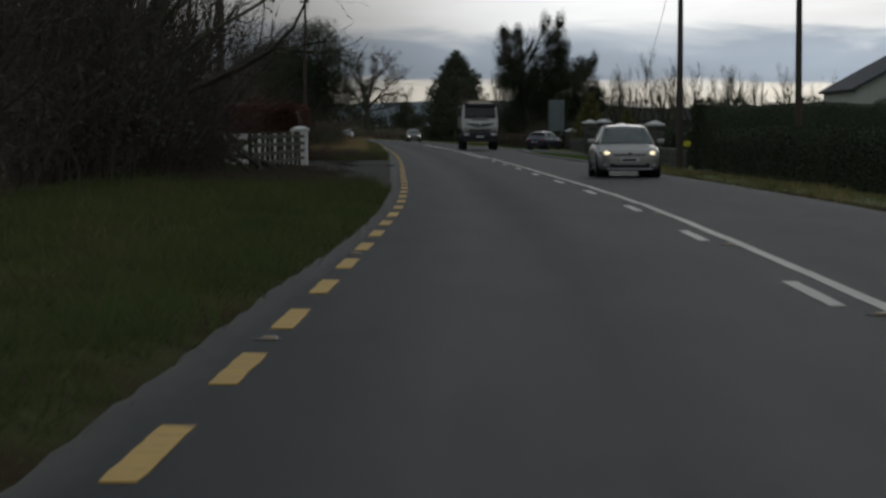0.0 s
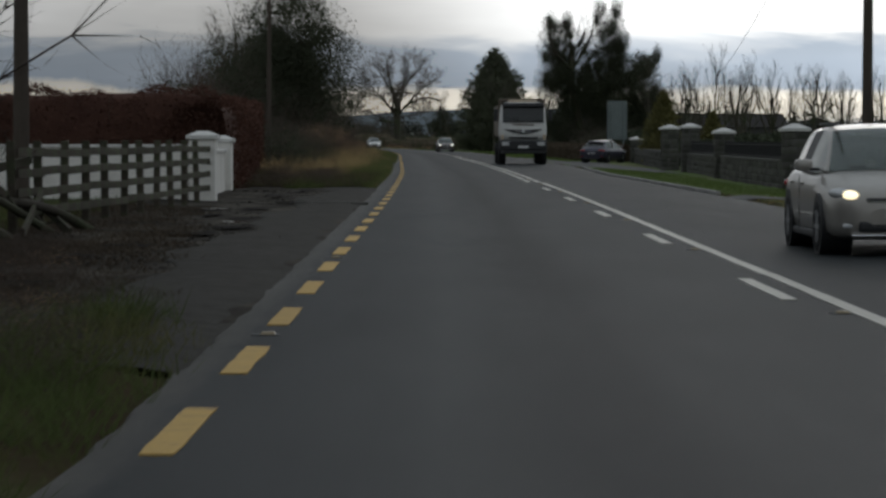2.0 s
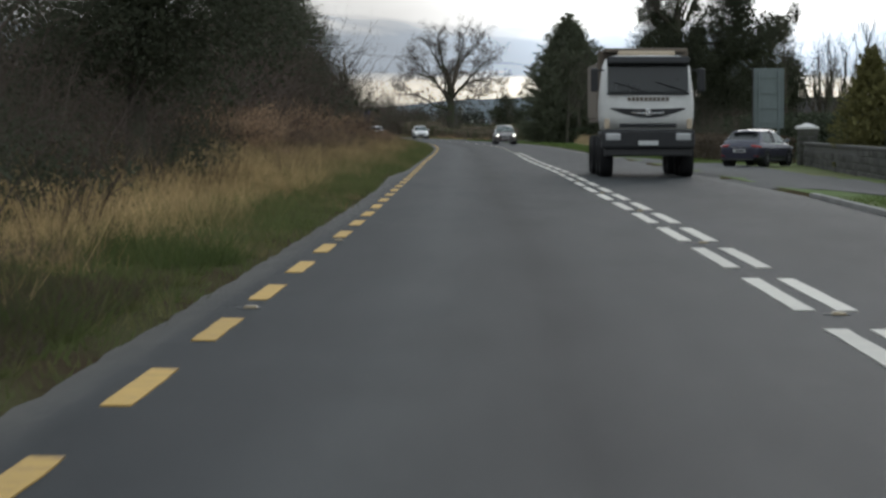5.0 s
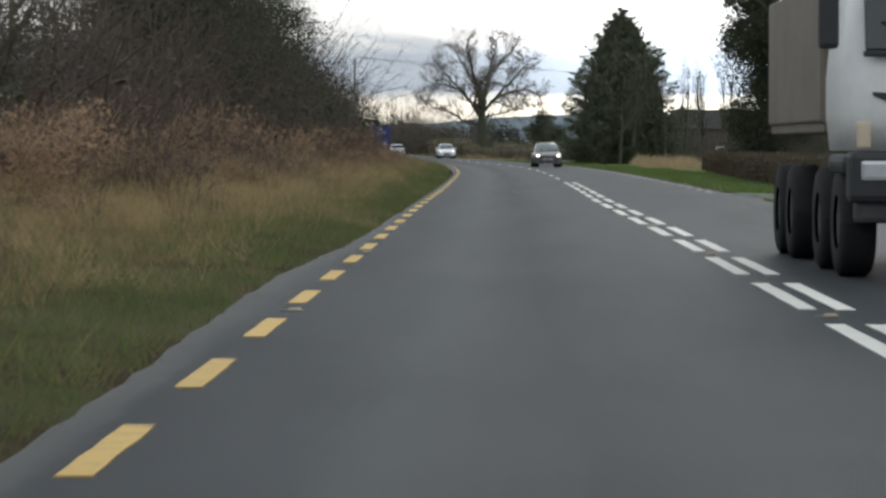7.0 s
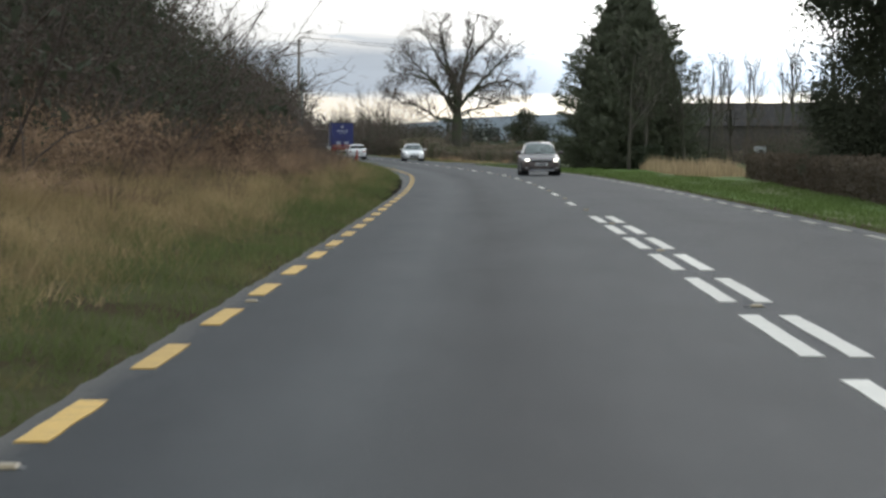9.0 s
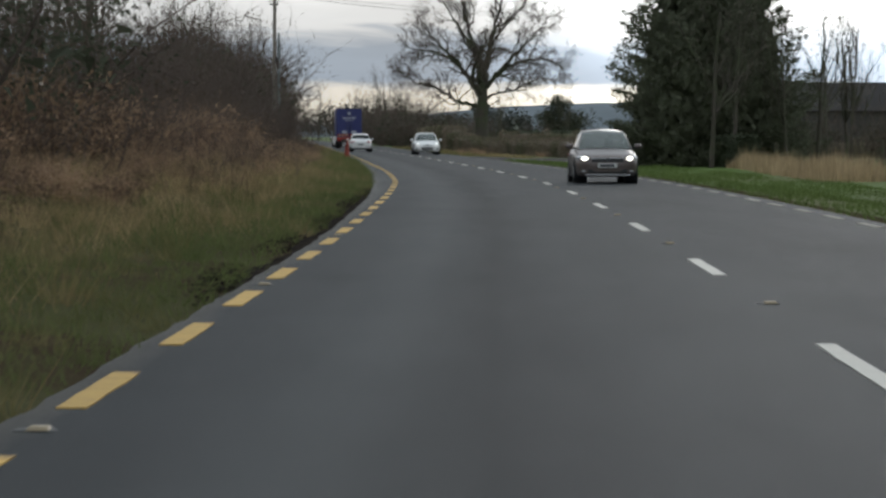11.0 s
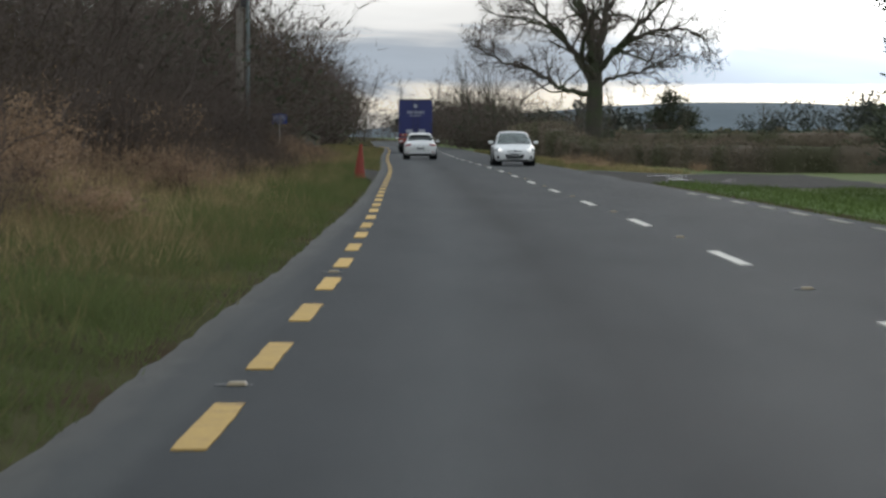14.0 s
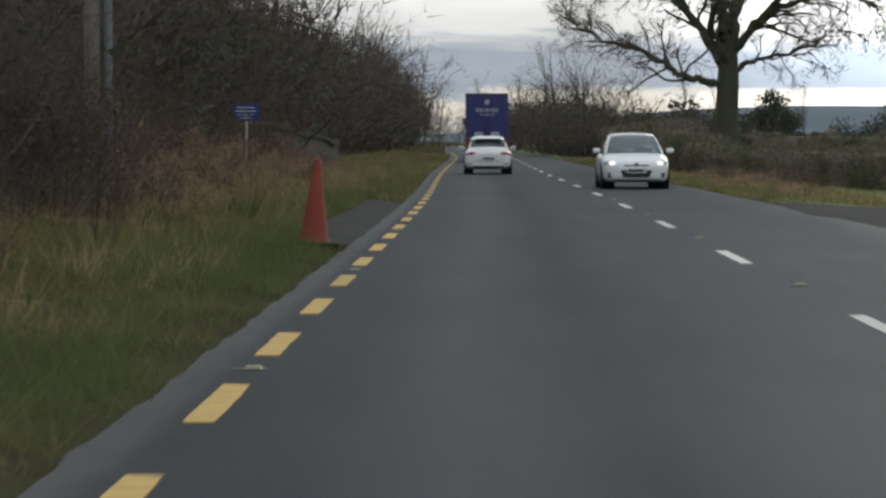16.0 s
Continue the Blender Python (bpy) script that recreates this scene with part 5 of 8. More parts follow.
ivy_right = ivy_tree("ivy_tree", "large ivy-choked tree with a ragged dark crown", spot(10.0, 310, 0), 62, 14.0, 12,
                     [(-2.4, 0, 9.0, 1.7, 1.9, 2.2), (-2.5, 0, 6.3, 1.9, 2.0, 2.2), (-2.0, 0, 3.2, 1.8, 2.0, 2.4), (-3.0, 0.3, 11.0, 0.7, 0.8, 1.1), (-1.5, -0.3, 11.0, 0.6, 0.7, 1.1),
                      (2.1, 0.4, 9.8, 1.7, 1.9, 2.4), (2.0, 0, 6.8, 2.0, 2.0, 2.4), (1.6, 0, 3.4, 2.0, 2.0, 2.6), (1.2, 0.4, 12.0, 0.6, 0.7, 1.4), (2.8, 0.5, 12.2, 0.6, 0.7, 1.3),
                      (0, 0, 5.2, 2.2, 2.2, 2.6), (0.0, 0, 8.0, 1.2, 1.6, 2.0), (4.0, 0, 6.4, 1.5, 1.5, 0.9), (5.4, 0, 7.4, 0.9, 0.9, 1.0), (6.2, 0, 8.6, 0.5, 0.6, 0.9), (0, 0, 1.4, 3.4, 2.6, 1.5)],
                     185000, 0.066)
ivy_right.scale = (1.1, 1.1, 1.13)
ivy_tree("ivy_tree", "dark ivy-grown tree by the field edge", spot(15.6, 325, 0), 63, 11.0, 8,
                      [(0, 0, 7.6, 2.6, 2.6, 2.6), (-1.4, 0, 4.6, 2.4, 2.4, 2.4), (1.6, 0, 4.8, 2.6, 2.6, 2.4), (0, 0, 2.0, 3.0, 3.0, 2.2)], 42000, 0.11)
evergreen = ivy_tree("evergreen_tree", "dark round evergreen tree beyond the fields", spot(-11.8, 900, 0, 0.4), 64, 12.0, 10,
                     [(0, 0, 8.5, 3.6, 3.6, 3.0), (-2.6, 0, 5.6, 3.2, 3.2, 2.6), (3.0, 0, 5.4, 3.2, 3.2, 2.6), (0, 0, 3.0, 4.4, 4.4, 2.8)], 5000, 0.32)


def conifer(name, label, m, seed, height, width, boughs, n, leaf, material, prof):
    """A dense evergreen: trunk, and boughs that sweep out and up, each a ragged spray of small scales. prof: half widths at even heights, as shares."""
    rng = np.random.default_rng(seed)
    t = empty(name, m, label, "tree")
    part("trunk", rod((0, 0, -0.2), (0, 0, height * 0.92), width * 0.035, 0.03, 10), BARK, t)
    half = lambda h: width / 2 * np.interp(h, np.linspace(0, 1, len(prof)), prof)
    h = rng.uniform(0.0, 1.0, boughs) ** 1.1
    a = rng.uniform(0, 2 * math.pi, boughs)
    reach = half(h) * rng.uniform(0.74, 1.1, boughs) + 0.02 * width
    out_d = np.stack([np.cos(a), np.sin(a), np.zeros(boughs)], 1)
    rise = rng.uniform(0.05, 0.45, boughs) + 0.5 * h
    tip = out_d * reach[:, None] + np.stack([np.zeros(boughs), np.zeros(boughs), 0.1 + h * height * 0.97], 1)
    root = tip - out_d * (reach * 0.92)[:, None] - np.stack([np.zeros(boughs), np.zeros(boughs), reach * rise], 1)
    root[:, 2] = np.maximum(root[:, 2], 0.15)
    pick = rng.choice(boughs, n, p=(reach + 0.3) / (reach + 0.3).sum())
    q = 1 - rng.uniform(0, 1, n) ** 1.5 * 0.75
    fan = (1.05 - q) * 0.36 * reach[pick] + 0.02 * height * rng.uniform(0.2, 1, n)
    off = rng.normal(0, 0.5, (n, 3)) * fan[:, None] * np.array([1, 1, 0.55])
    c = root[pick] + (tip - root)[pick] * q[:, None] + off
    c[:, 2] -= 0.25 * fan * rng.random(n)
    ok = c[:, 2] > 0.05
    c, pk = c[ok], pick[ok]
    k = len(c)
    ax = out_d[pk] * 0.8 + np.array([0, 0, 0.5]) + rng.normal(0, 0.5, (k, 3))
    ax /= np.linalg.norm(ax, axis=1, keepdims=True)
    b = np.cross(ax, rng.normal(size=(k, 3)))
    b /= np.maximum(np.linalg.norm(b, axis=1, keepdims=True), 1e-6)
    sz = leaf * rng.uniform(0.5, 1.35, (k, 1))
    v = np.stack([c - ax * sz, c - b * sz * 0.26, c + ax * sz, c + b * sz * 0.26], 1).reshape(-1, 3)
    hi = rng.uniform(0, 0.95, n // 12)
    ai = rng.uniform(0, 2 * math.pi, len(hi))
    ri = half(hi) * np.sqrt(rng.uniform(0, 0.55, len(hi)))
    ci = np.stack([ri * np.cos(ai), ri * np.sin(ai), 0.2 + hi * height * 0.93], 1)
    lv = merge((v, np.arange(4 * k).reshape(k, 4)), leaf_quads(rng, ci, leaf * 3.2, droop=-0.9, full=True))
    part("foliage", mesh_np("foliage", *lv, material), material, t)
    sg = np.concatenate([root[::3], tip[::3], np.full((len(root[::3]), 1), 0.0035 * height), np.full((len(root[::3]), 1), 0.001 * height)], 1)
    part("limb", mesh_np("limb", *tubes(sg, 4), BARK), BARK, t)
    return t


cypress = conifer("cypress_tree", "tall dense dark green cypress beside the verge", spot(1.9, 394, 0), 71, 13.2, 9.8, 620, 130000, 0.10, CONIFER, (0.9, 0.98, 1.0, 0.98, 0.93, 0.85, 0.75, 0.66, 0.5, 0.3, 0.04))
conifer("thuja_bush", "golden green conical thuja behind the stone wall", spot(11.6, 219, 0), 72, 4.8, 2.9, 220, 26000, 0.052, THUJA, (0.75, 0.95, 1.0, 0.92, 0.78, 0.58, 0.34, 0.05))
conifer("thuja_bush", "golden green conical thuja behind the stone wall", spot(13.8, 209, 0), 73, 3.3, 2.2, 170, 14000, 0.052, THUJA, (0.75, 0.95, 1.0, 0.92, 0.78, 0.58, 0.34, 0.05))
# pale leafless stems in front of the cypress
for x, y, q in [(1.7, 387.5, 1.05), (2.7, 388.5, 0.9), (5.4, 390.5, 0.85), (7.0, 393, 0.95), (8.8, 396, 0.9)]:
    put(ash_c, spot(x, y, 70 * y), q, q * 1.25)


# ---- hedges ----
def hedge(name, label, pts, width, height, material, seed, dens=110, leaf=0.07, base=0.0, rough=0.12, group="", twigs=0.0, ramp=0.0):
    """A hedge along plan points (x, y): a dark inner body of stems and a skin of leaves; ramp: metres over which it rises from its start."""
    rng = np.random.default_rng(seed)
    pts = np.array(pts, float)
    seg = np.hypot(*np.diff(pts, axis=0).T)
    total = seg.sum()
    cum = np.concatenate([[0], np.cumsum(seg)])
    x0, y0 = pts[0]
    z0 = float(ground_z(x0 - float(edge_x(y0)), y0))
    t = empty(name, pose(x0, y0, z0 - 0.03), label, "hedge", group)

    def place(s):
        px, py = np.interp(s, cum, pts[:, 0]), np.interp(s, cum, pts[:, 1])
        i = np.clip(np.searchsorted(cum, s) - 1, 0, len(seg) - 1)
        d = (pts[i + 1] - pts[i]) / seg[i][..., None]
        gz = ground_z(px - edge_x(py), py) - z0
        return px - x0, py - y0, d, gz

    n = int(dens * total * (height * 2 + width))
    s = rng.uniform(0, total, n)
    px, py, d, gz = place(s)
    w = rng.uniform(-1, 1, n)
    low = lambda q: np.clip(0.45 + 0.55 * q / ramp, 0, 1) if ramp else np.ones_like(q)
    top = (height * (1 + rough * (np.sin(s * 1.7) * 0.4 + np.sin(s * 4.1 + 1) * 0.3)) + base) * low(s)
    endf = np.clip(np.minimum(s, total - s) / 0.3, 0.85, 1)
    q = rng.random(n)
    share = width / (height * 2 + width)
    on_top = q < share
    side = np.where(rng.random(n) < 0.5, -1.0, 1.0)
    off = np.where(on_top, w, side * rng.uniform(0.82, 1.05, n)) * width / 2 * endf
    hz = np.where(on_top, top * rng.uniform(0.95, 1.02, n) - 0.12 * np.abs(w) ** 3, rng.uniform(0.0, 1.0, n) ** 0.85 * top * 0.98)
    hz = hz * np.clip(0.8 + endf * 0.2, 0, 1)
    c = np.stack([px - d[:, 1] * off, py + d[:, 0] * off, gz + hz], 1)
    c += rng.normal(0, 0.03, c.shape)
    ne = int(dens * width * height * 2.2)
    for send in (0.0, total):
        px, py, d, gz = place(np.full(ne, send))
        off = rng.uniform(-0.5, 0.5, ne) * width
        depth = rng.uniform(-0.06, 0.12, ne) * (1 if send == 0.0 else -1)
        ce = np.stack([px - d[:, 1] * off + d[:, 0] * depth, py + d[:, 0] * off + d[:, 1] * depth, gz + rng.uniform(0, 1, ne) * height * 0.97 * low(np.full(ne, send))], 1)
        c = np.concatenate([c, ce])
    part("foliage", mesh_np("foliage", *leaf_quads(rng, c, leaf), material), material, t)
    k = int(total * 9)
    s = rng.uniform(0.2, total - 0.2, k)
    px, py, d, gz = place(s)
    off = rng.uniform(-0.36, 0.36, k) * width
    bx, by = px - d[:, 1] * off, py + d[:, 0] * off
    hh = (height + base) * rng.uniform(0.75, 0.98 + twigs, k) * low(s)
    tx, ty = bx + rng.normal(0, 0.12, k), by + rng.normal(0, 0.12, k)
    sg = np.stack([bx, by, gz - 0.02, tx, ty, gz + hh, np.full(k, 0.02), np.full(k, 0.005)], 1)
    part("tangle", mesh_np("tangle", *tubes(sg, 3), TWIG), TWIG, t)
    # inner body: a dim leafy core that closes the view
    ns = max(4, int(total / 1.2))
    ss = np.linspace(0.1, total - 0.1, ns)
    px, py, d, gz = place(ss)
    prof = [(-0.38, 0.0), (-0.40, 0.55), (-0.3, 0.93), (0.0, 0.99), (0.3, 0.93), (0.40, 0.55), (0.38, 0.0)]
    vs = []
    for i in range(ns):
        e = 0.9 if i in (0, ns - 1) else 1.0
        for o, h in prof:
            o2, h2 = o * width * e * rng.uniform(0.9, 1.05), h * (height + base) * rng.uniform(0.95, 1.03) * float(low(ss)[i])
            vs.append((px[i] - d[i, 1] * o2, py[i] + d[i, 0] * o2, gz[i] + h2))
    gi2 = np.arange(ns * 7).reshape(ns, 7)
    f = np.stack([gi2[:-1, :-1], gi2[:-1, 1:], gi2[1:, 1:], gi2[1:, :-1]], -1).reshape(-1, 4)
    caps = np.concatenate([np.array([[r[0], r[1], r[5], r[6]], [r[1], r[2], r[4], r[5]], [r[2], r[3], r[3], r[4]]]) for r in (gi2[0], gi2[-1])])
    caps = caps[[0, 1, 3, 4]]
    part("core", mesh_np("core", vs, np.concatenate([f, caps]), material), material, t)
    return t


hedge("beech_hedge", "tall rust-brown beech hedge behind the white wall", [(-6.4, 119.5), (-12, 119.8), (-30, 120.5)], 1.3, 2.55, BEECH, 81, 220, 0.055, twigs=0.08)
hedge("beech_hedge", "rounded rust-brown beech hedge beside the gateway", [(-6.7, 119), (-7.3, 131), (-8.3, 146)], 1.9, 2.3, BEECH, 82, 170, 0.055)
hedge("garden_hedge", "clipped dark hedge with a flat top beside the road", [(11.2, 58), (11.0, 80), (10.8, 106)], 1.2, 1.6, HEDGE, 83, 260, 0.045)
hedge("garden_hedge", "tall dark clipped hedge behind the driveway", [(10.15, 111.5), (15, 112.5), (26, 113)], 1.6, 2.75, HEDGE, 84, 220, 0.05)
hedge("garden_hedge", "dark hedge behind the stone wall railings", [(11.5, 128), (11.7, 152), (11.9, 180)], 0.9, 1.7, HEDGE, 85, 60, 0.09)
hedge("garden_hedge", "low dark garden hedge beyond the gate pillars", [(12.2, 190), (12.5, 208), (12.4, 233)], 1.0, 1.5, HEDGE, 86, 60, 0.09)
hedge("field_hedge", "low trimmed winter hedge along the green verge", [(10.4, 243), (7.9, 258), (7.0, 275), (6.7, 295), (6.9, 322), (7.3, 350)], 1.3, 1.2, BRAMBLE, 87, 70, 0.08, twigs=0.1)
hedge("field_hedge", "low trimmed winter hedge along the green verge", [(3.4, 388), (0.8, 394), (-1.4, 402)], 1.4, 1.5, HEDGE, 88, 80, 0.09)
hedge("roadside_hedge", "dark overgrown winter hedge beside the oak", [(-12.9, 478), (-15.2, 490), (-16.9, 506), (-19.9, 540), (-24.2, 590), (-33, 668)], 1.9, 2.0, HEDGE_BROWN, 89, 60, 0.09, rough=0.3, twigs=0.35, ramp=16.0)
hedge("roadside_hedge", "brown winter hedge turning along the field", [(-14.6, 486), (-9.5, 462), (-5.2, 440), (-3.6, 437.2), (0, 436.8), (6, 437.6), (24, 442), (52, 452)], 1.4, 1.1, HEDGE_BROWN, 90, 75, 0.075, rough=0.35, twigs=0.35)
hedge("roadside_hedge", "dark winter hedge across the far field", [(-13, 530), (10, 536), (50, 545), (120, 560)], 1.6, 1.7, HEDGE_BROWN, 91, 18, 0.17, rough=0.35, twigs=0.3)
hedge("roadside_hedge", "dark winter hedge across the far field", [(-25, 690), (30, 705), (140, 720)], 2.0, 2.2, HEDGE, 92, 12, 0.22)
hedge("roadside_hedge", "dark winter hedge along the dim field edge", [(13.8, 238), (12.9, 268), (11.9, 300), (11.0, 340)], 1.6, 2.2, HEDGE, 93, 60, 0.1, twigs=0.3)

# far hedgerow trees and woods: too many and too far to count
wrng = np.random.default_rng(77)
wc = []
for band, (yy, spread, hh, cnt) in enumerate([(820, 420, 9.5, 150), (1150, 600, 14, 140), (1600, 800, 18, 150)]):
    xs = wrng.uniform(-spread, spread, cnt) + float(edge_x(yy))
    for x in xs:
        h = hh * wrng.uniform(0.5, 1.0)
        if abs(x - float(edge_x(yy)) - 3) < 9:
            continue
        c = blob_points(wrng, 400, [(x, yy + wrng.uniform(-30, 30), h * 0.5, h * 0.55, h * 0.5, h * 0.5)], 0.2)
        wc.append(c)
fv, ff = leaf_quads(wrng, np.concatenate(wc), 0.6)
tagged(new("far_woods", mesh_np("far_woods", fv, ff, FAR_WOOD)), "dim leafless hedgerow trees far across the fields", "woods", kind="stuff")


# ---- grass ----
def blades(name, label, seed, n, y_range, u_of, height, width, material, lean=0.35, keep=None, tuft=0.0):
    """A sward of single blades, each one thin leaning sliver, over a stretch of verge; tuft: the share that springs from tussocks."""
    rng = np.random.default_rng(seed)
    y = rng.uniform(*y_range, n)
    u = u_of(rng, y)
    la = rng.uniform(0, 2 * math.pi, n)
    rise = np.ones(n)
    if tuft:
        m = max(1, n // 45)
        ty = rng.uniform(*y_range, m)
        tu = u_of(rng, ty)
        tall = rng.uniform(0.7, 1.7, m)
        pick = rng.integers(0, m, n)
        inside = rng.random(n) < tuft
        rad = 0.11 * np.sqrt(rng.random(n)) * tall[pick]
        y = np.where(inside, ty[pick] + rad * np.sin(la), y)
        u = np.where(inside, tu[pick] + rad * np.cos(la), u)
        rise = np.where(inside, tall[pick], 0.6)
    if keep is not None:
        ok = keep(u, y)
        y, u, la, rise = y[ok], u[ok], la[ok], rise[ok]
    n = len(y)
    z = ground_z(u, y) - 0.01
    x = edge_x(y) + u
    patch = 0.25 + 0.65 * (0.5 + 0.5 * np.sin(x * 2.1 + y * 0.9) * np.sin(y * 1.3 - x * 0.7)) + 0.8 * (0.5 + 0.5 * np.sin(x * 0.83 + y * 0.29 + 1) * np.sin(y * 0.47 - x * 0.51))
    h = height * rng.uniform(0.45, 1.15, n) * patch * rise
    a = rng.uniform(0, 2 * math.pi, n)
    w = width * rng.uniform(0.6, 1.3, n)
    d = np.stack([np.cos(a), np.sin(a)], 1)
    ln = lean * h * rng.uniform(0.2, 1.0, n)
    v = np.zeros((n, 3, 3))
    v[:, 0] = np.stack([x - d[:, 0] * w, y - d[:, 1] * w, z], 1)
    v[:, 1] = np.stack([x + d[:, 0] * w, y + d[:, 1] * w, z], 1)
    v[:, 2] = np.stack([x + np.cos(la) * ln, y + np.sin(la) * ln, z + h], 1)
    return tagged(new(name, mesh_np(name, v.reshape(-1, 3), np.arange(3 * n).reshape(n, 3), material)), label, "grass", kind="stuff")


no_drive = lambda u, y: ~((y > 64 + 4 * np.sin(u * 1.3) ** 2) & (y < 120.5 + 1.5 * np.sin(u * 3.1)) & (u > -5.6)) & ~((y > 408) & (y < 432.5) & (u > -1.3))
rag_rng = np.random.default_rng(404)
ragged = lambda u, y: u < left_edge(y) + 0.03 - 0.32 * rag_rng.random(len(y)) ** 1.3 - 0.03 * np.sin(y * 1.7) * np.sin(y * 0.43) - 0.15 * np.clip((y - 282) / 5, 0, 1) * np.clip((322 - y) / 12, 0, 1)
keep_l = lambda u, y: no_drive(u, y) & ragged(u, y)
# dead grass thins out towards the road in drifting patches
drift_rng = np.random.default_rng(405)
drifts = lambda u, y: np.sin(y * 0.31 + 2 * np.sin(u * 0.9)) * 0.5 + np.sin(y * 0.83 - u * 1.3 + 1) * 0.3 + np.sin(y * 2.1 + u * 2.7) * 0.2
keep_dry = lambda u, y: keep_l(u, y) & (drift_rng.random(len(y)) < np.clip((-u - 1.45) / 1.2 + 0.55 * drifts(u, y), 0.02, 1))
blades("green_grass", "long dark green roadside grass", 101, 130000, (6, 72), lambda r, y: left_edge(y) + 0.08 - 6.3 * r.random(len(y)) ** 1.1, 0.2, 0.0055, BLADE_LONG, 1.3, keep_l, 0.55)
blades("green_grass", "green grass strip along the road edge", 102, 165000, (119, 470), lambda r, y: left_edge(y) + 0.08 - 2.5 * r.random(len(y)) ** 1.2, 0.2, 0.005, BLADE_STRIP, 1.1, keep_l, 0.4)
blades("dry_grass", "tall straw-coloured dead grass on the bank", 118, 62000, (132, 186), lambda r, y: -1.6 - 6.1 * r.random(len(y)) ** 0.9, 0.46, 0.0042, BLADE_STRAW, 1.1, keep_dry, 0.3)
blades("dry_grass", "straw-coloured dead grass on the bank", 103, 85000, (182, 275), lambda r, y: -1.1 - 4.9 * r.random(len(y)) ** 0.9, 0.36, 0.0036, BLADE_DRY, 1.3, keep_dry, 0.45)
blades("bramble_litter", "low dark brown bramble stems and litter", 112, 48000, (118.5, 140), lambda r, y: -0.9 - 4.8 * r.random(len(y)), 0.26, 0.005, BRAMBLE, 1.5, lambda u, y: keep_l(u, y) & (y > 120.6 + 1.2 * np.sin(u * 2.3) + 0.8 * np.sin(u * 5.1 + 1)))
blades("green_grass", "dark weeds and grass among the bramble litter", 119, 24000, (119, 146), lambda r, y: -0.8 - 5.0 * r.random(len(y)) ** 1.3, 0.2, 0.007, BLADE_LONG, 1.2, keep_l, 0.85)
blades("dry_grass", "straw-coloured dead grass mixed into the bank", 104, 175000, (198, 470), lambda r, y: -1.0 - 4.6 * r.random(len(y)) ** 1.0, 0.3, 0.0042, BLADE_DULL, 1.0, keep_dry, 0.4)
blades("green_grass", "green grass growing through the dead grass", 113, 60000, (140, 470), lambda r, y: -1.3 - 3.6 * r.random(len(y)), 0.24, 0.005, BLADE, 0.9, keep_l, 0.6)
blades("green_grass", "thick green grass on the inside of the bend", 116, 44000, (338, 432), lambda r, y: -0.9 - 2.4 * r.random(len(y)), 0.22, 0.0055, BLADE_STRIP, 1.2, keep_l, 0.6)
blades("green_grass", "rough grass along the straight beyond the pull-in", 117, 30000, (430, 600), lambda r, y: left_edge(y) - 0.05 - 5.0 * r.random(len(y)) ** 1.2, 0.22, 0.016, BLADE, 1.0, keep_l)
blades("dry_grass", "thin dead grass among the green verge", 105, 3000, (8, 70), lambda r, y: -2.2 - 4.4 * r.random(len(y)), 0.2, 0.004, BLADE_DRY, 1.0, keep_l)
blades("green_grass", "grass in the fenced garden behind the fence", 106, 14000, (84, 108), lambda r, y: -4.9 - 7 * r.random(len(y)), 0.16, 0.01, BLADE_LONG, 0.9)
off_r = lambda u, y: ~((y > 106) & (y < 111)) & ~((y > 170.5 + np.clip(u - 8.4, 0, 9) * 2.1) & (y < 241)) & ~((y > 403.5) & (y < 431.5))
blades("green_grass", "dull rough grass under the garden hedge", 121, 22000, (40, 112), lambda r, y: right_edge(y) + 0.12 + 3.6 * r.random(len(y)), 0.12, 0.009, BLADE, 1.1, off_r, 0.4)
blades("green_grass", "short mown green grass on the far verge", 107, 44000, (110, 245), lambda r, y: right_edge(y) + 0.12 + 4.2 * r.random(len(y)), 0.08, 0.012, BLADE_LUSH, 0.9, off_r)
blades("green_grass", "bright green grass on the far verge", 108, 80000, (235, 430), lambda r, y: right_edge(y) + 0.1 + 7.0 * r.random(len(y)), 0.11, 0.014, BLADE_LUSH, 0.9, off_r)
blades("green_grass", "dull green grass on the far verge", 114, 40000, (429, 560), lambda r, y: right_edge(y) + 0.1 + 4.0 * r.random(len(y)), 0.14, 0.014, BLADE, 0.9, off_r)
blades("dry_grass", "pale dead grass under the far hedges", 109, 9000, (429, 560), lambda r, y: right_edge(y) + 1.4 + 3.0 * r.random(len(y)), 0.24, 0.012, BLADE_DULL, 0.9, off_r)
blades("dry_reeds", "clump of tall pale dry stems by the verge", 110, 7500, (352, 388), lambda r, y: 15.2 + (y - 364) * 0.06 + 3.6 * r.random(len(y)) * np.clip((388 - y) / 8, 0.3, 1), 0.7, 0.016, REED, 0.25)
blades("bramble_litter", "dead leaves and low brown litter beside the gateway", 115, 46000, (62, 101), lambda r, y: -0.8 - np.clip(y - 66, 0, 60) * 0.065 - 0.5 * np.sin(y * 0.9) ** 2 - 3.6 * r.random(len(y)) ** 0.8, 0.1, 0.009, BRAMBLE, 1.6, lambda u, y: u > -5.7)
# weeds and twigs sticking out of the verge
blades("verge_weeds", "brown seed stalks standing in the verge", 111, 5000, (130, 470), lambda r, y: -2.2 - 3.6 * r.random(len(y)), 0.6, 0.0045, BRAMBLE, 0.5, keep_l, 0.7)


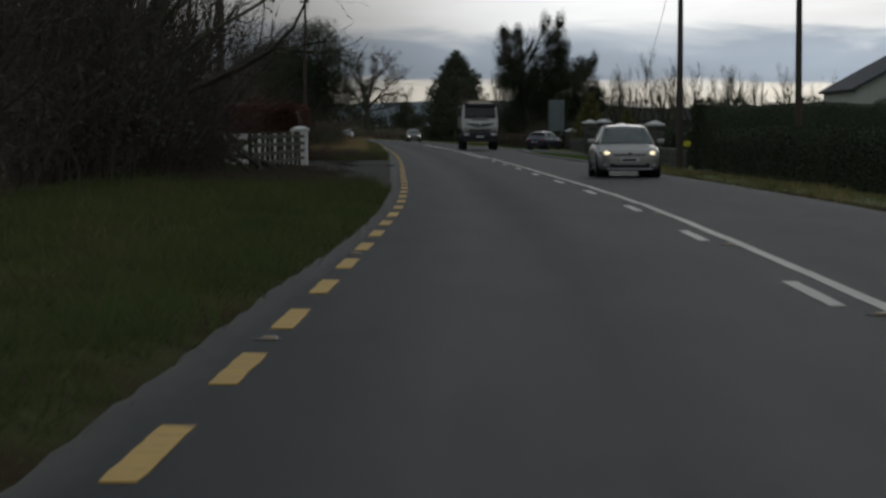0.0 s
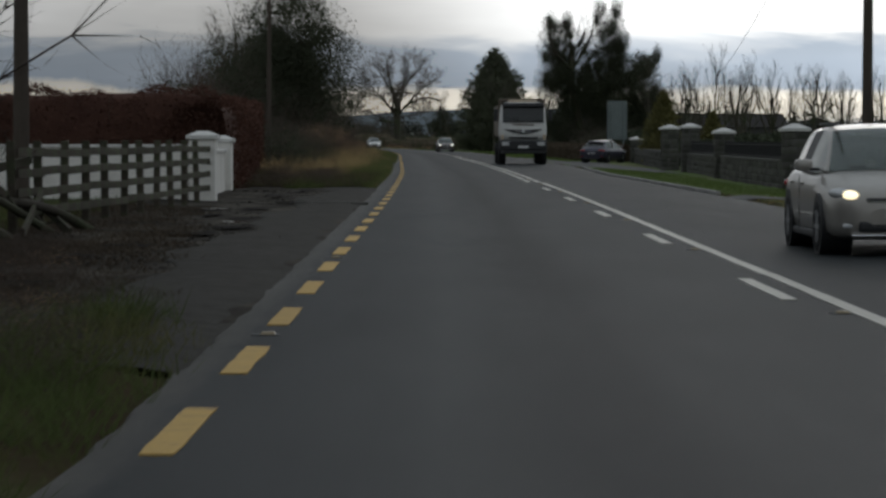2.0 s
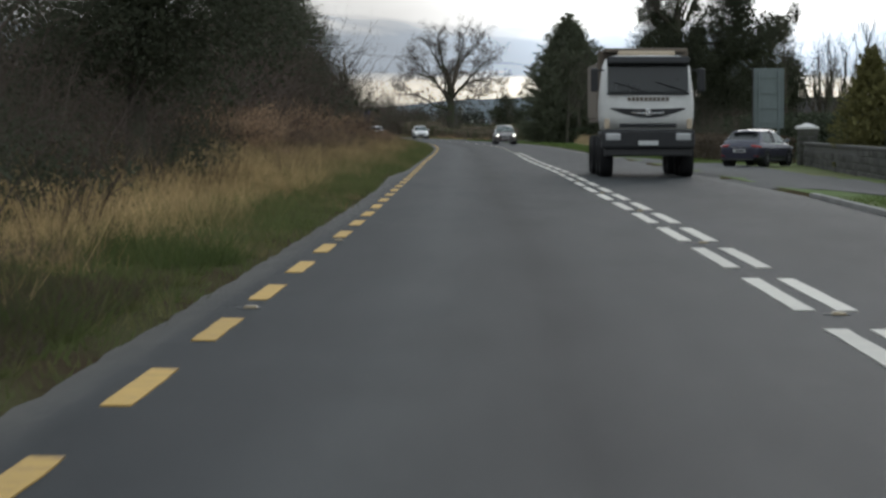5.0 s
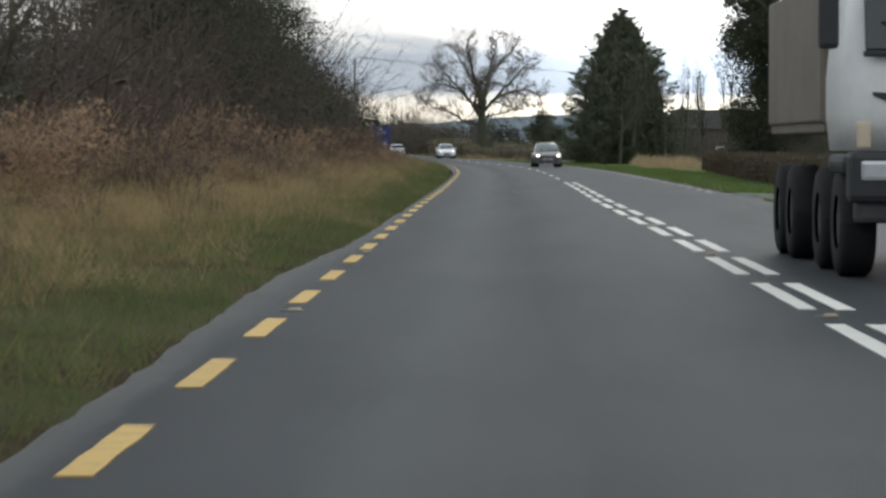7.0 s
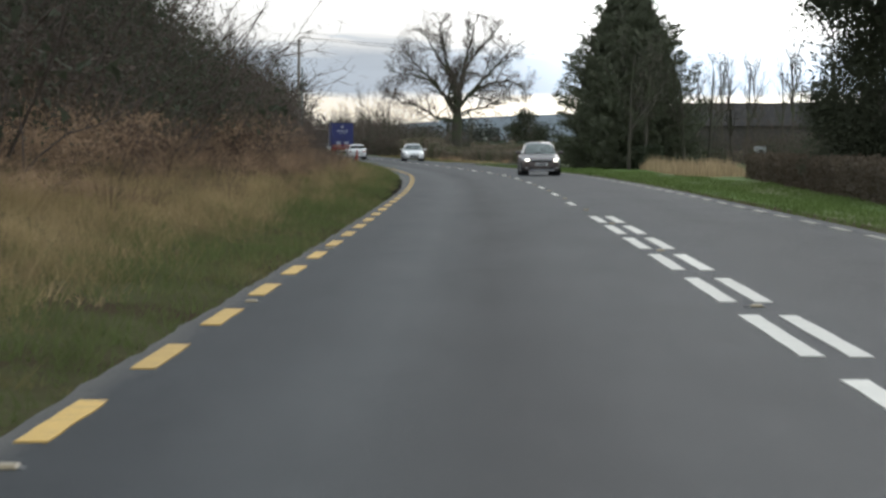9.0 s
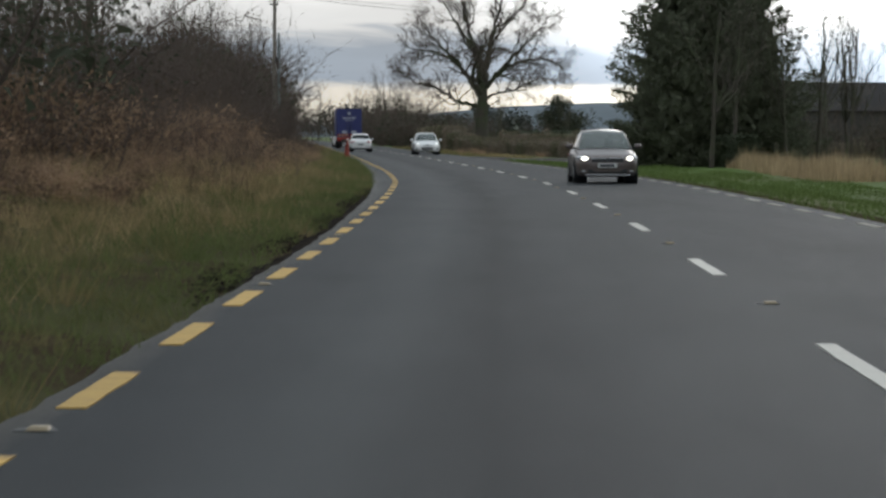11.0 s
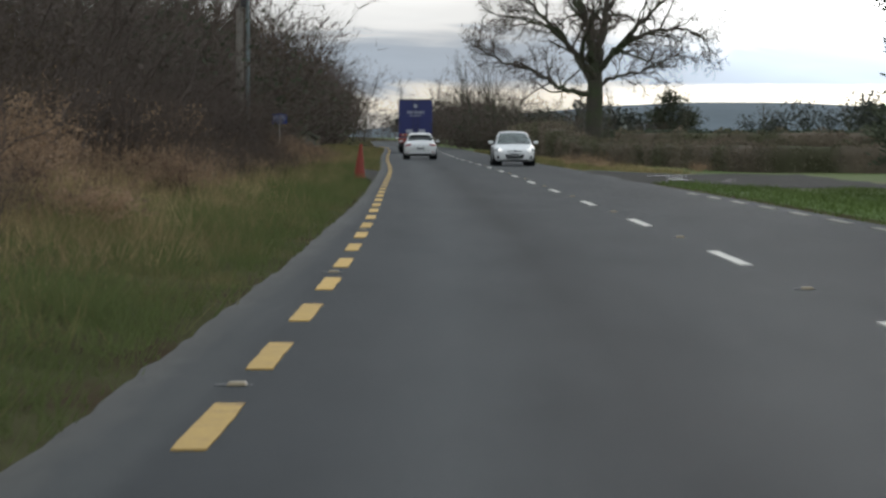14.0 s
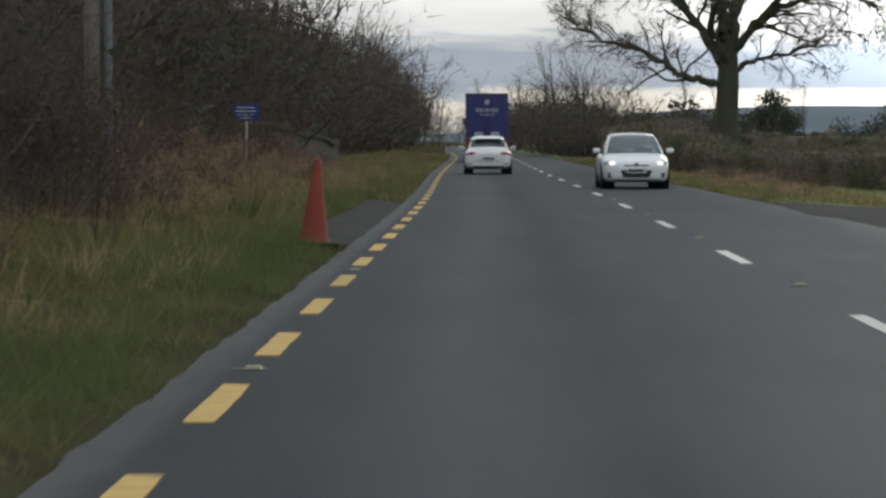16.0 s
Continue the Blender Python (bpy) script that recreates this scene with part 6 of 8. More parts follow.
# ---------------- walls, fences, signs, poles, houses ----------------
def gate_pillar(name, label, x, y, w, h, rz=0.0):
    """A rendered pillar with a shallow pyramid cap."""
    t = empty(name, spot(x, y, rz, 0.05), label, "pillar", "white gate pillars")
    part("shaft", boxed(0, 0, h / 2, w * 0.92, w * 0.92, h, 0.015), WALL_WHITE, t)
    bm = boxed(0, 0, h + 0.045, w * 1.12, w * 1.12, 0.09, 0.015)
    box(bm, 0, 0, h + 0.13, w * 1.06, w * 1.06, 0.09, 0.01, taper=0.35)
    part("cap", bm, CAP_WHITE, t)
    return t


gate_pillar("gate_pillar", "white rendered gate pillar with a shallow cap", -5.40, 105.8, 0.6, 1.36)
gate_pillar("gate_pillar", "white rendered gate pillar with a shallow cap", -6.02, 116.3, 0.6, 1.27)


def plain_wall(name, label, p, q, h, thick, material):
    p, q = Vector((*p, 0)), Vector((*q, 0))
    d = q - p
    a = math.degrees(math.atan2(d.y, d.x))
    t = empty(name, pose(p.x, p.y, float(ground_z(p.x - edge_x(p.y), p.y)) - 0.06, 0, 0, a), label, "wall")
    part("wall_body", boxed(d.length / 2, 0, h / 2, d.length, thick, h, 0.01), material, t)
    part("coping", boxed(d.length / 2, 0, h + 0.03, d.length, thick + 0.1, 0.07, 0.012), CAP_WHITE, t)
    return t


plain_wall("garden_wall", "long white rendered garden wall with a flat coping", (-5.75, 106.0), (-19.0, 107.0), 1.18, 0.22, WALL_WHITE)
plain_wall("garden_wall", "white rendered wing wall between the gate pillars", (-5.55, 106.2), (-5.98, 115.9), 1.06, 0.2, WALL_WHITE)

plain_wall("garden_wall", "low white painted wall under the cypress", (1.2, 417.5), (4.6, 419.5), 0.85, 0.2, WALL_WHITE)
orn = empty("garden_ornament", spot(0.1, 416.6, 20, 0.02), "small white painted stone ornament on the grass", "ornament")
part("plinth", boxed(0, 0, 0.1, 0.42, 0.42, 0.2, 0.03), CAP_WHITE, orn)
part("urn", rod((0, 0, 0.2), (0, 0, 0.75), 0.2, 0.09, 14), CAP_WHITE, orn)
# post and rail fence, its near end broken down
fence = empty("wooden_fence", spot(-5.75, 84.0, 0, 0.0), "weathered post and rail fence with a collapsed end", "fence")
f0, f1 = Vector((-5.8, 84.4, 0)), Vector((-5.3, 105.9, 0))
frng = random.Random(4)
fposts = []
for i in range(12):
    p = f0.lerp(f1, i / 11) - Vector((-5.75, 84.0, 0))
    fposts.append(p)
    part("post", boxed(0, 0, 0.62, 0.12, 0.09, 1.3, 0.012), FENCE_WOOD, fence).matrix_basis = pose(p.x, p.y, 0, frng.uniform(-2, 2), frng.uniform(-2, 2), frng.uniform(-5, 5))
for k, z in enumerate((0.28, 0.56, 0.84, 1.1)):
    for i in range(0, 11):
        a, b = fposts[i], fposts[i + 1]
        mid, d = (a + b) / 2, b - a
        part("rail", boxed(0, 0, 0, 0.035, d.length * 1.02, 0.12, 0.008), FENCE_WOOD, fence).matrix_basis = (
            Matrix.Translation((mid.x + 0.065, mid.y, z + frng.uniform(-0.015, 0.015))) @ pose(0, 0, 0, frng.uniform(-0.6, 0.6), 0, math.degrees(math.atan2(-d.x, d.y))))
# fallen rails and a leaning post at the broken end
for (ax, ay, az), (bx, by, bz) in [((0.05, 2.2, 0.55), (0.35, -1.2, 0.08)), ((-0.1, 2.2, 1.0), (-0.5, -2.6, 0.75)), ((0.1, 2.3, 0.3), (0.75, 0.2, 0.05)),
                                   ((-0.6, -1.5, 1.2), (0.2, 1.4, 0.1)), ((-0.9, -3.5, 0.9), (-0.2, -0.3, 1.0))]:
    a, b = Vector((ax, ay, az)), Vector((bx, by, bz))
    m = Matrix.Translation((a + b) / 2) @ (b - a).to_track_quat("Y", "Z").to_matrix().to_4x4()
    part("fallen_rail", boxed(0, 0, 0, 0.05, (b - a).length, 0.12, 0.01), FENCE_WOOD, fence).matrix_basis = m


def fallen_bough(pts, r0, r1):
    """A bare bough lying broken: one bent tapering limb with a few stubs."""
    line = bent([(x - pts[0][0], y - pts[0][1], z - pts[0][2]) for x, y, z in pts], 5)
    rr = np.linspace(r0, r1, len(line))
    rng = np.random.default_rng(int(abs(pts[0][1]) * 10))
    st = []
    for k in range(3, len(line) - 1, 3):
        d = unit(line[k + 1] - line[k] + rng.normal(0, 0.8, 3))
        st.append((*line[k], *(line[k] + d * rng.uniform(0.2, 0.6)), rr[k] * 0.5, rr[k] * 0.15))
    t = empty("fallen_bough", pose(pts[0][0], pts[0][1], float(ground_z(pts[0][0] - edge_x(pts[0][1]), pts[0][1])) + pts[0][2]), "dark broken bough fallen against the fence", "branch", "fallen boughs")
    ring = [(math.cos(k * math.pi / 4), math.sin(k * math.pi / 4)) for k in range(8)]
    way = unit(line[-1] - line[0])
    e1 = unit(np.cross(way, (0, 0, 1)))
    e2 = np.cross(e1, way)
    vs = [p + (e1 * c + e2 * q) * r * rng.uniform(0.85, 1.15) for p, r in zip(line, rr) for c, q in ring]
    gi2 = np.arange(len(vs)).reshape(len(line), 8)
    nxt = np.roll(gi2, -1, axis=1)
    fs = np.stack([gi2[:-1], nxt[:-1], nxt[1:], gi2[1:]], -1).reshape(-1, 4)
    ends = [[r[0], r[i], r[i + 1], r[i + 2]] for r in (gi2[0], gi2[-1]) for i in (1, 3, 5)]
    part("limb_wood", mesh_np("limb_wood", vs, np.concatenate([fs, ends]), BARK, True), BARK, t)
    for q in st:
        part("stub", mesh_np("stub", *tubes([q], 5), BARK), BARK, t)


fallen_bough([(-5.3, 84.6, 0.0), (-5.9, 83.6, 0.5), (-6.5, 82.6, 0.9), (-7.3, 81.4, 1.15), (-8.2, 80.2, 1.25)], 0.06, 0.03)
fallen_bough([(-5.6, 82.8, 0.0), (-6.0, 82.4, 0.35), (-6.6, 82.2, 0.8), (-6.9, 82.0, 1.3), (-7.0, 81.8, 1.7)], 0.085, 0.04)
fallen_bough([(-5.0, 86.2, 0.0), (-5.4, 85.2, 0.32), (-6.0, 84.0, 0.5), (-6.8, 82.6, 0.6), (-7.8, 81.2, 0.55)], 0.075, 0.04)
fallen_bough([(-6.3, 80.4, 0.0), (-6.7, 80.8, 0.6), (-6.9, 81.3, 1.1), (-7.6, 81.8, 1.4)], 0.06, 0.03)


def stone_mesh(seed, w, h, d):
    rng = random.Random(seed)
    bm = bmesh.new()
    bmesh.ops.create_cube(bm, size=1.0)
    for v in bm.verts:
        v.co = Vector((v.co.x * w + rng.uniform(-0.02, 0.02), v.co.y * d + rng.uniform(-0.012, 0.012), v.co.z * h + rng.uniform(-0.015, 0.015)))
    bmesh.ops.bevel(bm, geom=bm.edges[:], offset=0.015, segments=1, affect="EDGES")
    me = bpy.data.meshes.new("stone")
    bm.to_mesh(me)
    bm.free()
    me.materials.append(STONE)
    return me


STONES = [stone_mesh(i, w, h, 0.1) for i, (w, h) in enumerate([(0.46, 0.22), (0.34, 0.2), (0.56, 0.24), (0.4, 0.18), (0.28, 0.23)])]


def stone_pillar(x, y, w, h):
    """A square pillar of rough courses with a pale pyramid cap."""
    t = empty("stone_pillar", spot(x, y, 0, 0.06), "grey stone pillar with a pale pyramid cap", "pillar", "stone wall pillars")
    part("shaft", boxed(0, 0, h / 2, w * 0.9, w * 0.9, h, 0.01), MORTAR, t)
    rng = random.Random(int(y))
    rows = int(h / 0.235)
    for r in range(rows):
        z = (r + 0.5) * h / rows
        for side in range(4):
            a = side * 90
            split = rng.choice((0.5, 0.4, 0.6))
            for lo, hi in ((-0.5, -0.5 + split), (-0.5 + split, 0.5)):
                o = new("stone", STONES[rng.randrange(5)])
                o.parent = t
                wid = (hi - lo) * w
                o.matrix_basis = pose(0, 0, z, 0, 0, a) @ Matrix.Translation(((lo + hi) / 2 * w, -w * 0.44, 0)) @ Matrix.Diagonal((wid / 0.47, 1, h / rows / 0.235, 1))
    bm = boxed(0, 0, h + 0.05, w * 1.22, w * 1.22, 0.1, 0.015)
    box(bm, 0, 0, h + 0.17, w * 1.16, w * 1.16, 0.15, 0.01, taper=0.18)
    part("cap", bm, CAP_WHITE, t, "pale concrete cap")
    return t


for x, y, w, h in [(10.8, 235.5, 0.77, 1.58), (9.9, 188.1, 0.86, 2.14), (10.4, 180.9, 0.86, 2.14), (10.2, 159.8, 0.76, 1.88), (10.1, 133.2, 0.76, 1.88)]:
    stone_pillar(x, y, w, h)


def stone_wall(p, q, h, rail=0.0):
    """A low wall of coursed stones; rail: height of black railings on its coping."""
    p, q = Vector((*p, 0)), Vector((*q, 0))
    d = q - p
    L = d.length
    a = math.degrees(math.atan2(d.y, d.x))
    t = empty("stone_wall", pose(p.x, p.y, float(ground_z(p.x - edge_x(p.y), p.y)) - 0.08, 0, 0, a),
              "low grey stone wall with black railings" if rail else "low grey stone boundary wall", "wall")
    part("wall_body", boxed(L / 2, 0, h / 2, L, 0.3, h, 0.01), MORTAR, t)
    part("coping", boxed(L / 2, 0, h + 0.04, L, 0.44, 0.09, 0.015), MORTAR, t)
    rng = random.Random(int(p.y))
    rows = max(2, int(h / 0.23))
    count = 0
    for r in range(rows):
        xx = rng.uniform(0, 0.2)
        while xx < L - 0.2:
            w = rng.uniform(0.35, 0.72)
            o = new("stone", STONES[rng.randrange(5)])
            o.parent = t
            o.matrix_basis = Matrix.Translation((xx + w / 2, 0.14, (r + 0.5) * h / rows)) @ Matrix.Diagonal((w / 0.46, 1, h / rows / 0.235, 1))
            xx += w + 0.015
            count += 1
            if count > 290:
                break
    if rail:
        zb = h + 0.09
        n = int(L / 0.16)
        sg = [(0.1 + i * (L - 0.2) / n, 0, zb, 0.1 + i * (L - 0.2) / n, 0, zb + rail, 0.011, 0.008) for i in range(n + 1)]
        part("railing", mesh_np("railing", *tubes(sg, 4), RAIL_BLACK), RAIL_BLACK, t, "black iron railing")["kind"] = "stuff"
        for z in (zb + 0.06, zb + rail - 0.1):
            part("rail_bar", boxed(L / 2, 0, z, L, 0.03, 0.03), RAIL_BLACK, t)
    return t


stone_wall((10.1, 133.7), (10.2, 159.3), 0.93, 0.55)
stone_wall((10.2, 160.3), (10.4, 180.4), 0.93, 0.55)
stone_wall((9.95, 188.6), (10.8, 235.0), 0.99)
stone_wall((10.05, 117.0), (10.1, 132.7), 0.8)


POLE_PALE = mat("weathered_pale_pole", (0.24, 0.215, 0.185), 0.85, vary=((1.5, 0.2), (14, 0.25)), bump=0.4, bump_scale=20, stretch=(6, 6, 0.6))


def utility_pole(x, y, h, r=0.15, arm=True, twin=False, label="tall weathered wooden utility pole"):
    t = empty("utility_pole", spot(x, y, 0, 0.3), label, "pole", "utility poles")
    part("shaft", rod((0, 0, 0), (0.03, 0, h + 0.3), r, r * 0.68, 12), POLE_PALE if twin else POLE_WOOD, t)
    if arm:
        part("insulator_bracket", boxed(0, 0, h - 0.1, 0.5, 0.08, 0.09, 0.01), STEEL, t)
        for sx in (-0.2, 0.2):
            part("insulator", rod((sx, 0, h - 0.05), (sx, 0, h + 0.12), 0.04, 0.03, 8), CAP_WHITE, t)
    if twin:
        part("cable_duct", rod((0.27, 0, 0), (0.27, 0, h * 0.8), 0.07, 0.06, 8), SIGN_BACK, t, "pale cable duct beside the shaft")
        part("transformer_box", boxed(0.16, -0.12, h * 0.62, 0.18, 0.16, 0.35, 0.02), STEEL, t)
    return t


utility_pole(-7.7, 96.5, 8.2, 0.155)
utility_pole(-7.4, 149.6, 8.4, 0.1)
utility_pole(9.6, 113.4, 9.0, 0.14)
utility_pole(12.7, 100.0, 9.0, 0.14)
utility_pole(30.6, 442.0, 8.0, 0.13)
utility_pole(-22.0, 415.8, 8.6, 0.14, True, True, "wooden utility pole with a pale cable duct")


def cable(p, q, sag, label):
    p, q = Vector(p), Vector(q)
    pts = [p.lerp(q, i / 20) - Vector((0, 0, sag * 4 * (i / 20) * (1 - i / 20))) for i in range(21)]
    side = (q - p).cross(Vector((0, 0, 1))).normalized() * 0.014
    up = Vector((0, 0, 0.014))
    vs = [tuple(c + o) for c in pts for o in (side, up, -side, -up)]
    fs = [(4 * i + k, 4 * i + (k + 1) % 4, 4 * i + 4 + (k + 1) % 4, 4 * i + 4 + k) for i in range(20) for k in range(4)]
    return tagged(new("overhead_wire", mesh_np("overhead_wire", vs, fs, WIRE)), label, "wire", "overhead wires")


zt = 8.55
cable((-22.0, 415.8, zt + 0.8), (-4.0, 430, 8.6), 0.35, "thin black overhead wire across the road")
cable((-22.0, 415.8, zt + 0.8), (30.6, 442.0, 7.8), 0.6, "thin black overhead wire across the road")
cable((9.6, 113.4, 9.0), (12.7, 100.0, 9.0), 0.1, "thin black overhead wire between the poles")
cable((9.6, 113.4, 9.0), (30.6, 442.0, 7.9), 1.6, "thin black overhead wire over the gardens")

# direction sign seen from behind
sign = empty("direction_sign", spot(10.0, 246.0, 4, 0.1), "back of a tall galvanised direction sign on two posts", "road sign")
part("panel", boxed(0, 0, 3.05, 1.42, 0.03, 2.75, 0.008), SIGN_BACK, sign)
for sx in (-0.45, 0.45):
    part("post", rod((sx, -0.06, 0), (sx, -0.06, 4.3), 0.055, 0.055, 10), SIGN_BACK, sign)
for z in (1.95, 2.6, 3.3, 4.0):
    part("stiffener", boxed(0, -0.035, z, 1.36, 0.04, 0.07, 0.005), SIGN_BACK, sign)
part("panel_edge", boxed(-0.72, -0.02, 3.05, 0.05, 0.07, 2.78, 0.008), STEEL, sign)

# blue information board
board = empty("information_board", spot(-24.7, 442.6, 6, 0.05), "small blue information board on a thin post", "sign")
part("panel", boxed(0, 0, 1.52, 0.63, 0.025, 0.42, 0.008), SIGN_BLUE, board)
part("post", rod((0.0, 0.04, -0.2), (0.0, 0.04, 1.6), 0.028, 0.028, 8), CAP_WHITE, board)
for z, w in ((1.64, 0.48), (1.55, 0.52), (1.46, 0.46), (1.38, 0.3)):
    part("text_bar", boxed(-0.02, -0.017, z, w, 0.01, 0.035), SIGN_WHITE if z > 1.5 else LORRY_PALE, board)

# tall traffic cone leaning slightly
cone = empty("traffic_cone", pose(-17.1, 407.2, 0.02, 2, 3, 10), "tall faded red traffic cone on a black base", "cone")
bm = rod((0, 0, 0.05), (0, 0, 1.05), 0.175, 0.035, 20)
part("cone_body", bm, CONE_ORANGE, cone)
part("cone_collar", rod((0, 0, 0.04), (0, 0, 0.09), 0.205, 0.19, 20), CONE_ORANGE, cone)
part("base", boxed(0.05, 0, 0.025, 0.5, 0.42, 0.05, 0.015), RUBBER, cone)

# yellow marker by the drive, white box on a post, litter
mk = empty("marker_post", spot(10.4, 119.0, 0, 0.03), "short dark post with a bright yellow head", "post")
part("shaft", rod((0, 0, 0), (0, 0, 0.95), 0.06, 0.06, 10), DARK_PLASTIC, mk)
part("head", boxed(0, 0, 1.05, 0.3, 0.16, 0.24, 0.04), YELLOW_PLASTIC, mk)
wb = empty("box_on_post", spot(8.8, 370.5, 0, 0.05), "white box mounted on a low wooden post", "box")
part("post", rod((0, 0, 0), (0, 0, 1.15), 0.06, 0.06, 8), FENCE_WOOD, wb)
part("box_body", boxed(0, 0, 1.32, 0.62, 0.3, 0.42, 0.02), SIGN_WHITE, wb)
part("box_front", boxed(0, -0.16, 1.26, 0.26, 0.02, 0.2, 0.01), DARK_PLASTIC, wb)
for k, x in enumerate(np.linspace(4.5, 13.5, 7)):
    fp = empty("fence_post", spot(float(x), 384.5 - 0.9 * k, 0, 0.1), "weathered stub fence post by the dry stems", "post", "field fence posts")
    part("shaft", boxed(0, 0, 0.65, 0.12, 0.12, 1.3, 0.02), FENCE_WOOD, fp)
litter = empty("litter", stand(-2.17, 383.4, 80, 0.0), "crumpled orange plastic litter in the grass", "litter")
part("wrapper", boxed(0, 0, 0.1, 0.14, 0.11, 0.08, 0.025), LITTER, litter)
# old mossy wall behind the blue board, its top falling away along the bank
def ramped_wall(x0, y0, x1, y1, z0, z1, thick, n=26):
    t = empty("old_wall", pose(x0, y0, 0), "old mossy stone wall sloping down into the bank", "wall")
    rng = np.random.default_rng(12)
    d = unit((x1 - x0, y1 - y0, 0))
    side = np.array([d[1], -d[0], 0])
    total = math.hypot(x1 - x0, y1 - y0)
    tops = [(i / (n - 1) * total, z0 + (z1 - z0) * (i / (n - 1)) ** 1.3 + rng.uniform(-0.06, 0.06)) for i in range(n)]
    prof = [(-0.5, None), (-0.46, -0.16), (0.46, -0.16), (0.5, None)]
    vs = [d * q + side * o * thick * rng.uniform(0.9, 1.1) + np.array([0, 0, 0.2 if h is None else top + h]) for q, top in tops for o, h in prof]
    g = np.arange(n * 4).reshape(n, 4)
    f = np.stack([g[:-1, :-1], g[:-1, 1:], g[1:, 1:], g[1:, :-1]], -1).reshape(-1, 4)
    part("wall_body", mesh_np("wall_body", vs, np.concatenate([f, [g[0], g[-1]]]), BARK), BARK, t)
    for (qa, ta), (qb, tb) in zip(tops, tops[1:]):
        bm = boxed(0, 0, 0, thick * 1.25, (qb - qa) * 0.97, 0.16, 0.03)
        c = d * (qa + qb) / 2 + np.array([0, 0, (ta + tb) / 2 - 0.08])
        bmesh.ops.transform(bm, matrix=Matrix.Translation(c) @ Matrix.Rotation(math.atan2(-d[0], d[1]), 4, "Z") @ Matrix.Rotation(math.atan2(tb - ta, qb - qa), 4, "X"), verts=bm.verts)
        part("coping_stone", bm, BARK, t)
    return t


ramped_wall(-28.4, 449, -26.9, 470, 2.4, 1.25, 0.45)


def house(name, label, x, y, rz, w, d, eaves, ridge, wall_mat, roof_mat, windows, category="house"):
    """A gabled building: walls with a gable at each end, an overhanging roof of two slopes, a chimney and windows."""
    t = empty(name, spot(x, y, rz, 0.1), label, category)
    bm = bmesh.new()
    pts = [(-w / 2, 0), (-w / 2, eaves), (0, ridge), (w / 2, eaves), (w / 2, 0)]
    a = [bm.verts.new((px, -d / 2, pz)) for px, pz in pts]
    b = [bm.verts.new((px, d / 2, pz)) for px, pz in pts]
    bm.faces.new(a)
    bm.faces.new(b[::-1])
    for i in range(5):
        j = (i + 1) % 5
        bm.faces.new((a[j], a[i], b[i], b[j]))
    bmesh.ops.recalc_face_normals(bm, faces=bm.faces[:])
    part("wall", bm, wall_mat, t)
    ang = math.degrees(math.atan2(ridge - eaves, w / 2))
    sl = math.hypot(w / 2, ridge - eaves) + 0.35
    for sx in (-1, 1):
        r = part("roof", boxed(0, 0, 0, sl, d + 0.5, 0.14, 0.01), roof_mat, t)
        r.matrix_basis = Matrix.Translation((sx * (w / 4 + 0.1), 0, (eaves + ridge) / 2 + 0.04)) @ pose(0, 0, 0, 0, sx * ang, 0)
    if category == "house":
        part("chimney", boxed(0, d * 0.3, ridge + 0.35, 0.7, 0.6, 1.1, 0.03), wall_mat, t)
    for wx, wz, ww, wh in windows:
        fr_ = part("window", boxed(wx, -d / 2 - 0.02, wz, ww + 0.14, 0.06, wh + 0.14, 0.01), CAP_WHITE, t)
        part("pane", boxed(wx, -d / 2 - 0.055, wz, ww, 0.03, wh), WINDOW_DARK, fr_)
    return t


house("house", "white rendered bungalow with a grey slate roof", 25.4, 146, 0, 9.4, 12.0, 3.75, 6.3, HOUSE_WHITE, SLATE, [(-2, 1.9, 1.2, 1.1), (2, 1.9, 1.2, 1.1)])
house("house", "small white farmhouse far across the fields", -20.7, 800, 10, 3.4, 6.0, 3.2, 4.9, HOUSE_WHITE, SLATE, [(-0.9, 1.7, 0.7, 1.0), (0.9, 1.7, 0.7, 1.0)])
house("barn", "long low barn with a dull grey sheet roof", 26.0, 455, 90, 9.0, 36.0, 3.2, 5.1, BARN_WALL, BARN_ROOF, [(-3, 1.6, 1.6, 1.2)], "barn")
house("barn", "far pale farm shed with a flat grey roof", 42.0, 760, 80, 9.0, 30.0, 3.0, 4.2, HOUSE_WHITE, BARN_ROOF, [(-3, 1.6, 1.6, 1.2)], "barn")


# whitewashed stones on the verge by the cypress
def marker_stone(x, y, h, w, seed):
    rng = random.Random(seed)
    bm = bmesh.new()
    bmesh.ops.create_icosphere(bm, subdivisions=2, radius=1.0)
    for v in bm.verts:
        q = 1 + rng.uniform(-0.08, 0.08)
        v.co = Vector((v.co.x * w * q * (1 - 0.25 * v.co.z), v.co.y * w * q * (1 - 0.25 * v.co.z), (v.co.z + 0.9) * h * 0.53))
    me = bpy.data.meshes.new("marker_stone")
    bm.to_mesh(me)
    bm.free()
    me.materials.append(CAP_WHITE)
    ob = new("marker_stone", me)
    ob.matrix_world = spot(x, y, seed * 50, 0.03)
    tagged(ob, "small whitewashed stone standing in the grass verge", "stone", "verge stones")


marker_stone(-1.0, 397.0, 0.34, 0.13, 1)
marker_stone(-0.55, 395.5, 0.52, 0.2, 2)


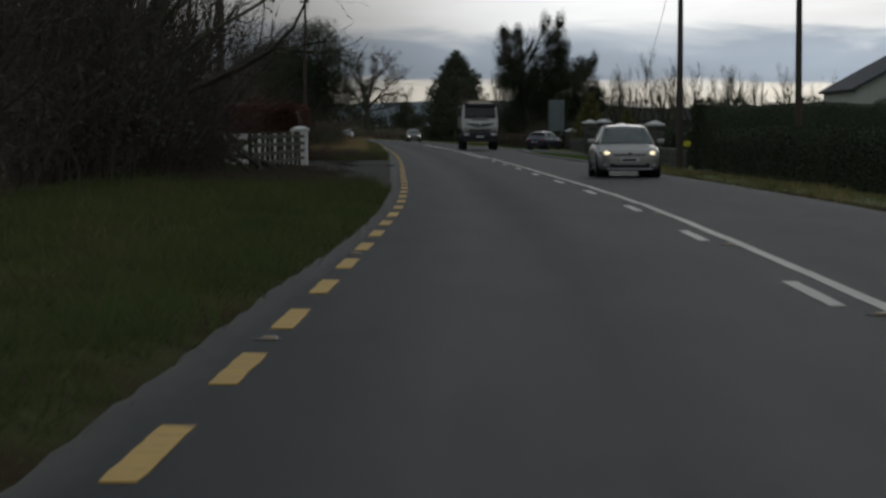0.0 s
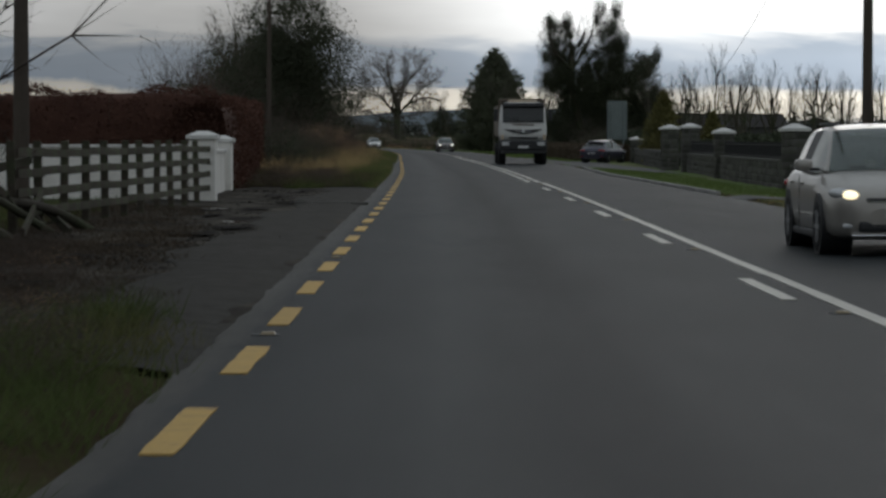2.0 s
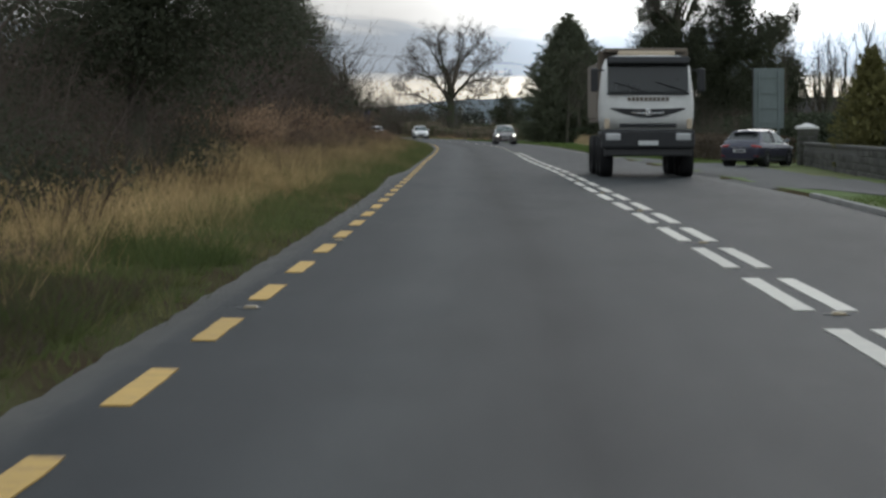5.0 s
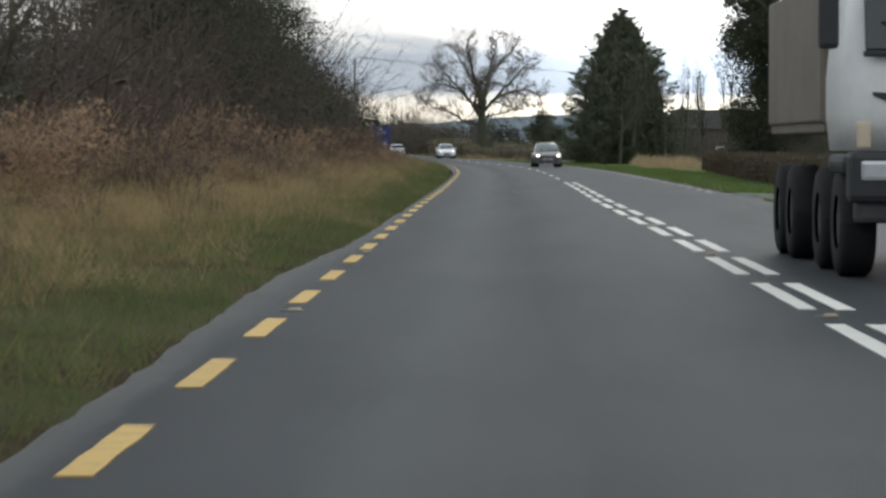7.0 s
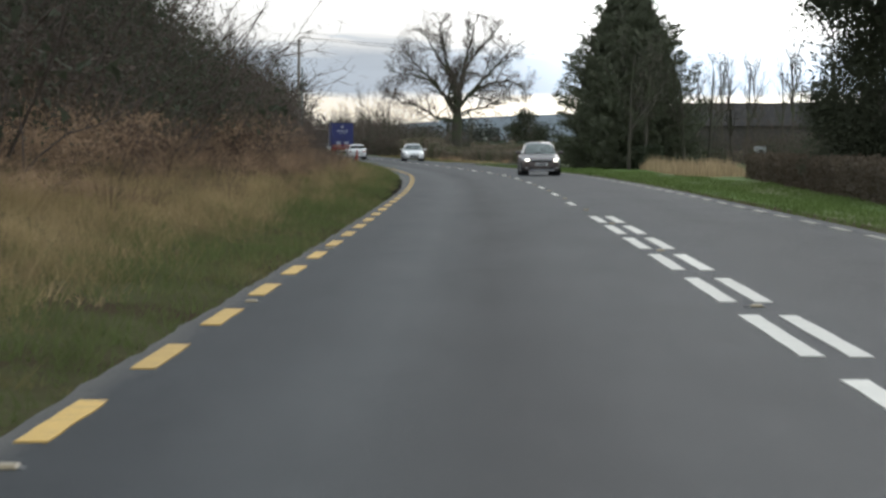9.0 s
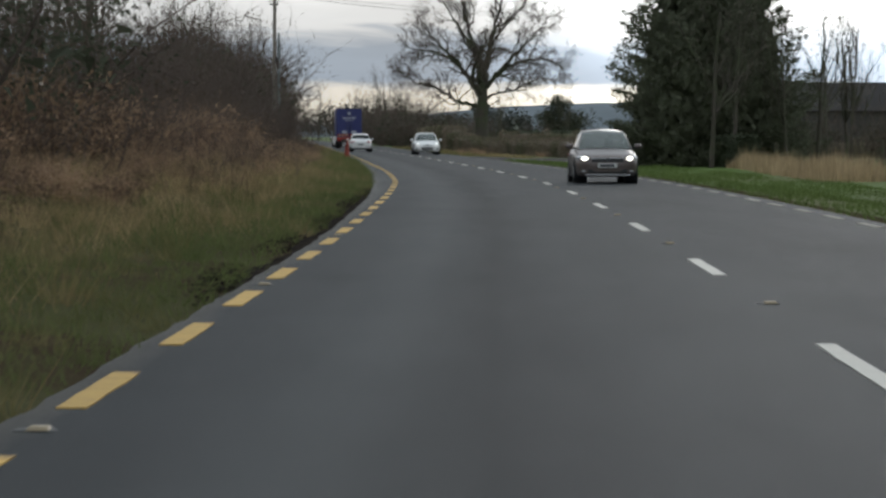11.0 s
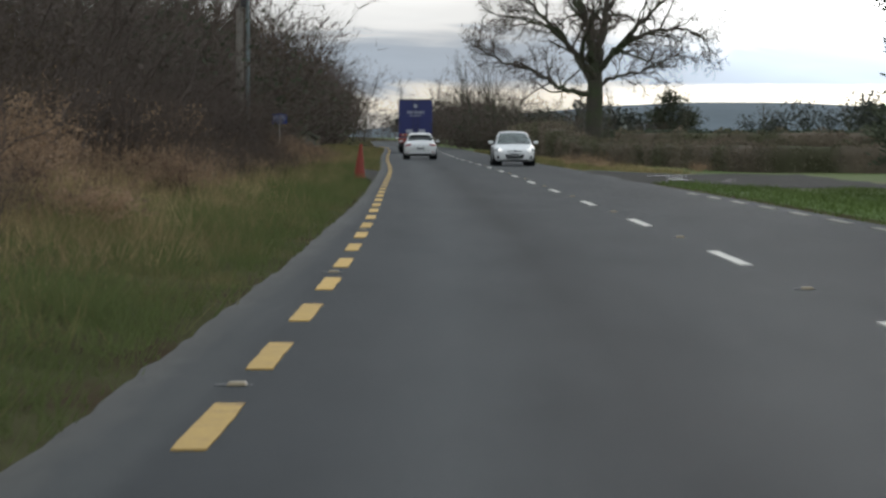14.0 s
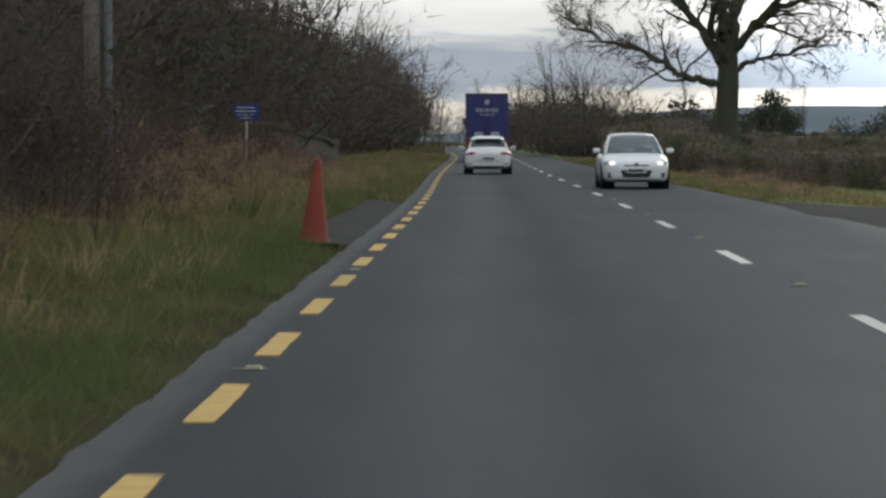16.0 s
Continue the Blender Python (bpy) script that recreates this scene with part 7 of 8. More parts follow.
# loose clods of mud and small stones trodden over the gateway apron
def clods(name, label, category, seed, n, y_range, u_range, size, material):
    rng = np.random.default_rng(seed)
    y, u = rng.uniform(*y_range, n * 3), rng.uniform(*u_range, n * 3)
    heap = 0.5 + 0.5 * np.sin(u * 1.9 + y * 0.31 + seed) * np.sin(y * 0.43 - u * 1.1)
    ok = rng.random(n * 3) < heap ** 1.6
    y, u = y[ok][:n], u[ok][:n]
    k = len(y)
    base = np.array([(1, 0, 0), (0, 1, 0), (-1, 0, 0), (0, -1, 0), (0, 0, 0.22), (0, 0, -0.3)])
    tri = np.array([(0, 1, 4), (1, 2, 4), (2, 3, 4), (3, 0, 4), (1, 0, 5), (2, 1, 5), (3, 2, 5), (0, 3, 5)])
    s = size * rng.uniform(0.4, 1.3, (k, 1, 1))
    v = base[None] * s * rng.uniform(0.6, 1.5, (k, 6, 1))
    a = rng.uniform(0, 6.28, k)
    vx = v[:, :, 0] * np.cos(a)[:, None] - v[:, :, 1] * np.sin(a)[:, None]
    vy = v[:, :, 0] * np.sin(a)[:, None] + v[:, :, 1] * np.cos(a)[:, None]
    z = ground_z(u, y) + 0.021
    vs = np.stack([vx + (edge_x(y) + u)[:, None], vy + y[:, None], v[:, :, 2] + z[:, None]], -1).reshape(-1, 3)
    fs = (tri[None] + (np.arange(k) * 6)[:, None, None]).reshape(-1, 3)
    tagged(new(name, mesh_np(name, vs, fs, material)), label, category, kind="stuff")


clods("mud_clods", "loose clods of dark mud over the gateway apron", "mud", 3, 4000, (68, 120), (-5.0, -1.0), 0.042, MUD)
clods("mud_clods", "loose clods of dark mud along the asphalt edge", "mud", 8, 2600, (279, 326), (-0.78, -0.27), 0.034, EDGE_MUD)
clods("loose_stones", "small grey stones scattered over the muddy apron", "stones", 5, 900, (68, 120), (-5.0, -0.8), 0.02, STONE)


# ---------------- vehicles ----------------
def grid_part(name, rings, material, parent, label="", close=False, caps=False):
    """A skin through rings of points, all of the same count."""
    n, k = len(rings), len(rings[0])
    v = np.array(rings, float).reshape(-1, 3)
    g = np.arange(n * k).reshape(n, k)
    if close:
        g = np.concatenate([g, g[:, :1]], 1)
    f = np.stack([g[:-1, :-1], g[:-1, 1:], g[1:, 1:], g[1:, :-1]], -1).reshape(-1, 4)
    me = mesh_np(name, v, f, material, True)
    bm = bmesh.new()
    bm.from_mesh(me)
    if caps:
        bm.verts.ensure_lookup_table()
        bm.faces.new([bm.verts[i] for i in range(k)])
        bm.faces.new([bm.verts[(n - 1) * k + i] for i in range(k)])
    bmesh.ops.recalc_face_normals(bm, faces=bm.faces[:])
    bm.to_mesh(me)
    bm.free()
    return part(name, me, material, parent, label)


def road_wheel(parent, x, y, r, w, side):
    """Tyre with a rounded tread, alloy rim with spokes and hub."""
    prof = [(-w / 2, r * 0.66), (-w / 2, r * 0.9), (-w / 2 + 0.03, r * 0.98), (0, r), (w / 2 - 0.03, r * 0.98), (w / 2, r * 0.9), (w / 2, r * 0.66)]
    rings = [[(x + px, y + pr * math.cos(a), r + pr * math.sin(a)) for px, pr in prof] for a in np.linspace(0, 2 * math.pi, 25)]
    t = grid_part("wheel", rings, RUBBER, parent, "black tyre")
    bm = bmesh.new()
    cyl(bm, (x + side * (w / 2 - 0.03), y, r), (x + side * (w / 2 - 0.06), y, r), r * 0.67, n=24)
    part("wheel_dish", bm, DARK_PLASTIC, t)
    bm = bmesh.new()
    for k in range(6):
        a = k * math.pi / 3
        box(bm, x + side * (w / 2 - 0.015), y + r * 0.33 * math.cos(a), r + r * 0.33 * math.sin(a), 0.025, r * 0.62, r * 0.15, rx=math.degrees(a))
    cyl(bm, (x + side * (w / 2 - 0.035), y, r), (x + side * (w / 2), y, r), r * 0.16, n=12)
    part("rim", bm, RIM, t)


def curve(rows, n):
    """Rows of numbers drawn through by smooth curves, n steps to each gap."""
    a = np.array(rows, float)
    m = np.gradient(a, axis=0)
    out = []
    for k in range(len(a) - 1):
        for q in np.linspace(0, 1, n, endpoint=False):
            h00, h10, h01, h11 = 2 * q**3 - 3 * q**2 + 1, q**3 - 2 * q**2 + q, -2 * q**3 + 3 * q**2, q**3 - q**2
            out.append(h00 * a[k] + h10 * m[k] + h01 * a[k + 1] + h11 * m[k + 1])
    return np.array(out + [a[-1]])


def skin(name, pts, cells, material, parent, label="", thick=0.012):
    """Some cells of a grid of points as one shell with an inner face."""
    bm = bmesh.new()
    for inner in (0, 1):
        vs = {}
        for i, j in cells:
            f = []
            for a, b in ((i, j), (i, j + 1), (i + 1, j + 1), (i + 1, j)):
                if (a, b) not in vs:
                    x, y, z = pts[a][b]
                    vs[a, b] = bm.verts.new((x * (1 - inner * thick), y, z - inner * thick * 0.7))
                f.append(vs[a, b])
            bm.faces.new(f[::-1] if inner else f).smooth = True
    return part(name, bm, material, parent, label)


def car(name, label, m, L, W, H, paint, style, front_lit=None, rear_lit=None, estate=False, rails=False):
    """A car built nose towards +y: smooth lofted body, glasshouse, wheels, lamps, grille, bumpers, mirrors and plates."""
    t = empty(name, m, label, "car")
    hw, r = W / 2, 0.315
    nose, tail = L / 2, -L / 2
    belt = H * 0.64
    # distance along, half width, underside, top
    st = [(nose, 0.46, 0.32, 0.53), (nose - 0.04, 0.68, 0.25, 0.655), (nose - 0.15, 0.85, 0.20, 0.735), (nose - 0.36, 0.945, 0.18, 0.80), (nose - 0.7, 0.985, 0.18, 0.875),
          (nose - 1.15, 1.0, 0.18, belt + 0.0), (0.2, 1.0, 0.18, belt - 0.01), (tail + 1.2, 1.0, 0.18, belt + 0.01), (tail + 0.6, 0.985, 0.19, belt + 0.02), (tail + 0.25, 0.955, 0.21, belt + 0.0),
          (tail + 0.08, 0.90, 0.26, belt - 0.06), (tail + 0.02, 0.80, 0.31, belt - 0.14), (tail, 0.60, 0.36, belt - 0.22)]
    rings = []
    for y, w, z0, zt in curve(st, 4):
        b, hgt = hw * w, zt - z0
        half = [(0, z0), (0.62, z0), (0.88, z0 + 0.03 * hgt), (0.965, z0 + 0.14 * hgt), (0.99, z0 + 0.32 * hgt), (1.0, z0 + 0.55 * hgt), (0.99, z0 + 0.72 * hgt),
                (0.955, z0 + 0.87 * hgt), (0.875, z0 + 0.965 * hgt), (0.70, zt + 0.008), (0.4, zt + 0.022), (0, zt + 0.028)]
        ring = [(b * x, y, z) for x, z in half] + [(-b * x, y, z) for x, z in half[-2:0:-1]]
        rings.append(ring)
    grid_part("body", rings, paint, t, close=True, caps=True)
    # glasshouse: one curved skin, split into panes, pillars and roof
    back = 0.12 if estate else 0.42
    prof = [(nose - 0.98, belt + 0.005), (nose - 1.25, belt + 0.175), (nose - 1.55, belt + 0.345), (nose - 1.85, H - 0.055), (nose - 2.25, H - 0.01), ((nose + tail) / 2 - 0.3, H),
            (tail + back + 0.62, H - 0.035), (tail + back + 0.34, H - 0.085), (tail + back + 0.18, belt + 0.30), (tail + 0.16 + back * 0.5, belt + 0.14), (tail + 0.07 + back * 0.2, belt + 0.005)]
    cv = curve(prof, 3)
    wb, wr = hw * 0.905, hw * 0.67
    pts = []
    for y, zt in cv:
        q = min(1.0, max(0.0, (zt - belt) / (H - belt)))
        wx = wb + (wr - wb) * q
        zs = max(belt - 0.01, zt - 0.055 * q)
        taper = 1.0 - 0.09 * max(0.0, (tail + 1.5 - y) / 1.5) - 0.04 * max(0.0, (y - (nose - 1.7)) / 0.8)
        half = [((wb + (wx - wb) * k) * (1 + 0.012 * math.sin(math.pi * k)), belt - 0.01 + (zs - belt + 0.01) * k) for k in (0, 0.33, 0.7, 1.0)]
        half += [(wx * 0.945, zt - 0.018 * q), (wx * 0.66, zt + 0.008), (wx * 0.33, zt + 0.02)]
        bow = 0.13 if y > 0 else -0.07
        edge_f = 1.0 - q * 0.6
        full = [(x * taper, y - bow * edge_f * (x / wb) ** 2, z) for x, z in half] + [(0, y, zt + 0.024)] + [(-x * taper, y - bow * edge_f * (x / wb) ** 2, z) for x, z in half[::-1]]
        pts.append(full)
    nI = len(pts) - 1
    i_ws, i_rw = 9, 21
    i_b = 15 if estate else 14
    top_cols = range(4, 10)
    skin("windscreen", pts, [(i, j) for i in range(0, i_ws) for j in top_cols], GLASS, t)
    skin("rear_window", pts, [(i, j) for i in range(i_rw + 1, nI - 2) for j in range(4, 10)], TINTED, t)
    shell = []
    for i in range(nI):
        for j in range(14):
            corner = j in (3, 10)
            top = 4 <= j <= 9
            side = not corner and not top
            glass_top = top and (i < i_ws or (i_rw + 1 <= i < nI - 2))
            glass_side = side and (2 <= i < i_rw) and i != i_b and i != i_b + 1
            if not glass_top and not glass_side:
                if side and i in (i_b, i_b + 1):
                    continue
                shell.append((i, j))
    skin("roof", pts, shell, paint, t, thick=0.02)
    for cols, s in ((range(0, 3), 1), (range(11, 14), -1)):
        skin("side_window", pts, [(i, j) for i in range(2, i_b) for j in cols], GLASS, t)
        skin("side_window", pts, [(i, j) for i in range(i_b + 2, i_rw) for j in cols], GLASS, t)
        skin("door_pillar", pts, [(i, j) for i in (i_b, i_b + 1) for j in cols], DARK_PLASTIC, t)
        ym = pts[i_b][0][1]
        part("mirror", boxed(s * (hw + 0.085), nose - 1.42, belt + 0.07, 0.21, 0.12, 0.135, 0.05), paint, t)
        part("mirror_stalk", boxed(s * (hw - 0.04), nose - 1.40, belt + 0.02, 0.12, 0.06, 0.04, 0.012), DARK_PLASTIC, t)
        part("mirror_glass", boxed(s * (hw + 0.085), nose - 1.482, belt + 0.07, 0.16, 0.008, 0.095), CHROME, t)
        part("sill", boxed(s * hw * 0.93, 0, 0.215, 0.1, L * 0.5, 0.09, 0.03), DARK_PLASTIC, t)
        for yy in (ym + 0.1, ym - 0.85):
            part("door_handle", boxed(s * hw * 0.985, yy, belt - 0.15, 0.03, 0.17, 0.028, 0.01), paint, t)
        part("door_seam", boxed(s * hw * 0.998, ym - 0.05, 0.55, 0.008, 0.008, 0.62), DARK_PLASTIC, t)
        for yy in (nose - 0.86, tail + 0.82):
            part("wheel_arch", rod((s * (hw * 0.60), yy, r + 0.02), (s * (hw * 1.004), yy, r + 0.02), r + 0.045, n=28), DARK_PLASTIC, t)
            road_wheel(t, s * (hw - 0.09), yy, r, 0.2, s)
        if rails:
            part("roof_rail", boxed(s * wr * 0.90, (nose + tail) / 2 - 0.25, H + 0.02, 0.03, L * 0.42, 0.035, 0.012), DARK_PLASTIC, t)
    part("spoiler", boxed(0, tail + back + 0.24, H - 0.088, wr * 1.66, 0.2, 0.03, 0.012), paint, t)
    # cabin
    part("dashboard", boxed(0, nose - 1.55, belt - 0.06, W * 0.74, 0.45, 0.14, 0.05), CABIN, t)
    for sx in (-0.36, 0.36):
        for yy in (-0.15, -1.0):
            part("seat", boxed(sx, yy, belt + 0.02, 0.46, 0.14, 0.6, 0.06, rx=-10), CABIN, t)
            part("headrest", boxed(sx, yy - 0.07, belt + 0.37, 0.24, 0.1, 0.15, 0.04), CABIN, t)
    part("cabin_floor", boxed(0, -0.3, belt - 0.16, W * 0.78, L * 0.6, 0.05), CABIN, t)
    # front
    g_w = {"hatch": 0.52, "chrome": 0.5, "wide": 0.36, "plain": 0.5}[style] * W
    g_h = {"hatch": 0.055, "wide": 0.035}.get(style, 0.105)
    part("grille", boxed(0, nose - 0.055, 0.625, g_w, 0.1, g_h, 0.02), DARK_PLASTIC, t)
    if style == "chrome":
        part("grille_surround", boxed(0, nose - 0.045, 0.685, g_w * 1.04, 0.09, 0.018, 0.008), CHROME, t)
    elif style == "hatch":
        part("grille_trim", boxed(0, nose - 0.005, 0.612, g_w, 0.02, 0.010), CHROME, t)
    part("badge", rod((0, nose - 0.02, 0.655), (0, nose + 0.012, 0.65), 0.05, n=16), CHROME, t)
    if style == "wide":
        bm = boxed(0, nose - 0.03, 0.405, W * 0.42, 0.1, 0.19, 0.025)
        for v in bm.verts:
            v.co.x *= 1.0 + 1.2 * (v.co.z - 0.405)
        part("air_intake", bm, DARK_PLASTIC, t)
        part("intake_bar", boxed(0, nose + 0.022, 0.42, W * 0.36, 0.012, 0.014), CHROME, t)
    else:
        part("air_intake", boxed(0, nose - 0.06, 0.335, W * 0.62, 0.12, 0.13, 0.04), DARK_PLASTIC, t)
    part("bumper_lip", boxed(0, nose - 0.10, 0.235, W * 0.7, 0.16, 0.03, 0.012), CHROME if style != "wide" else DARK_PLASTIC, t)
    for s in (-1, 1):
        bm = bmesh.new()
        bmesh.ops.create_uvsphere(bm, u_segments=16, v_segments=10, radius=1.0, matrix=pose(s * hw * 0.72, nose - 0.23, 0.675, 0, -s * 9, -s * 30) @ Matrix.Diagonal((0.235, 0.12, 0.075, 1)))
        for f in bm.faces:
            f.smooth = True
        hl = part("headlight", bm, LAMP_CLEAR, t)
        if front_lit:
            bm = bmesh.new()
            bmesh.ops.create_uvsphere(bm, u_segments=14, v_segments=8, radius=1.0, matrix=pose(s * hw * 0.70, nose - 0.12, 0.672, 0, -s * 8, -s * 28) @ Matrix.Diagonal((0.10, 0.06, 0.062, 1)))
            part("lamp", bm, front_lit, hl, "lit headlamp bulb")
        if style == "wide":
            bm = boxed(s * hw * 0.70, nose - 0.12, 0.37, 0.24, 0.1, 0.14, 0.03)
            part("side_intake", bm, DARK_PLASTIC, t)
        part("fog_lamp", boxed(s * hw * 0.72, nose - 0.10, 0.34, 0.15, 0.08, 0.055, 0.02, rz=-s * 16), LAMP_CLEAR, t)
        bm = bmesh.new()
        bmesh.ops.create_uvsphere(bm, u_segments=16, v_segments=10, radius=1.0, matrix=pose(s * hw * 0.74, tail + 0.115, belt - 0.15, 0, s * 8, s * 24) @ Matrix.Diagonal((0.235, 0.11, 0.075, 1)))
        for f in bm.faces:
            f.smooth = True
        part("tail_light", bm, rear_lit or TAIL_RED, t)
        part("reflector", boxed(s * hw * 0.76, tail + 0.045, 0.40, 0.2, 0.06, 0.035, 0.01, rz=s * 12), TAIL_RED, t)
    part("rear_valance", boxed(0, tail + 0.07, 0.27, W * 0.66, 0.2, 0.10, 0.03), DARK_PLASTIC, t)
    part("tailgate_seam", boxed(0, tail + 0.0, 0.50, W * 0.62, 0.03, 0.01), DARK_PLASTIC, t)
    part("tailgate_trim", boxed(0, tail + 0.012, belt - 0.19, W * 0.40, 0.03, 0.016, 0.004), CHROME, t)
    for y, s in ((nose + 0.02, 1), (tail - 0.012, -1)):
        zp = 0.49 if s > 0 else 0.60
        pl = part("number_plate", boxed(0, y, zp, 0.52, 0.015, 0.115, 0.004), PLATE, t)
        part("plate_bar", boxed(0.02, y + s * 0.01, zp, 0.40, 0.006, 0.065), INK, pl)
    part("wiper", rod((-0.05, nose - 1.0, belt + 0.03), (0.5, nose - 1.08, belt + 0.055), 0.012, 0.008, 6), DARK_PLASTIC, t)
    part("aerial", rod((0, tail + back + 0.6, H - 0.03), (0, tail + back + 0.42, H + 0.10), 0.012, 0.005, 6), DARK_PLASTIC, t)
    if front_lit:
        part("tax_disc", boxed(-hw * 0.45, nose - 1.42, belt + 0.18, 0.2, 0.01, 0.09, rx=-55), SIGN_WHITE, t, "pale paper discs inside the windscreen")
    return t


def lane_pose(y, u, turned, z=0.0):
    a = math.degrees(math.atan2(float(edge_x(y + 1) - edge_x(y - 1)), 2.0))
    return pose(gx(u, y), y, z, 0, 0, -a + (180 if turned else 0))


car("car", "beige silver hatchback estate with lit headlights and roof rails", lane_pose(80, 6.25, True), 4.3, 1.8, 1.46, CAR_SILVER, "hatch", LAMP_ON, rails=True, estate=True)
car("car", "brown-grey hatchback with lit headlights and a chrome-edged grille", lane_pose(335, 5.75, True), 4.0, 1.73, 1.47, CAR_BROWN, "chrome", LAMP_COOL)
car("car", "white hatchback with bright lit headlights", lane_pose(450.0, 5.4, True), 4.35, 1.82, 1.48, CAR_WHITE, "wide", LAMP_DIM)
car("car", "white estate car with red tail lights behind the blue lorry", lane_pose(482.0, 1.75, False), 4.6, 1.84, 1.45, CAR_WHITE, "plain", None, TAIL_RED)
car("car", "dark blue hatchback parked in the gateway", pose(8.4, 231.0, float(ground_z(13.2, 231.0)) + 0.04, 0, 0, -24), 4.3, 1.8, 1.45, CAR_BLUE, "plain", None, TAIL_RED)
car("car", "white car far ahead of the lorry", lane_pose(575.0, 1.7, False), 4.4, 1.82, 1.6, CAR_WHITE, "plain", None, TAIL_RED, estate=True)


def truck_wheel(parent, x, y, r, w):
    prof = [(-w / 2, r * 0.5), (-w / 2, r * 0.92), (-w / 2 + 0.04, r), (w / 2 - 0.04, r), (w / 2, r * 0.92), (w / 2, r * 0.5)]
    rings = [[(x + px, y + pr * math.cos(a), r + pr * math.sin(a)) for px, pr in prof] for a in np.linspace(0, 2 * math.pi, 21)]
    wl_ = grid_part("wheel", rings, RUBBER, parent, "large black tyre")
    part("hub", rod((x - w * 0.4, y, r), (x + w * 0.4, y, r), r * 0.52, n=18), STEEL, wl_)


# curtain-sided lorry seen from behind
lorry = empty("lorry", lane_pose(538.0, 1.95, False), "dark blue box lorry with red and yellow rear markings", "lorry")
LW, LH = 2.55, 4.1
part("box_body", boxed(0, 6.5, 2.62, LW, 13.2, 2.92, 0.04), LORRY_BLUE, lorry)
part("rear_frame", boxed(0, -0.12, 4.02, LW, 0.1, 0.1, 0.02), STEEL, lorry)
for sx in (-1, 1):
    part("rear_post", boxed(sx * (LW / 2 - 0.05), -0.12, 2.6, 0.1, 0.1, 2.8, 0.02), LORRY_BLUE, lorry)
    dr = part("rear_door", boxed(sx * 0.6, -0.13, 2.68, 1.14, 0.06, 2.62, 0.015), LORRY_BLUE, lorry)
    part("lock_rod", rod((sx * 0.18, -0.19, 1.42), (sx * 0.18, -0.19, 3.95), 0.018, 0.018, 8), STEEL, dr)
    part("hinge", boxed(sx * 1.14, -0.19, 2.2, 0.08, 0.05, 0.1), STEEL, dr)
    part("hazard_board", boxed(sx * 0.62, -0.2, 1.36, 1.15, 0.03, 0.2, 0.005), LORRY_RED, lorry)
    for k in range(3):
        part("hazard_stripe", boxed(sx * (0.28 + k * 0.34), -0.222, 1.36, 0.13, 0.01, 0.19), HAZARD_PALE, lorry)
    part("door_placard", boxed(sx * 0.48, -0.18, 1.66, 0.5, 0.02, 0.26, 0.005), LORRY_PALE, lorry)
    part("tail_light", boxed(sx * 0.98, -0.2, 0.82, 0.48, 0.08, 0.16, 0.03), TAIL_RED, lorry)
    part("mud_flap", boxed(sx * 0.95, 0.3, 0.52, 0.56, 0.03, 0.5), RUBBER, lorry)
    for yy in (1.6, 2.9, 4.2):
        truck_wheel(lorry, sx * 1.02, yy, 0.5, 0.42)
    part("side_mirror", boxed(sx * 1.42, 14.9, 2.5, 0.14, 0.2, 0.5, 0.04), DARK_PLASTIC, lorry)
part("underrun_bar", boxed(0, -0.12, 0.6, 2.3, 0.12, 0.14, 0.02), STEEL, lorry)
part("bumper_beam", boxed(0, -0.1, 1.02, LW, 0.16, 0.22, 0.02), LORRY_RED, lorry, "red rear cross beam")
part("chassis", boxed(0, 6.5, 0.95, 1.2, 13.0, 0.3, 0.03), STEEL, lorry)
part("emblem", rod((0, -0.175, 3.55), (0, -0.195, 3.55), 0.15, n=20), LORRY_PALE, lorry, "pale round emblem")
for z, w, h in ((3.08, 1.34, 0.2), (2.82, 0.9, 0.09)):
    for k in range(9):
        part("letter_bar", boxed(-w / 2 + (k + 0.5) * w / 9, -0.175, z, w / 9 * 0.68, 0.02, h, 0.004), LORRY_PALE, lorry)
part("number_plate", boxed(0, -0.22, 0.82, 0.52, 0.02, 0.12), HAZARD_PALE, lorry)
part("cab", boxed(0, 14.7, 2.1, 2.5, 2.3, 2.9, 0.15), TRUCK_WHITE, lorry)
for sx in (-1, 1):
    truck_wheel(lorry, sx * 1.05, 14.6, 0.5, 0.34)

# oncoming tipper truck
tip = empty("tipper_truck", lane_pose(191.0, 6.15, True), "white-cabbed tipper truck with a dark bumper", "truck")
rings = []
for z, w, yf in ((1.25, 1.18, 0.0), (1.6, 1.225, 0.05), (2.0, 1.225, 0.04), (2.25, 1.2, 0.0), (2.9, 1.13, -0.16), (3.12, 1.05, -0.26), (3.2, 0.9, -0.4)):
    rings.append([(-w, -1.75, z), (-w, -0.3 + yf, z), (-w * 0.93, yf - 0.06, z), (-w * 0.6, yf + 0.02, z), (0, yf + 0.05, z), (w * 0.6, yf + 0.02, z), (w * 0.93, yf - 0.06, z), (w, -0.3 + yf, z), (w, -1.75, z)])
grid_part("cab", rings, TRUCK_WHITE, tip, close=True, caps=True)
part("windscreen", boxed(0, 0.0, 2.58, 2.12, 0.05, 0.74, 0.02, rx=12), TINTED, tip)
part("sun_visor", boxed(0, 0.0, 3.04, 2.16, 0.34, 0.2, 0.05, rx=14), DARK_PLASTIC, tip)
for sx in (-0.55, 0.55):
    part("wiper", rod((sx - 0.4, 0.13, 2.27), (sx + 0.35, 0.08, 2.5), 0.018, 0.01, 6), DARK_PLASTIC, tip)
part("scuttle_panel", boxed(0, 0.085, 2.19, 2.16, 0.05, 0.06, 0.02), DARK_PLASTIC, tip)
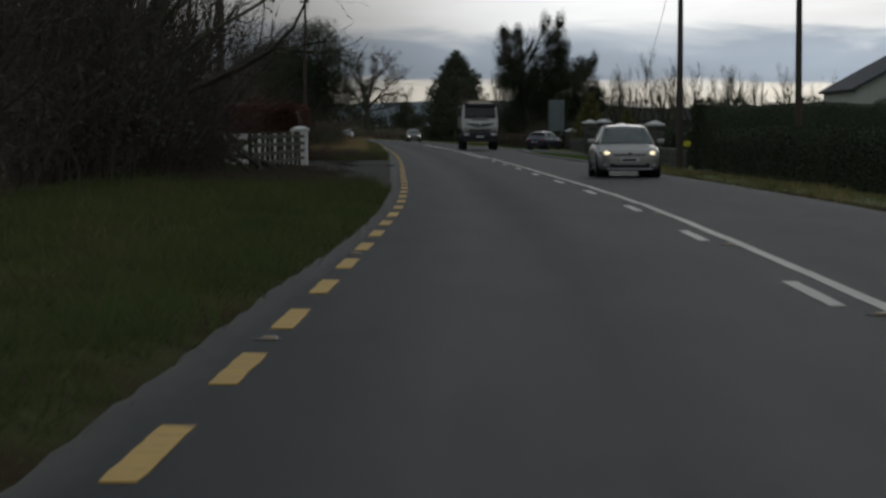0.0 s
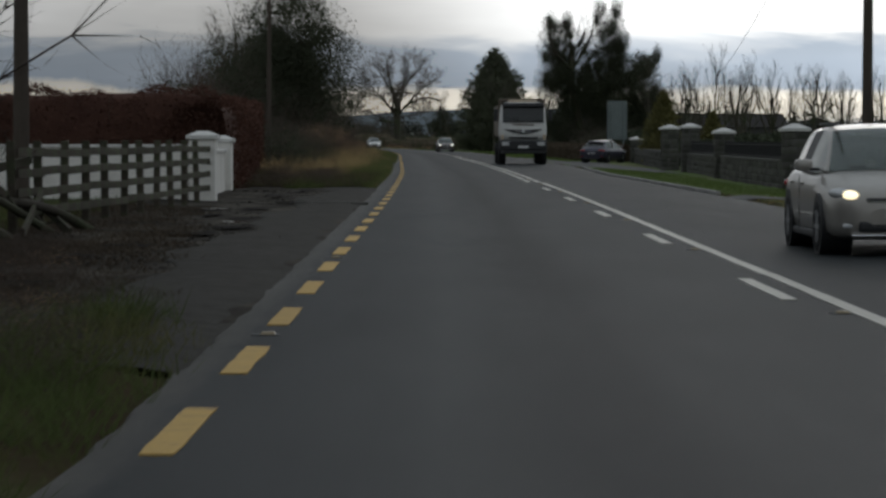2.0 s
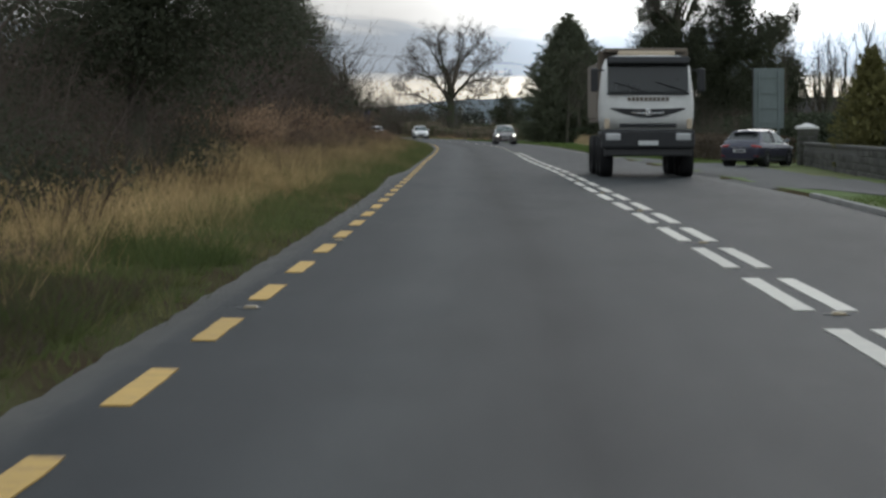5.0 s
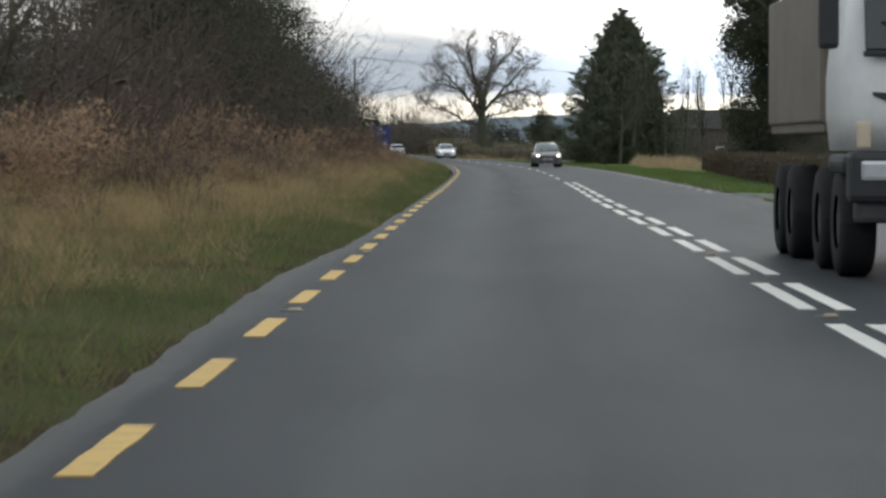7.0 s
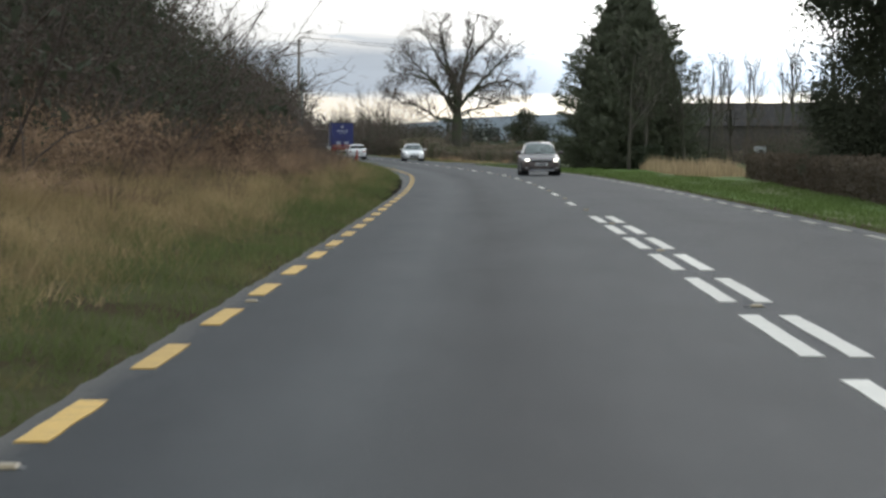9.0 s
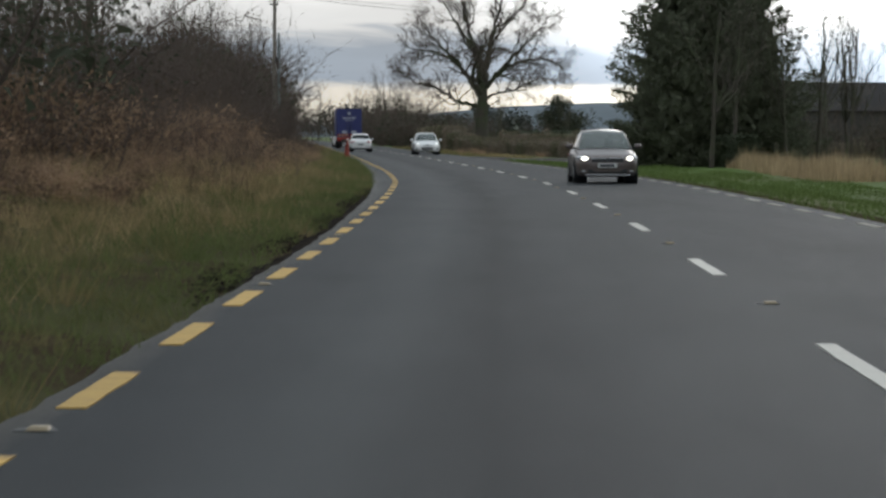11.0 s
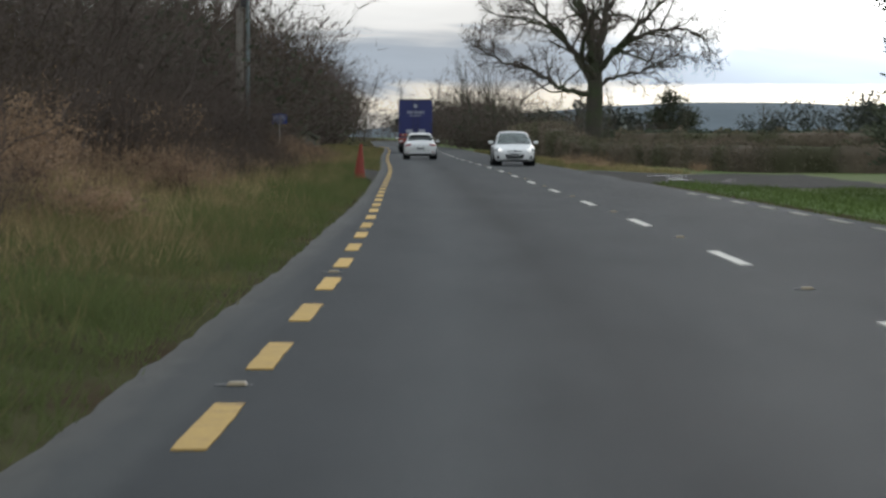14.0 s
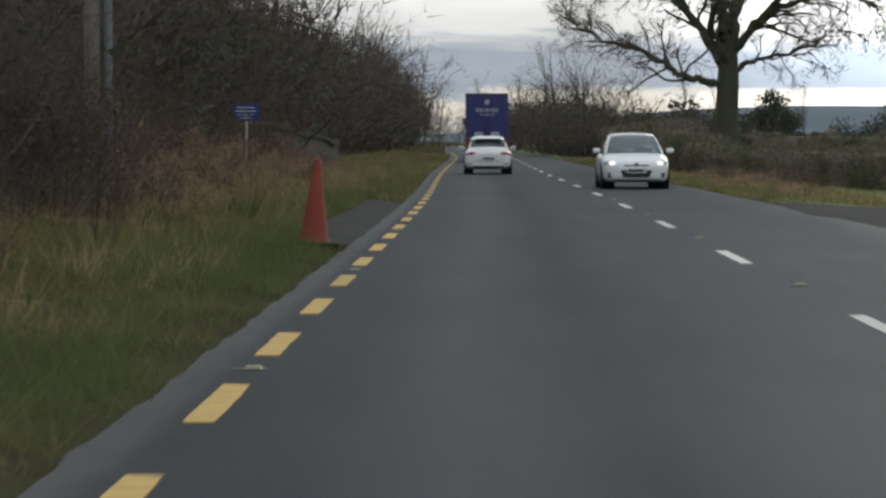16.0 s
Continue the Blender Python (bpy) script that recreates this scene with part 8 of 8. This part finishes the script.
for k in range(10):
    part("letter_bar", boxed(-0.5 + 0.111 * k, 0.10, 2.05, 0.08, 0.02, 0.1, 0.004), TIPPER, tip)


def smile(name, half_w, z_top, z_end, z_low, y, depth, material, label=""):
    """A crescent grille: a straight-ended opening whose lower edge sags in the middle."""
    bm = bmesh.new()
    cols = []
    for i in range(17):
        x = -half_w + 2 * half_w * i / 16
        q = 1 - (x / half_w) ** 2
        yy = y - 0.07 * (x / half_w) ** 2
        zt, zb = z_end + (z_top - z_end) * q, z_end - 0.03 + (z_low - z_end + 0.03) * q
        cols.append([bm.verts.new((x, yy - depth, zb)), bm.verts.new((x, yy, zb)), bm.verts.new((x, yy, zt)), bm.verts.new((x, yy - depth, zt))])
    for a, b in zip(cols, cols[1:]):
        for k in range(4):
            bm.faces.new((a[k], a[(k + 1) % 4], b[(k + 1) % 4], b[k]))
    bm.faces.new(cols[0])
    bm.faces.new(cols[-1][::-1])
    bmesh.ops.recalc_face_normals(bm, faces=bm.faces[:])
    return part(name, bm, material, tip, label)


smile("grille", 0.98, 1.79, 1.82, 1.56, 0.115, 0.08, DARK_PLASTIC, "dark curved grille")
smile("grille_bar", 0.7, 1.70, 1.74, 1.66, 0.128, 0.03, CHROME)
part("badge", boxed(0, 0.13, 1.70, 0.15, 0.03, 0.19, 0.02), CHROME, tip)
part("lower_grille", boxed(0, 0.085, 1.36, 1.5, 0.05, 0.1, 0.03), DARK_PLASTIC, tip)
part("bumper", boxed(0, 0.05, 1.0, 2.44, 0.4, 0.5, 0.07), DARK_PLASTIC, tip)
part("bumper_lower", boxed(0, 0.0, 0.66, 2.3, 0.3, 0.22, 0.05), STEEL, tip)
part("number_plate", boxed(0, 0.27, 0.9, 0.52, 0.02, 0.12), PLATE, tip)
for sx in (-1, 1):
    part("headlight", boxed(sx * 0.92, 0.22, 1.06, 0.4, 0.1, 0.2, 0.04), LAMP_CLEAR, tip)
    part("indicator", boxed(sx * 1.08, 0.16, 1.4, 0.14, 0.08, 0.26, 0.03), HAZARD_PALE, tip)
    part("mirror", boxed(sx * 1.40, -0.05, 2.55, 0.2, 0.12, 0.62, 0.05), DARK_PLASTIC, tip)
    part("mirror_arm", rod((sx * 1.15, -0.1, 2.8), (sx * 1.4, -0.05, 2.8), 0.02, n=6), DARK_PLASTIC, tip)
    part("wheel_arch", boxed(sx * 1.1, -0.75, 1.12, 0.3, 1.3, 0.2, 0.08), DARK_PLASTIC, tip)
    for yy in (-0.75, -2.4, -5.2, -6.6):
        truck_wheel(tip, sx * 1.06, yy, 0.54, 0.34)
    part("body_side", boxed(sx * 1.2, -4.9, 2.3, 0.08, 5.6, 1.5, 0.03), TIPPER, tip)
part("body_floor", boxed(0, -4.9, 1.5, 2.4, 5.6, 0.12, 0.02), TIPPER, tip)
part("headboard", boxed(0, -2.1, 2.45, 2.44, 0.1, 1.85, 0.03), TIPPER, tip)
part("cab_guard", boxed(0, -1.5, 3.36, 2.2, 1.2, 0.1, 0.03), TIPPER, tip)
part("chassis", boxed(0, -3.9, 1.05, 0.9, 7.2, 0.3, 0.03), STEEL, tip)
part("roof_beacon_bar", boxed(0, -0.7, 3.27, 1.5, 0.3, 0.12, 0.03), HAZARD_PALE, tip)
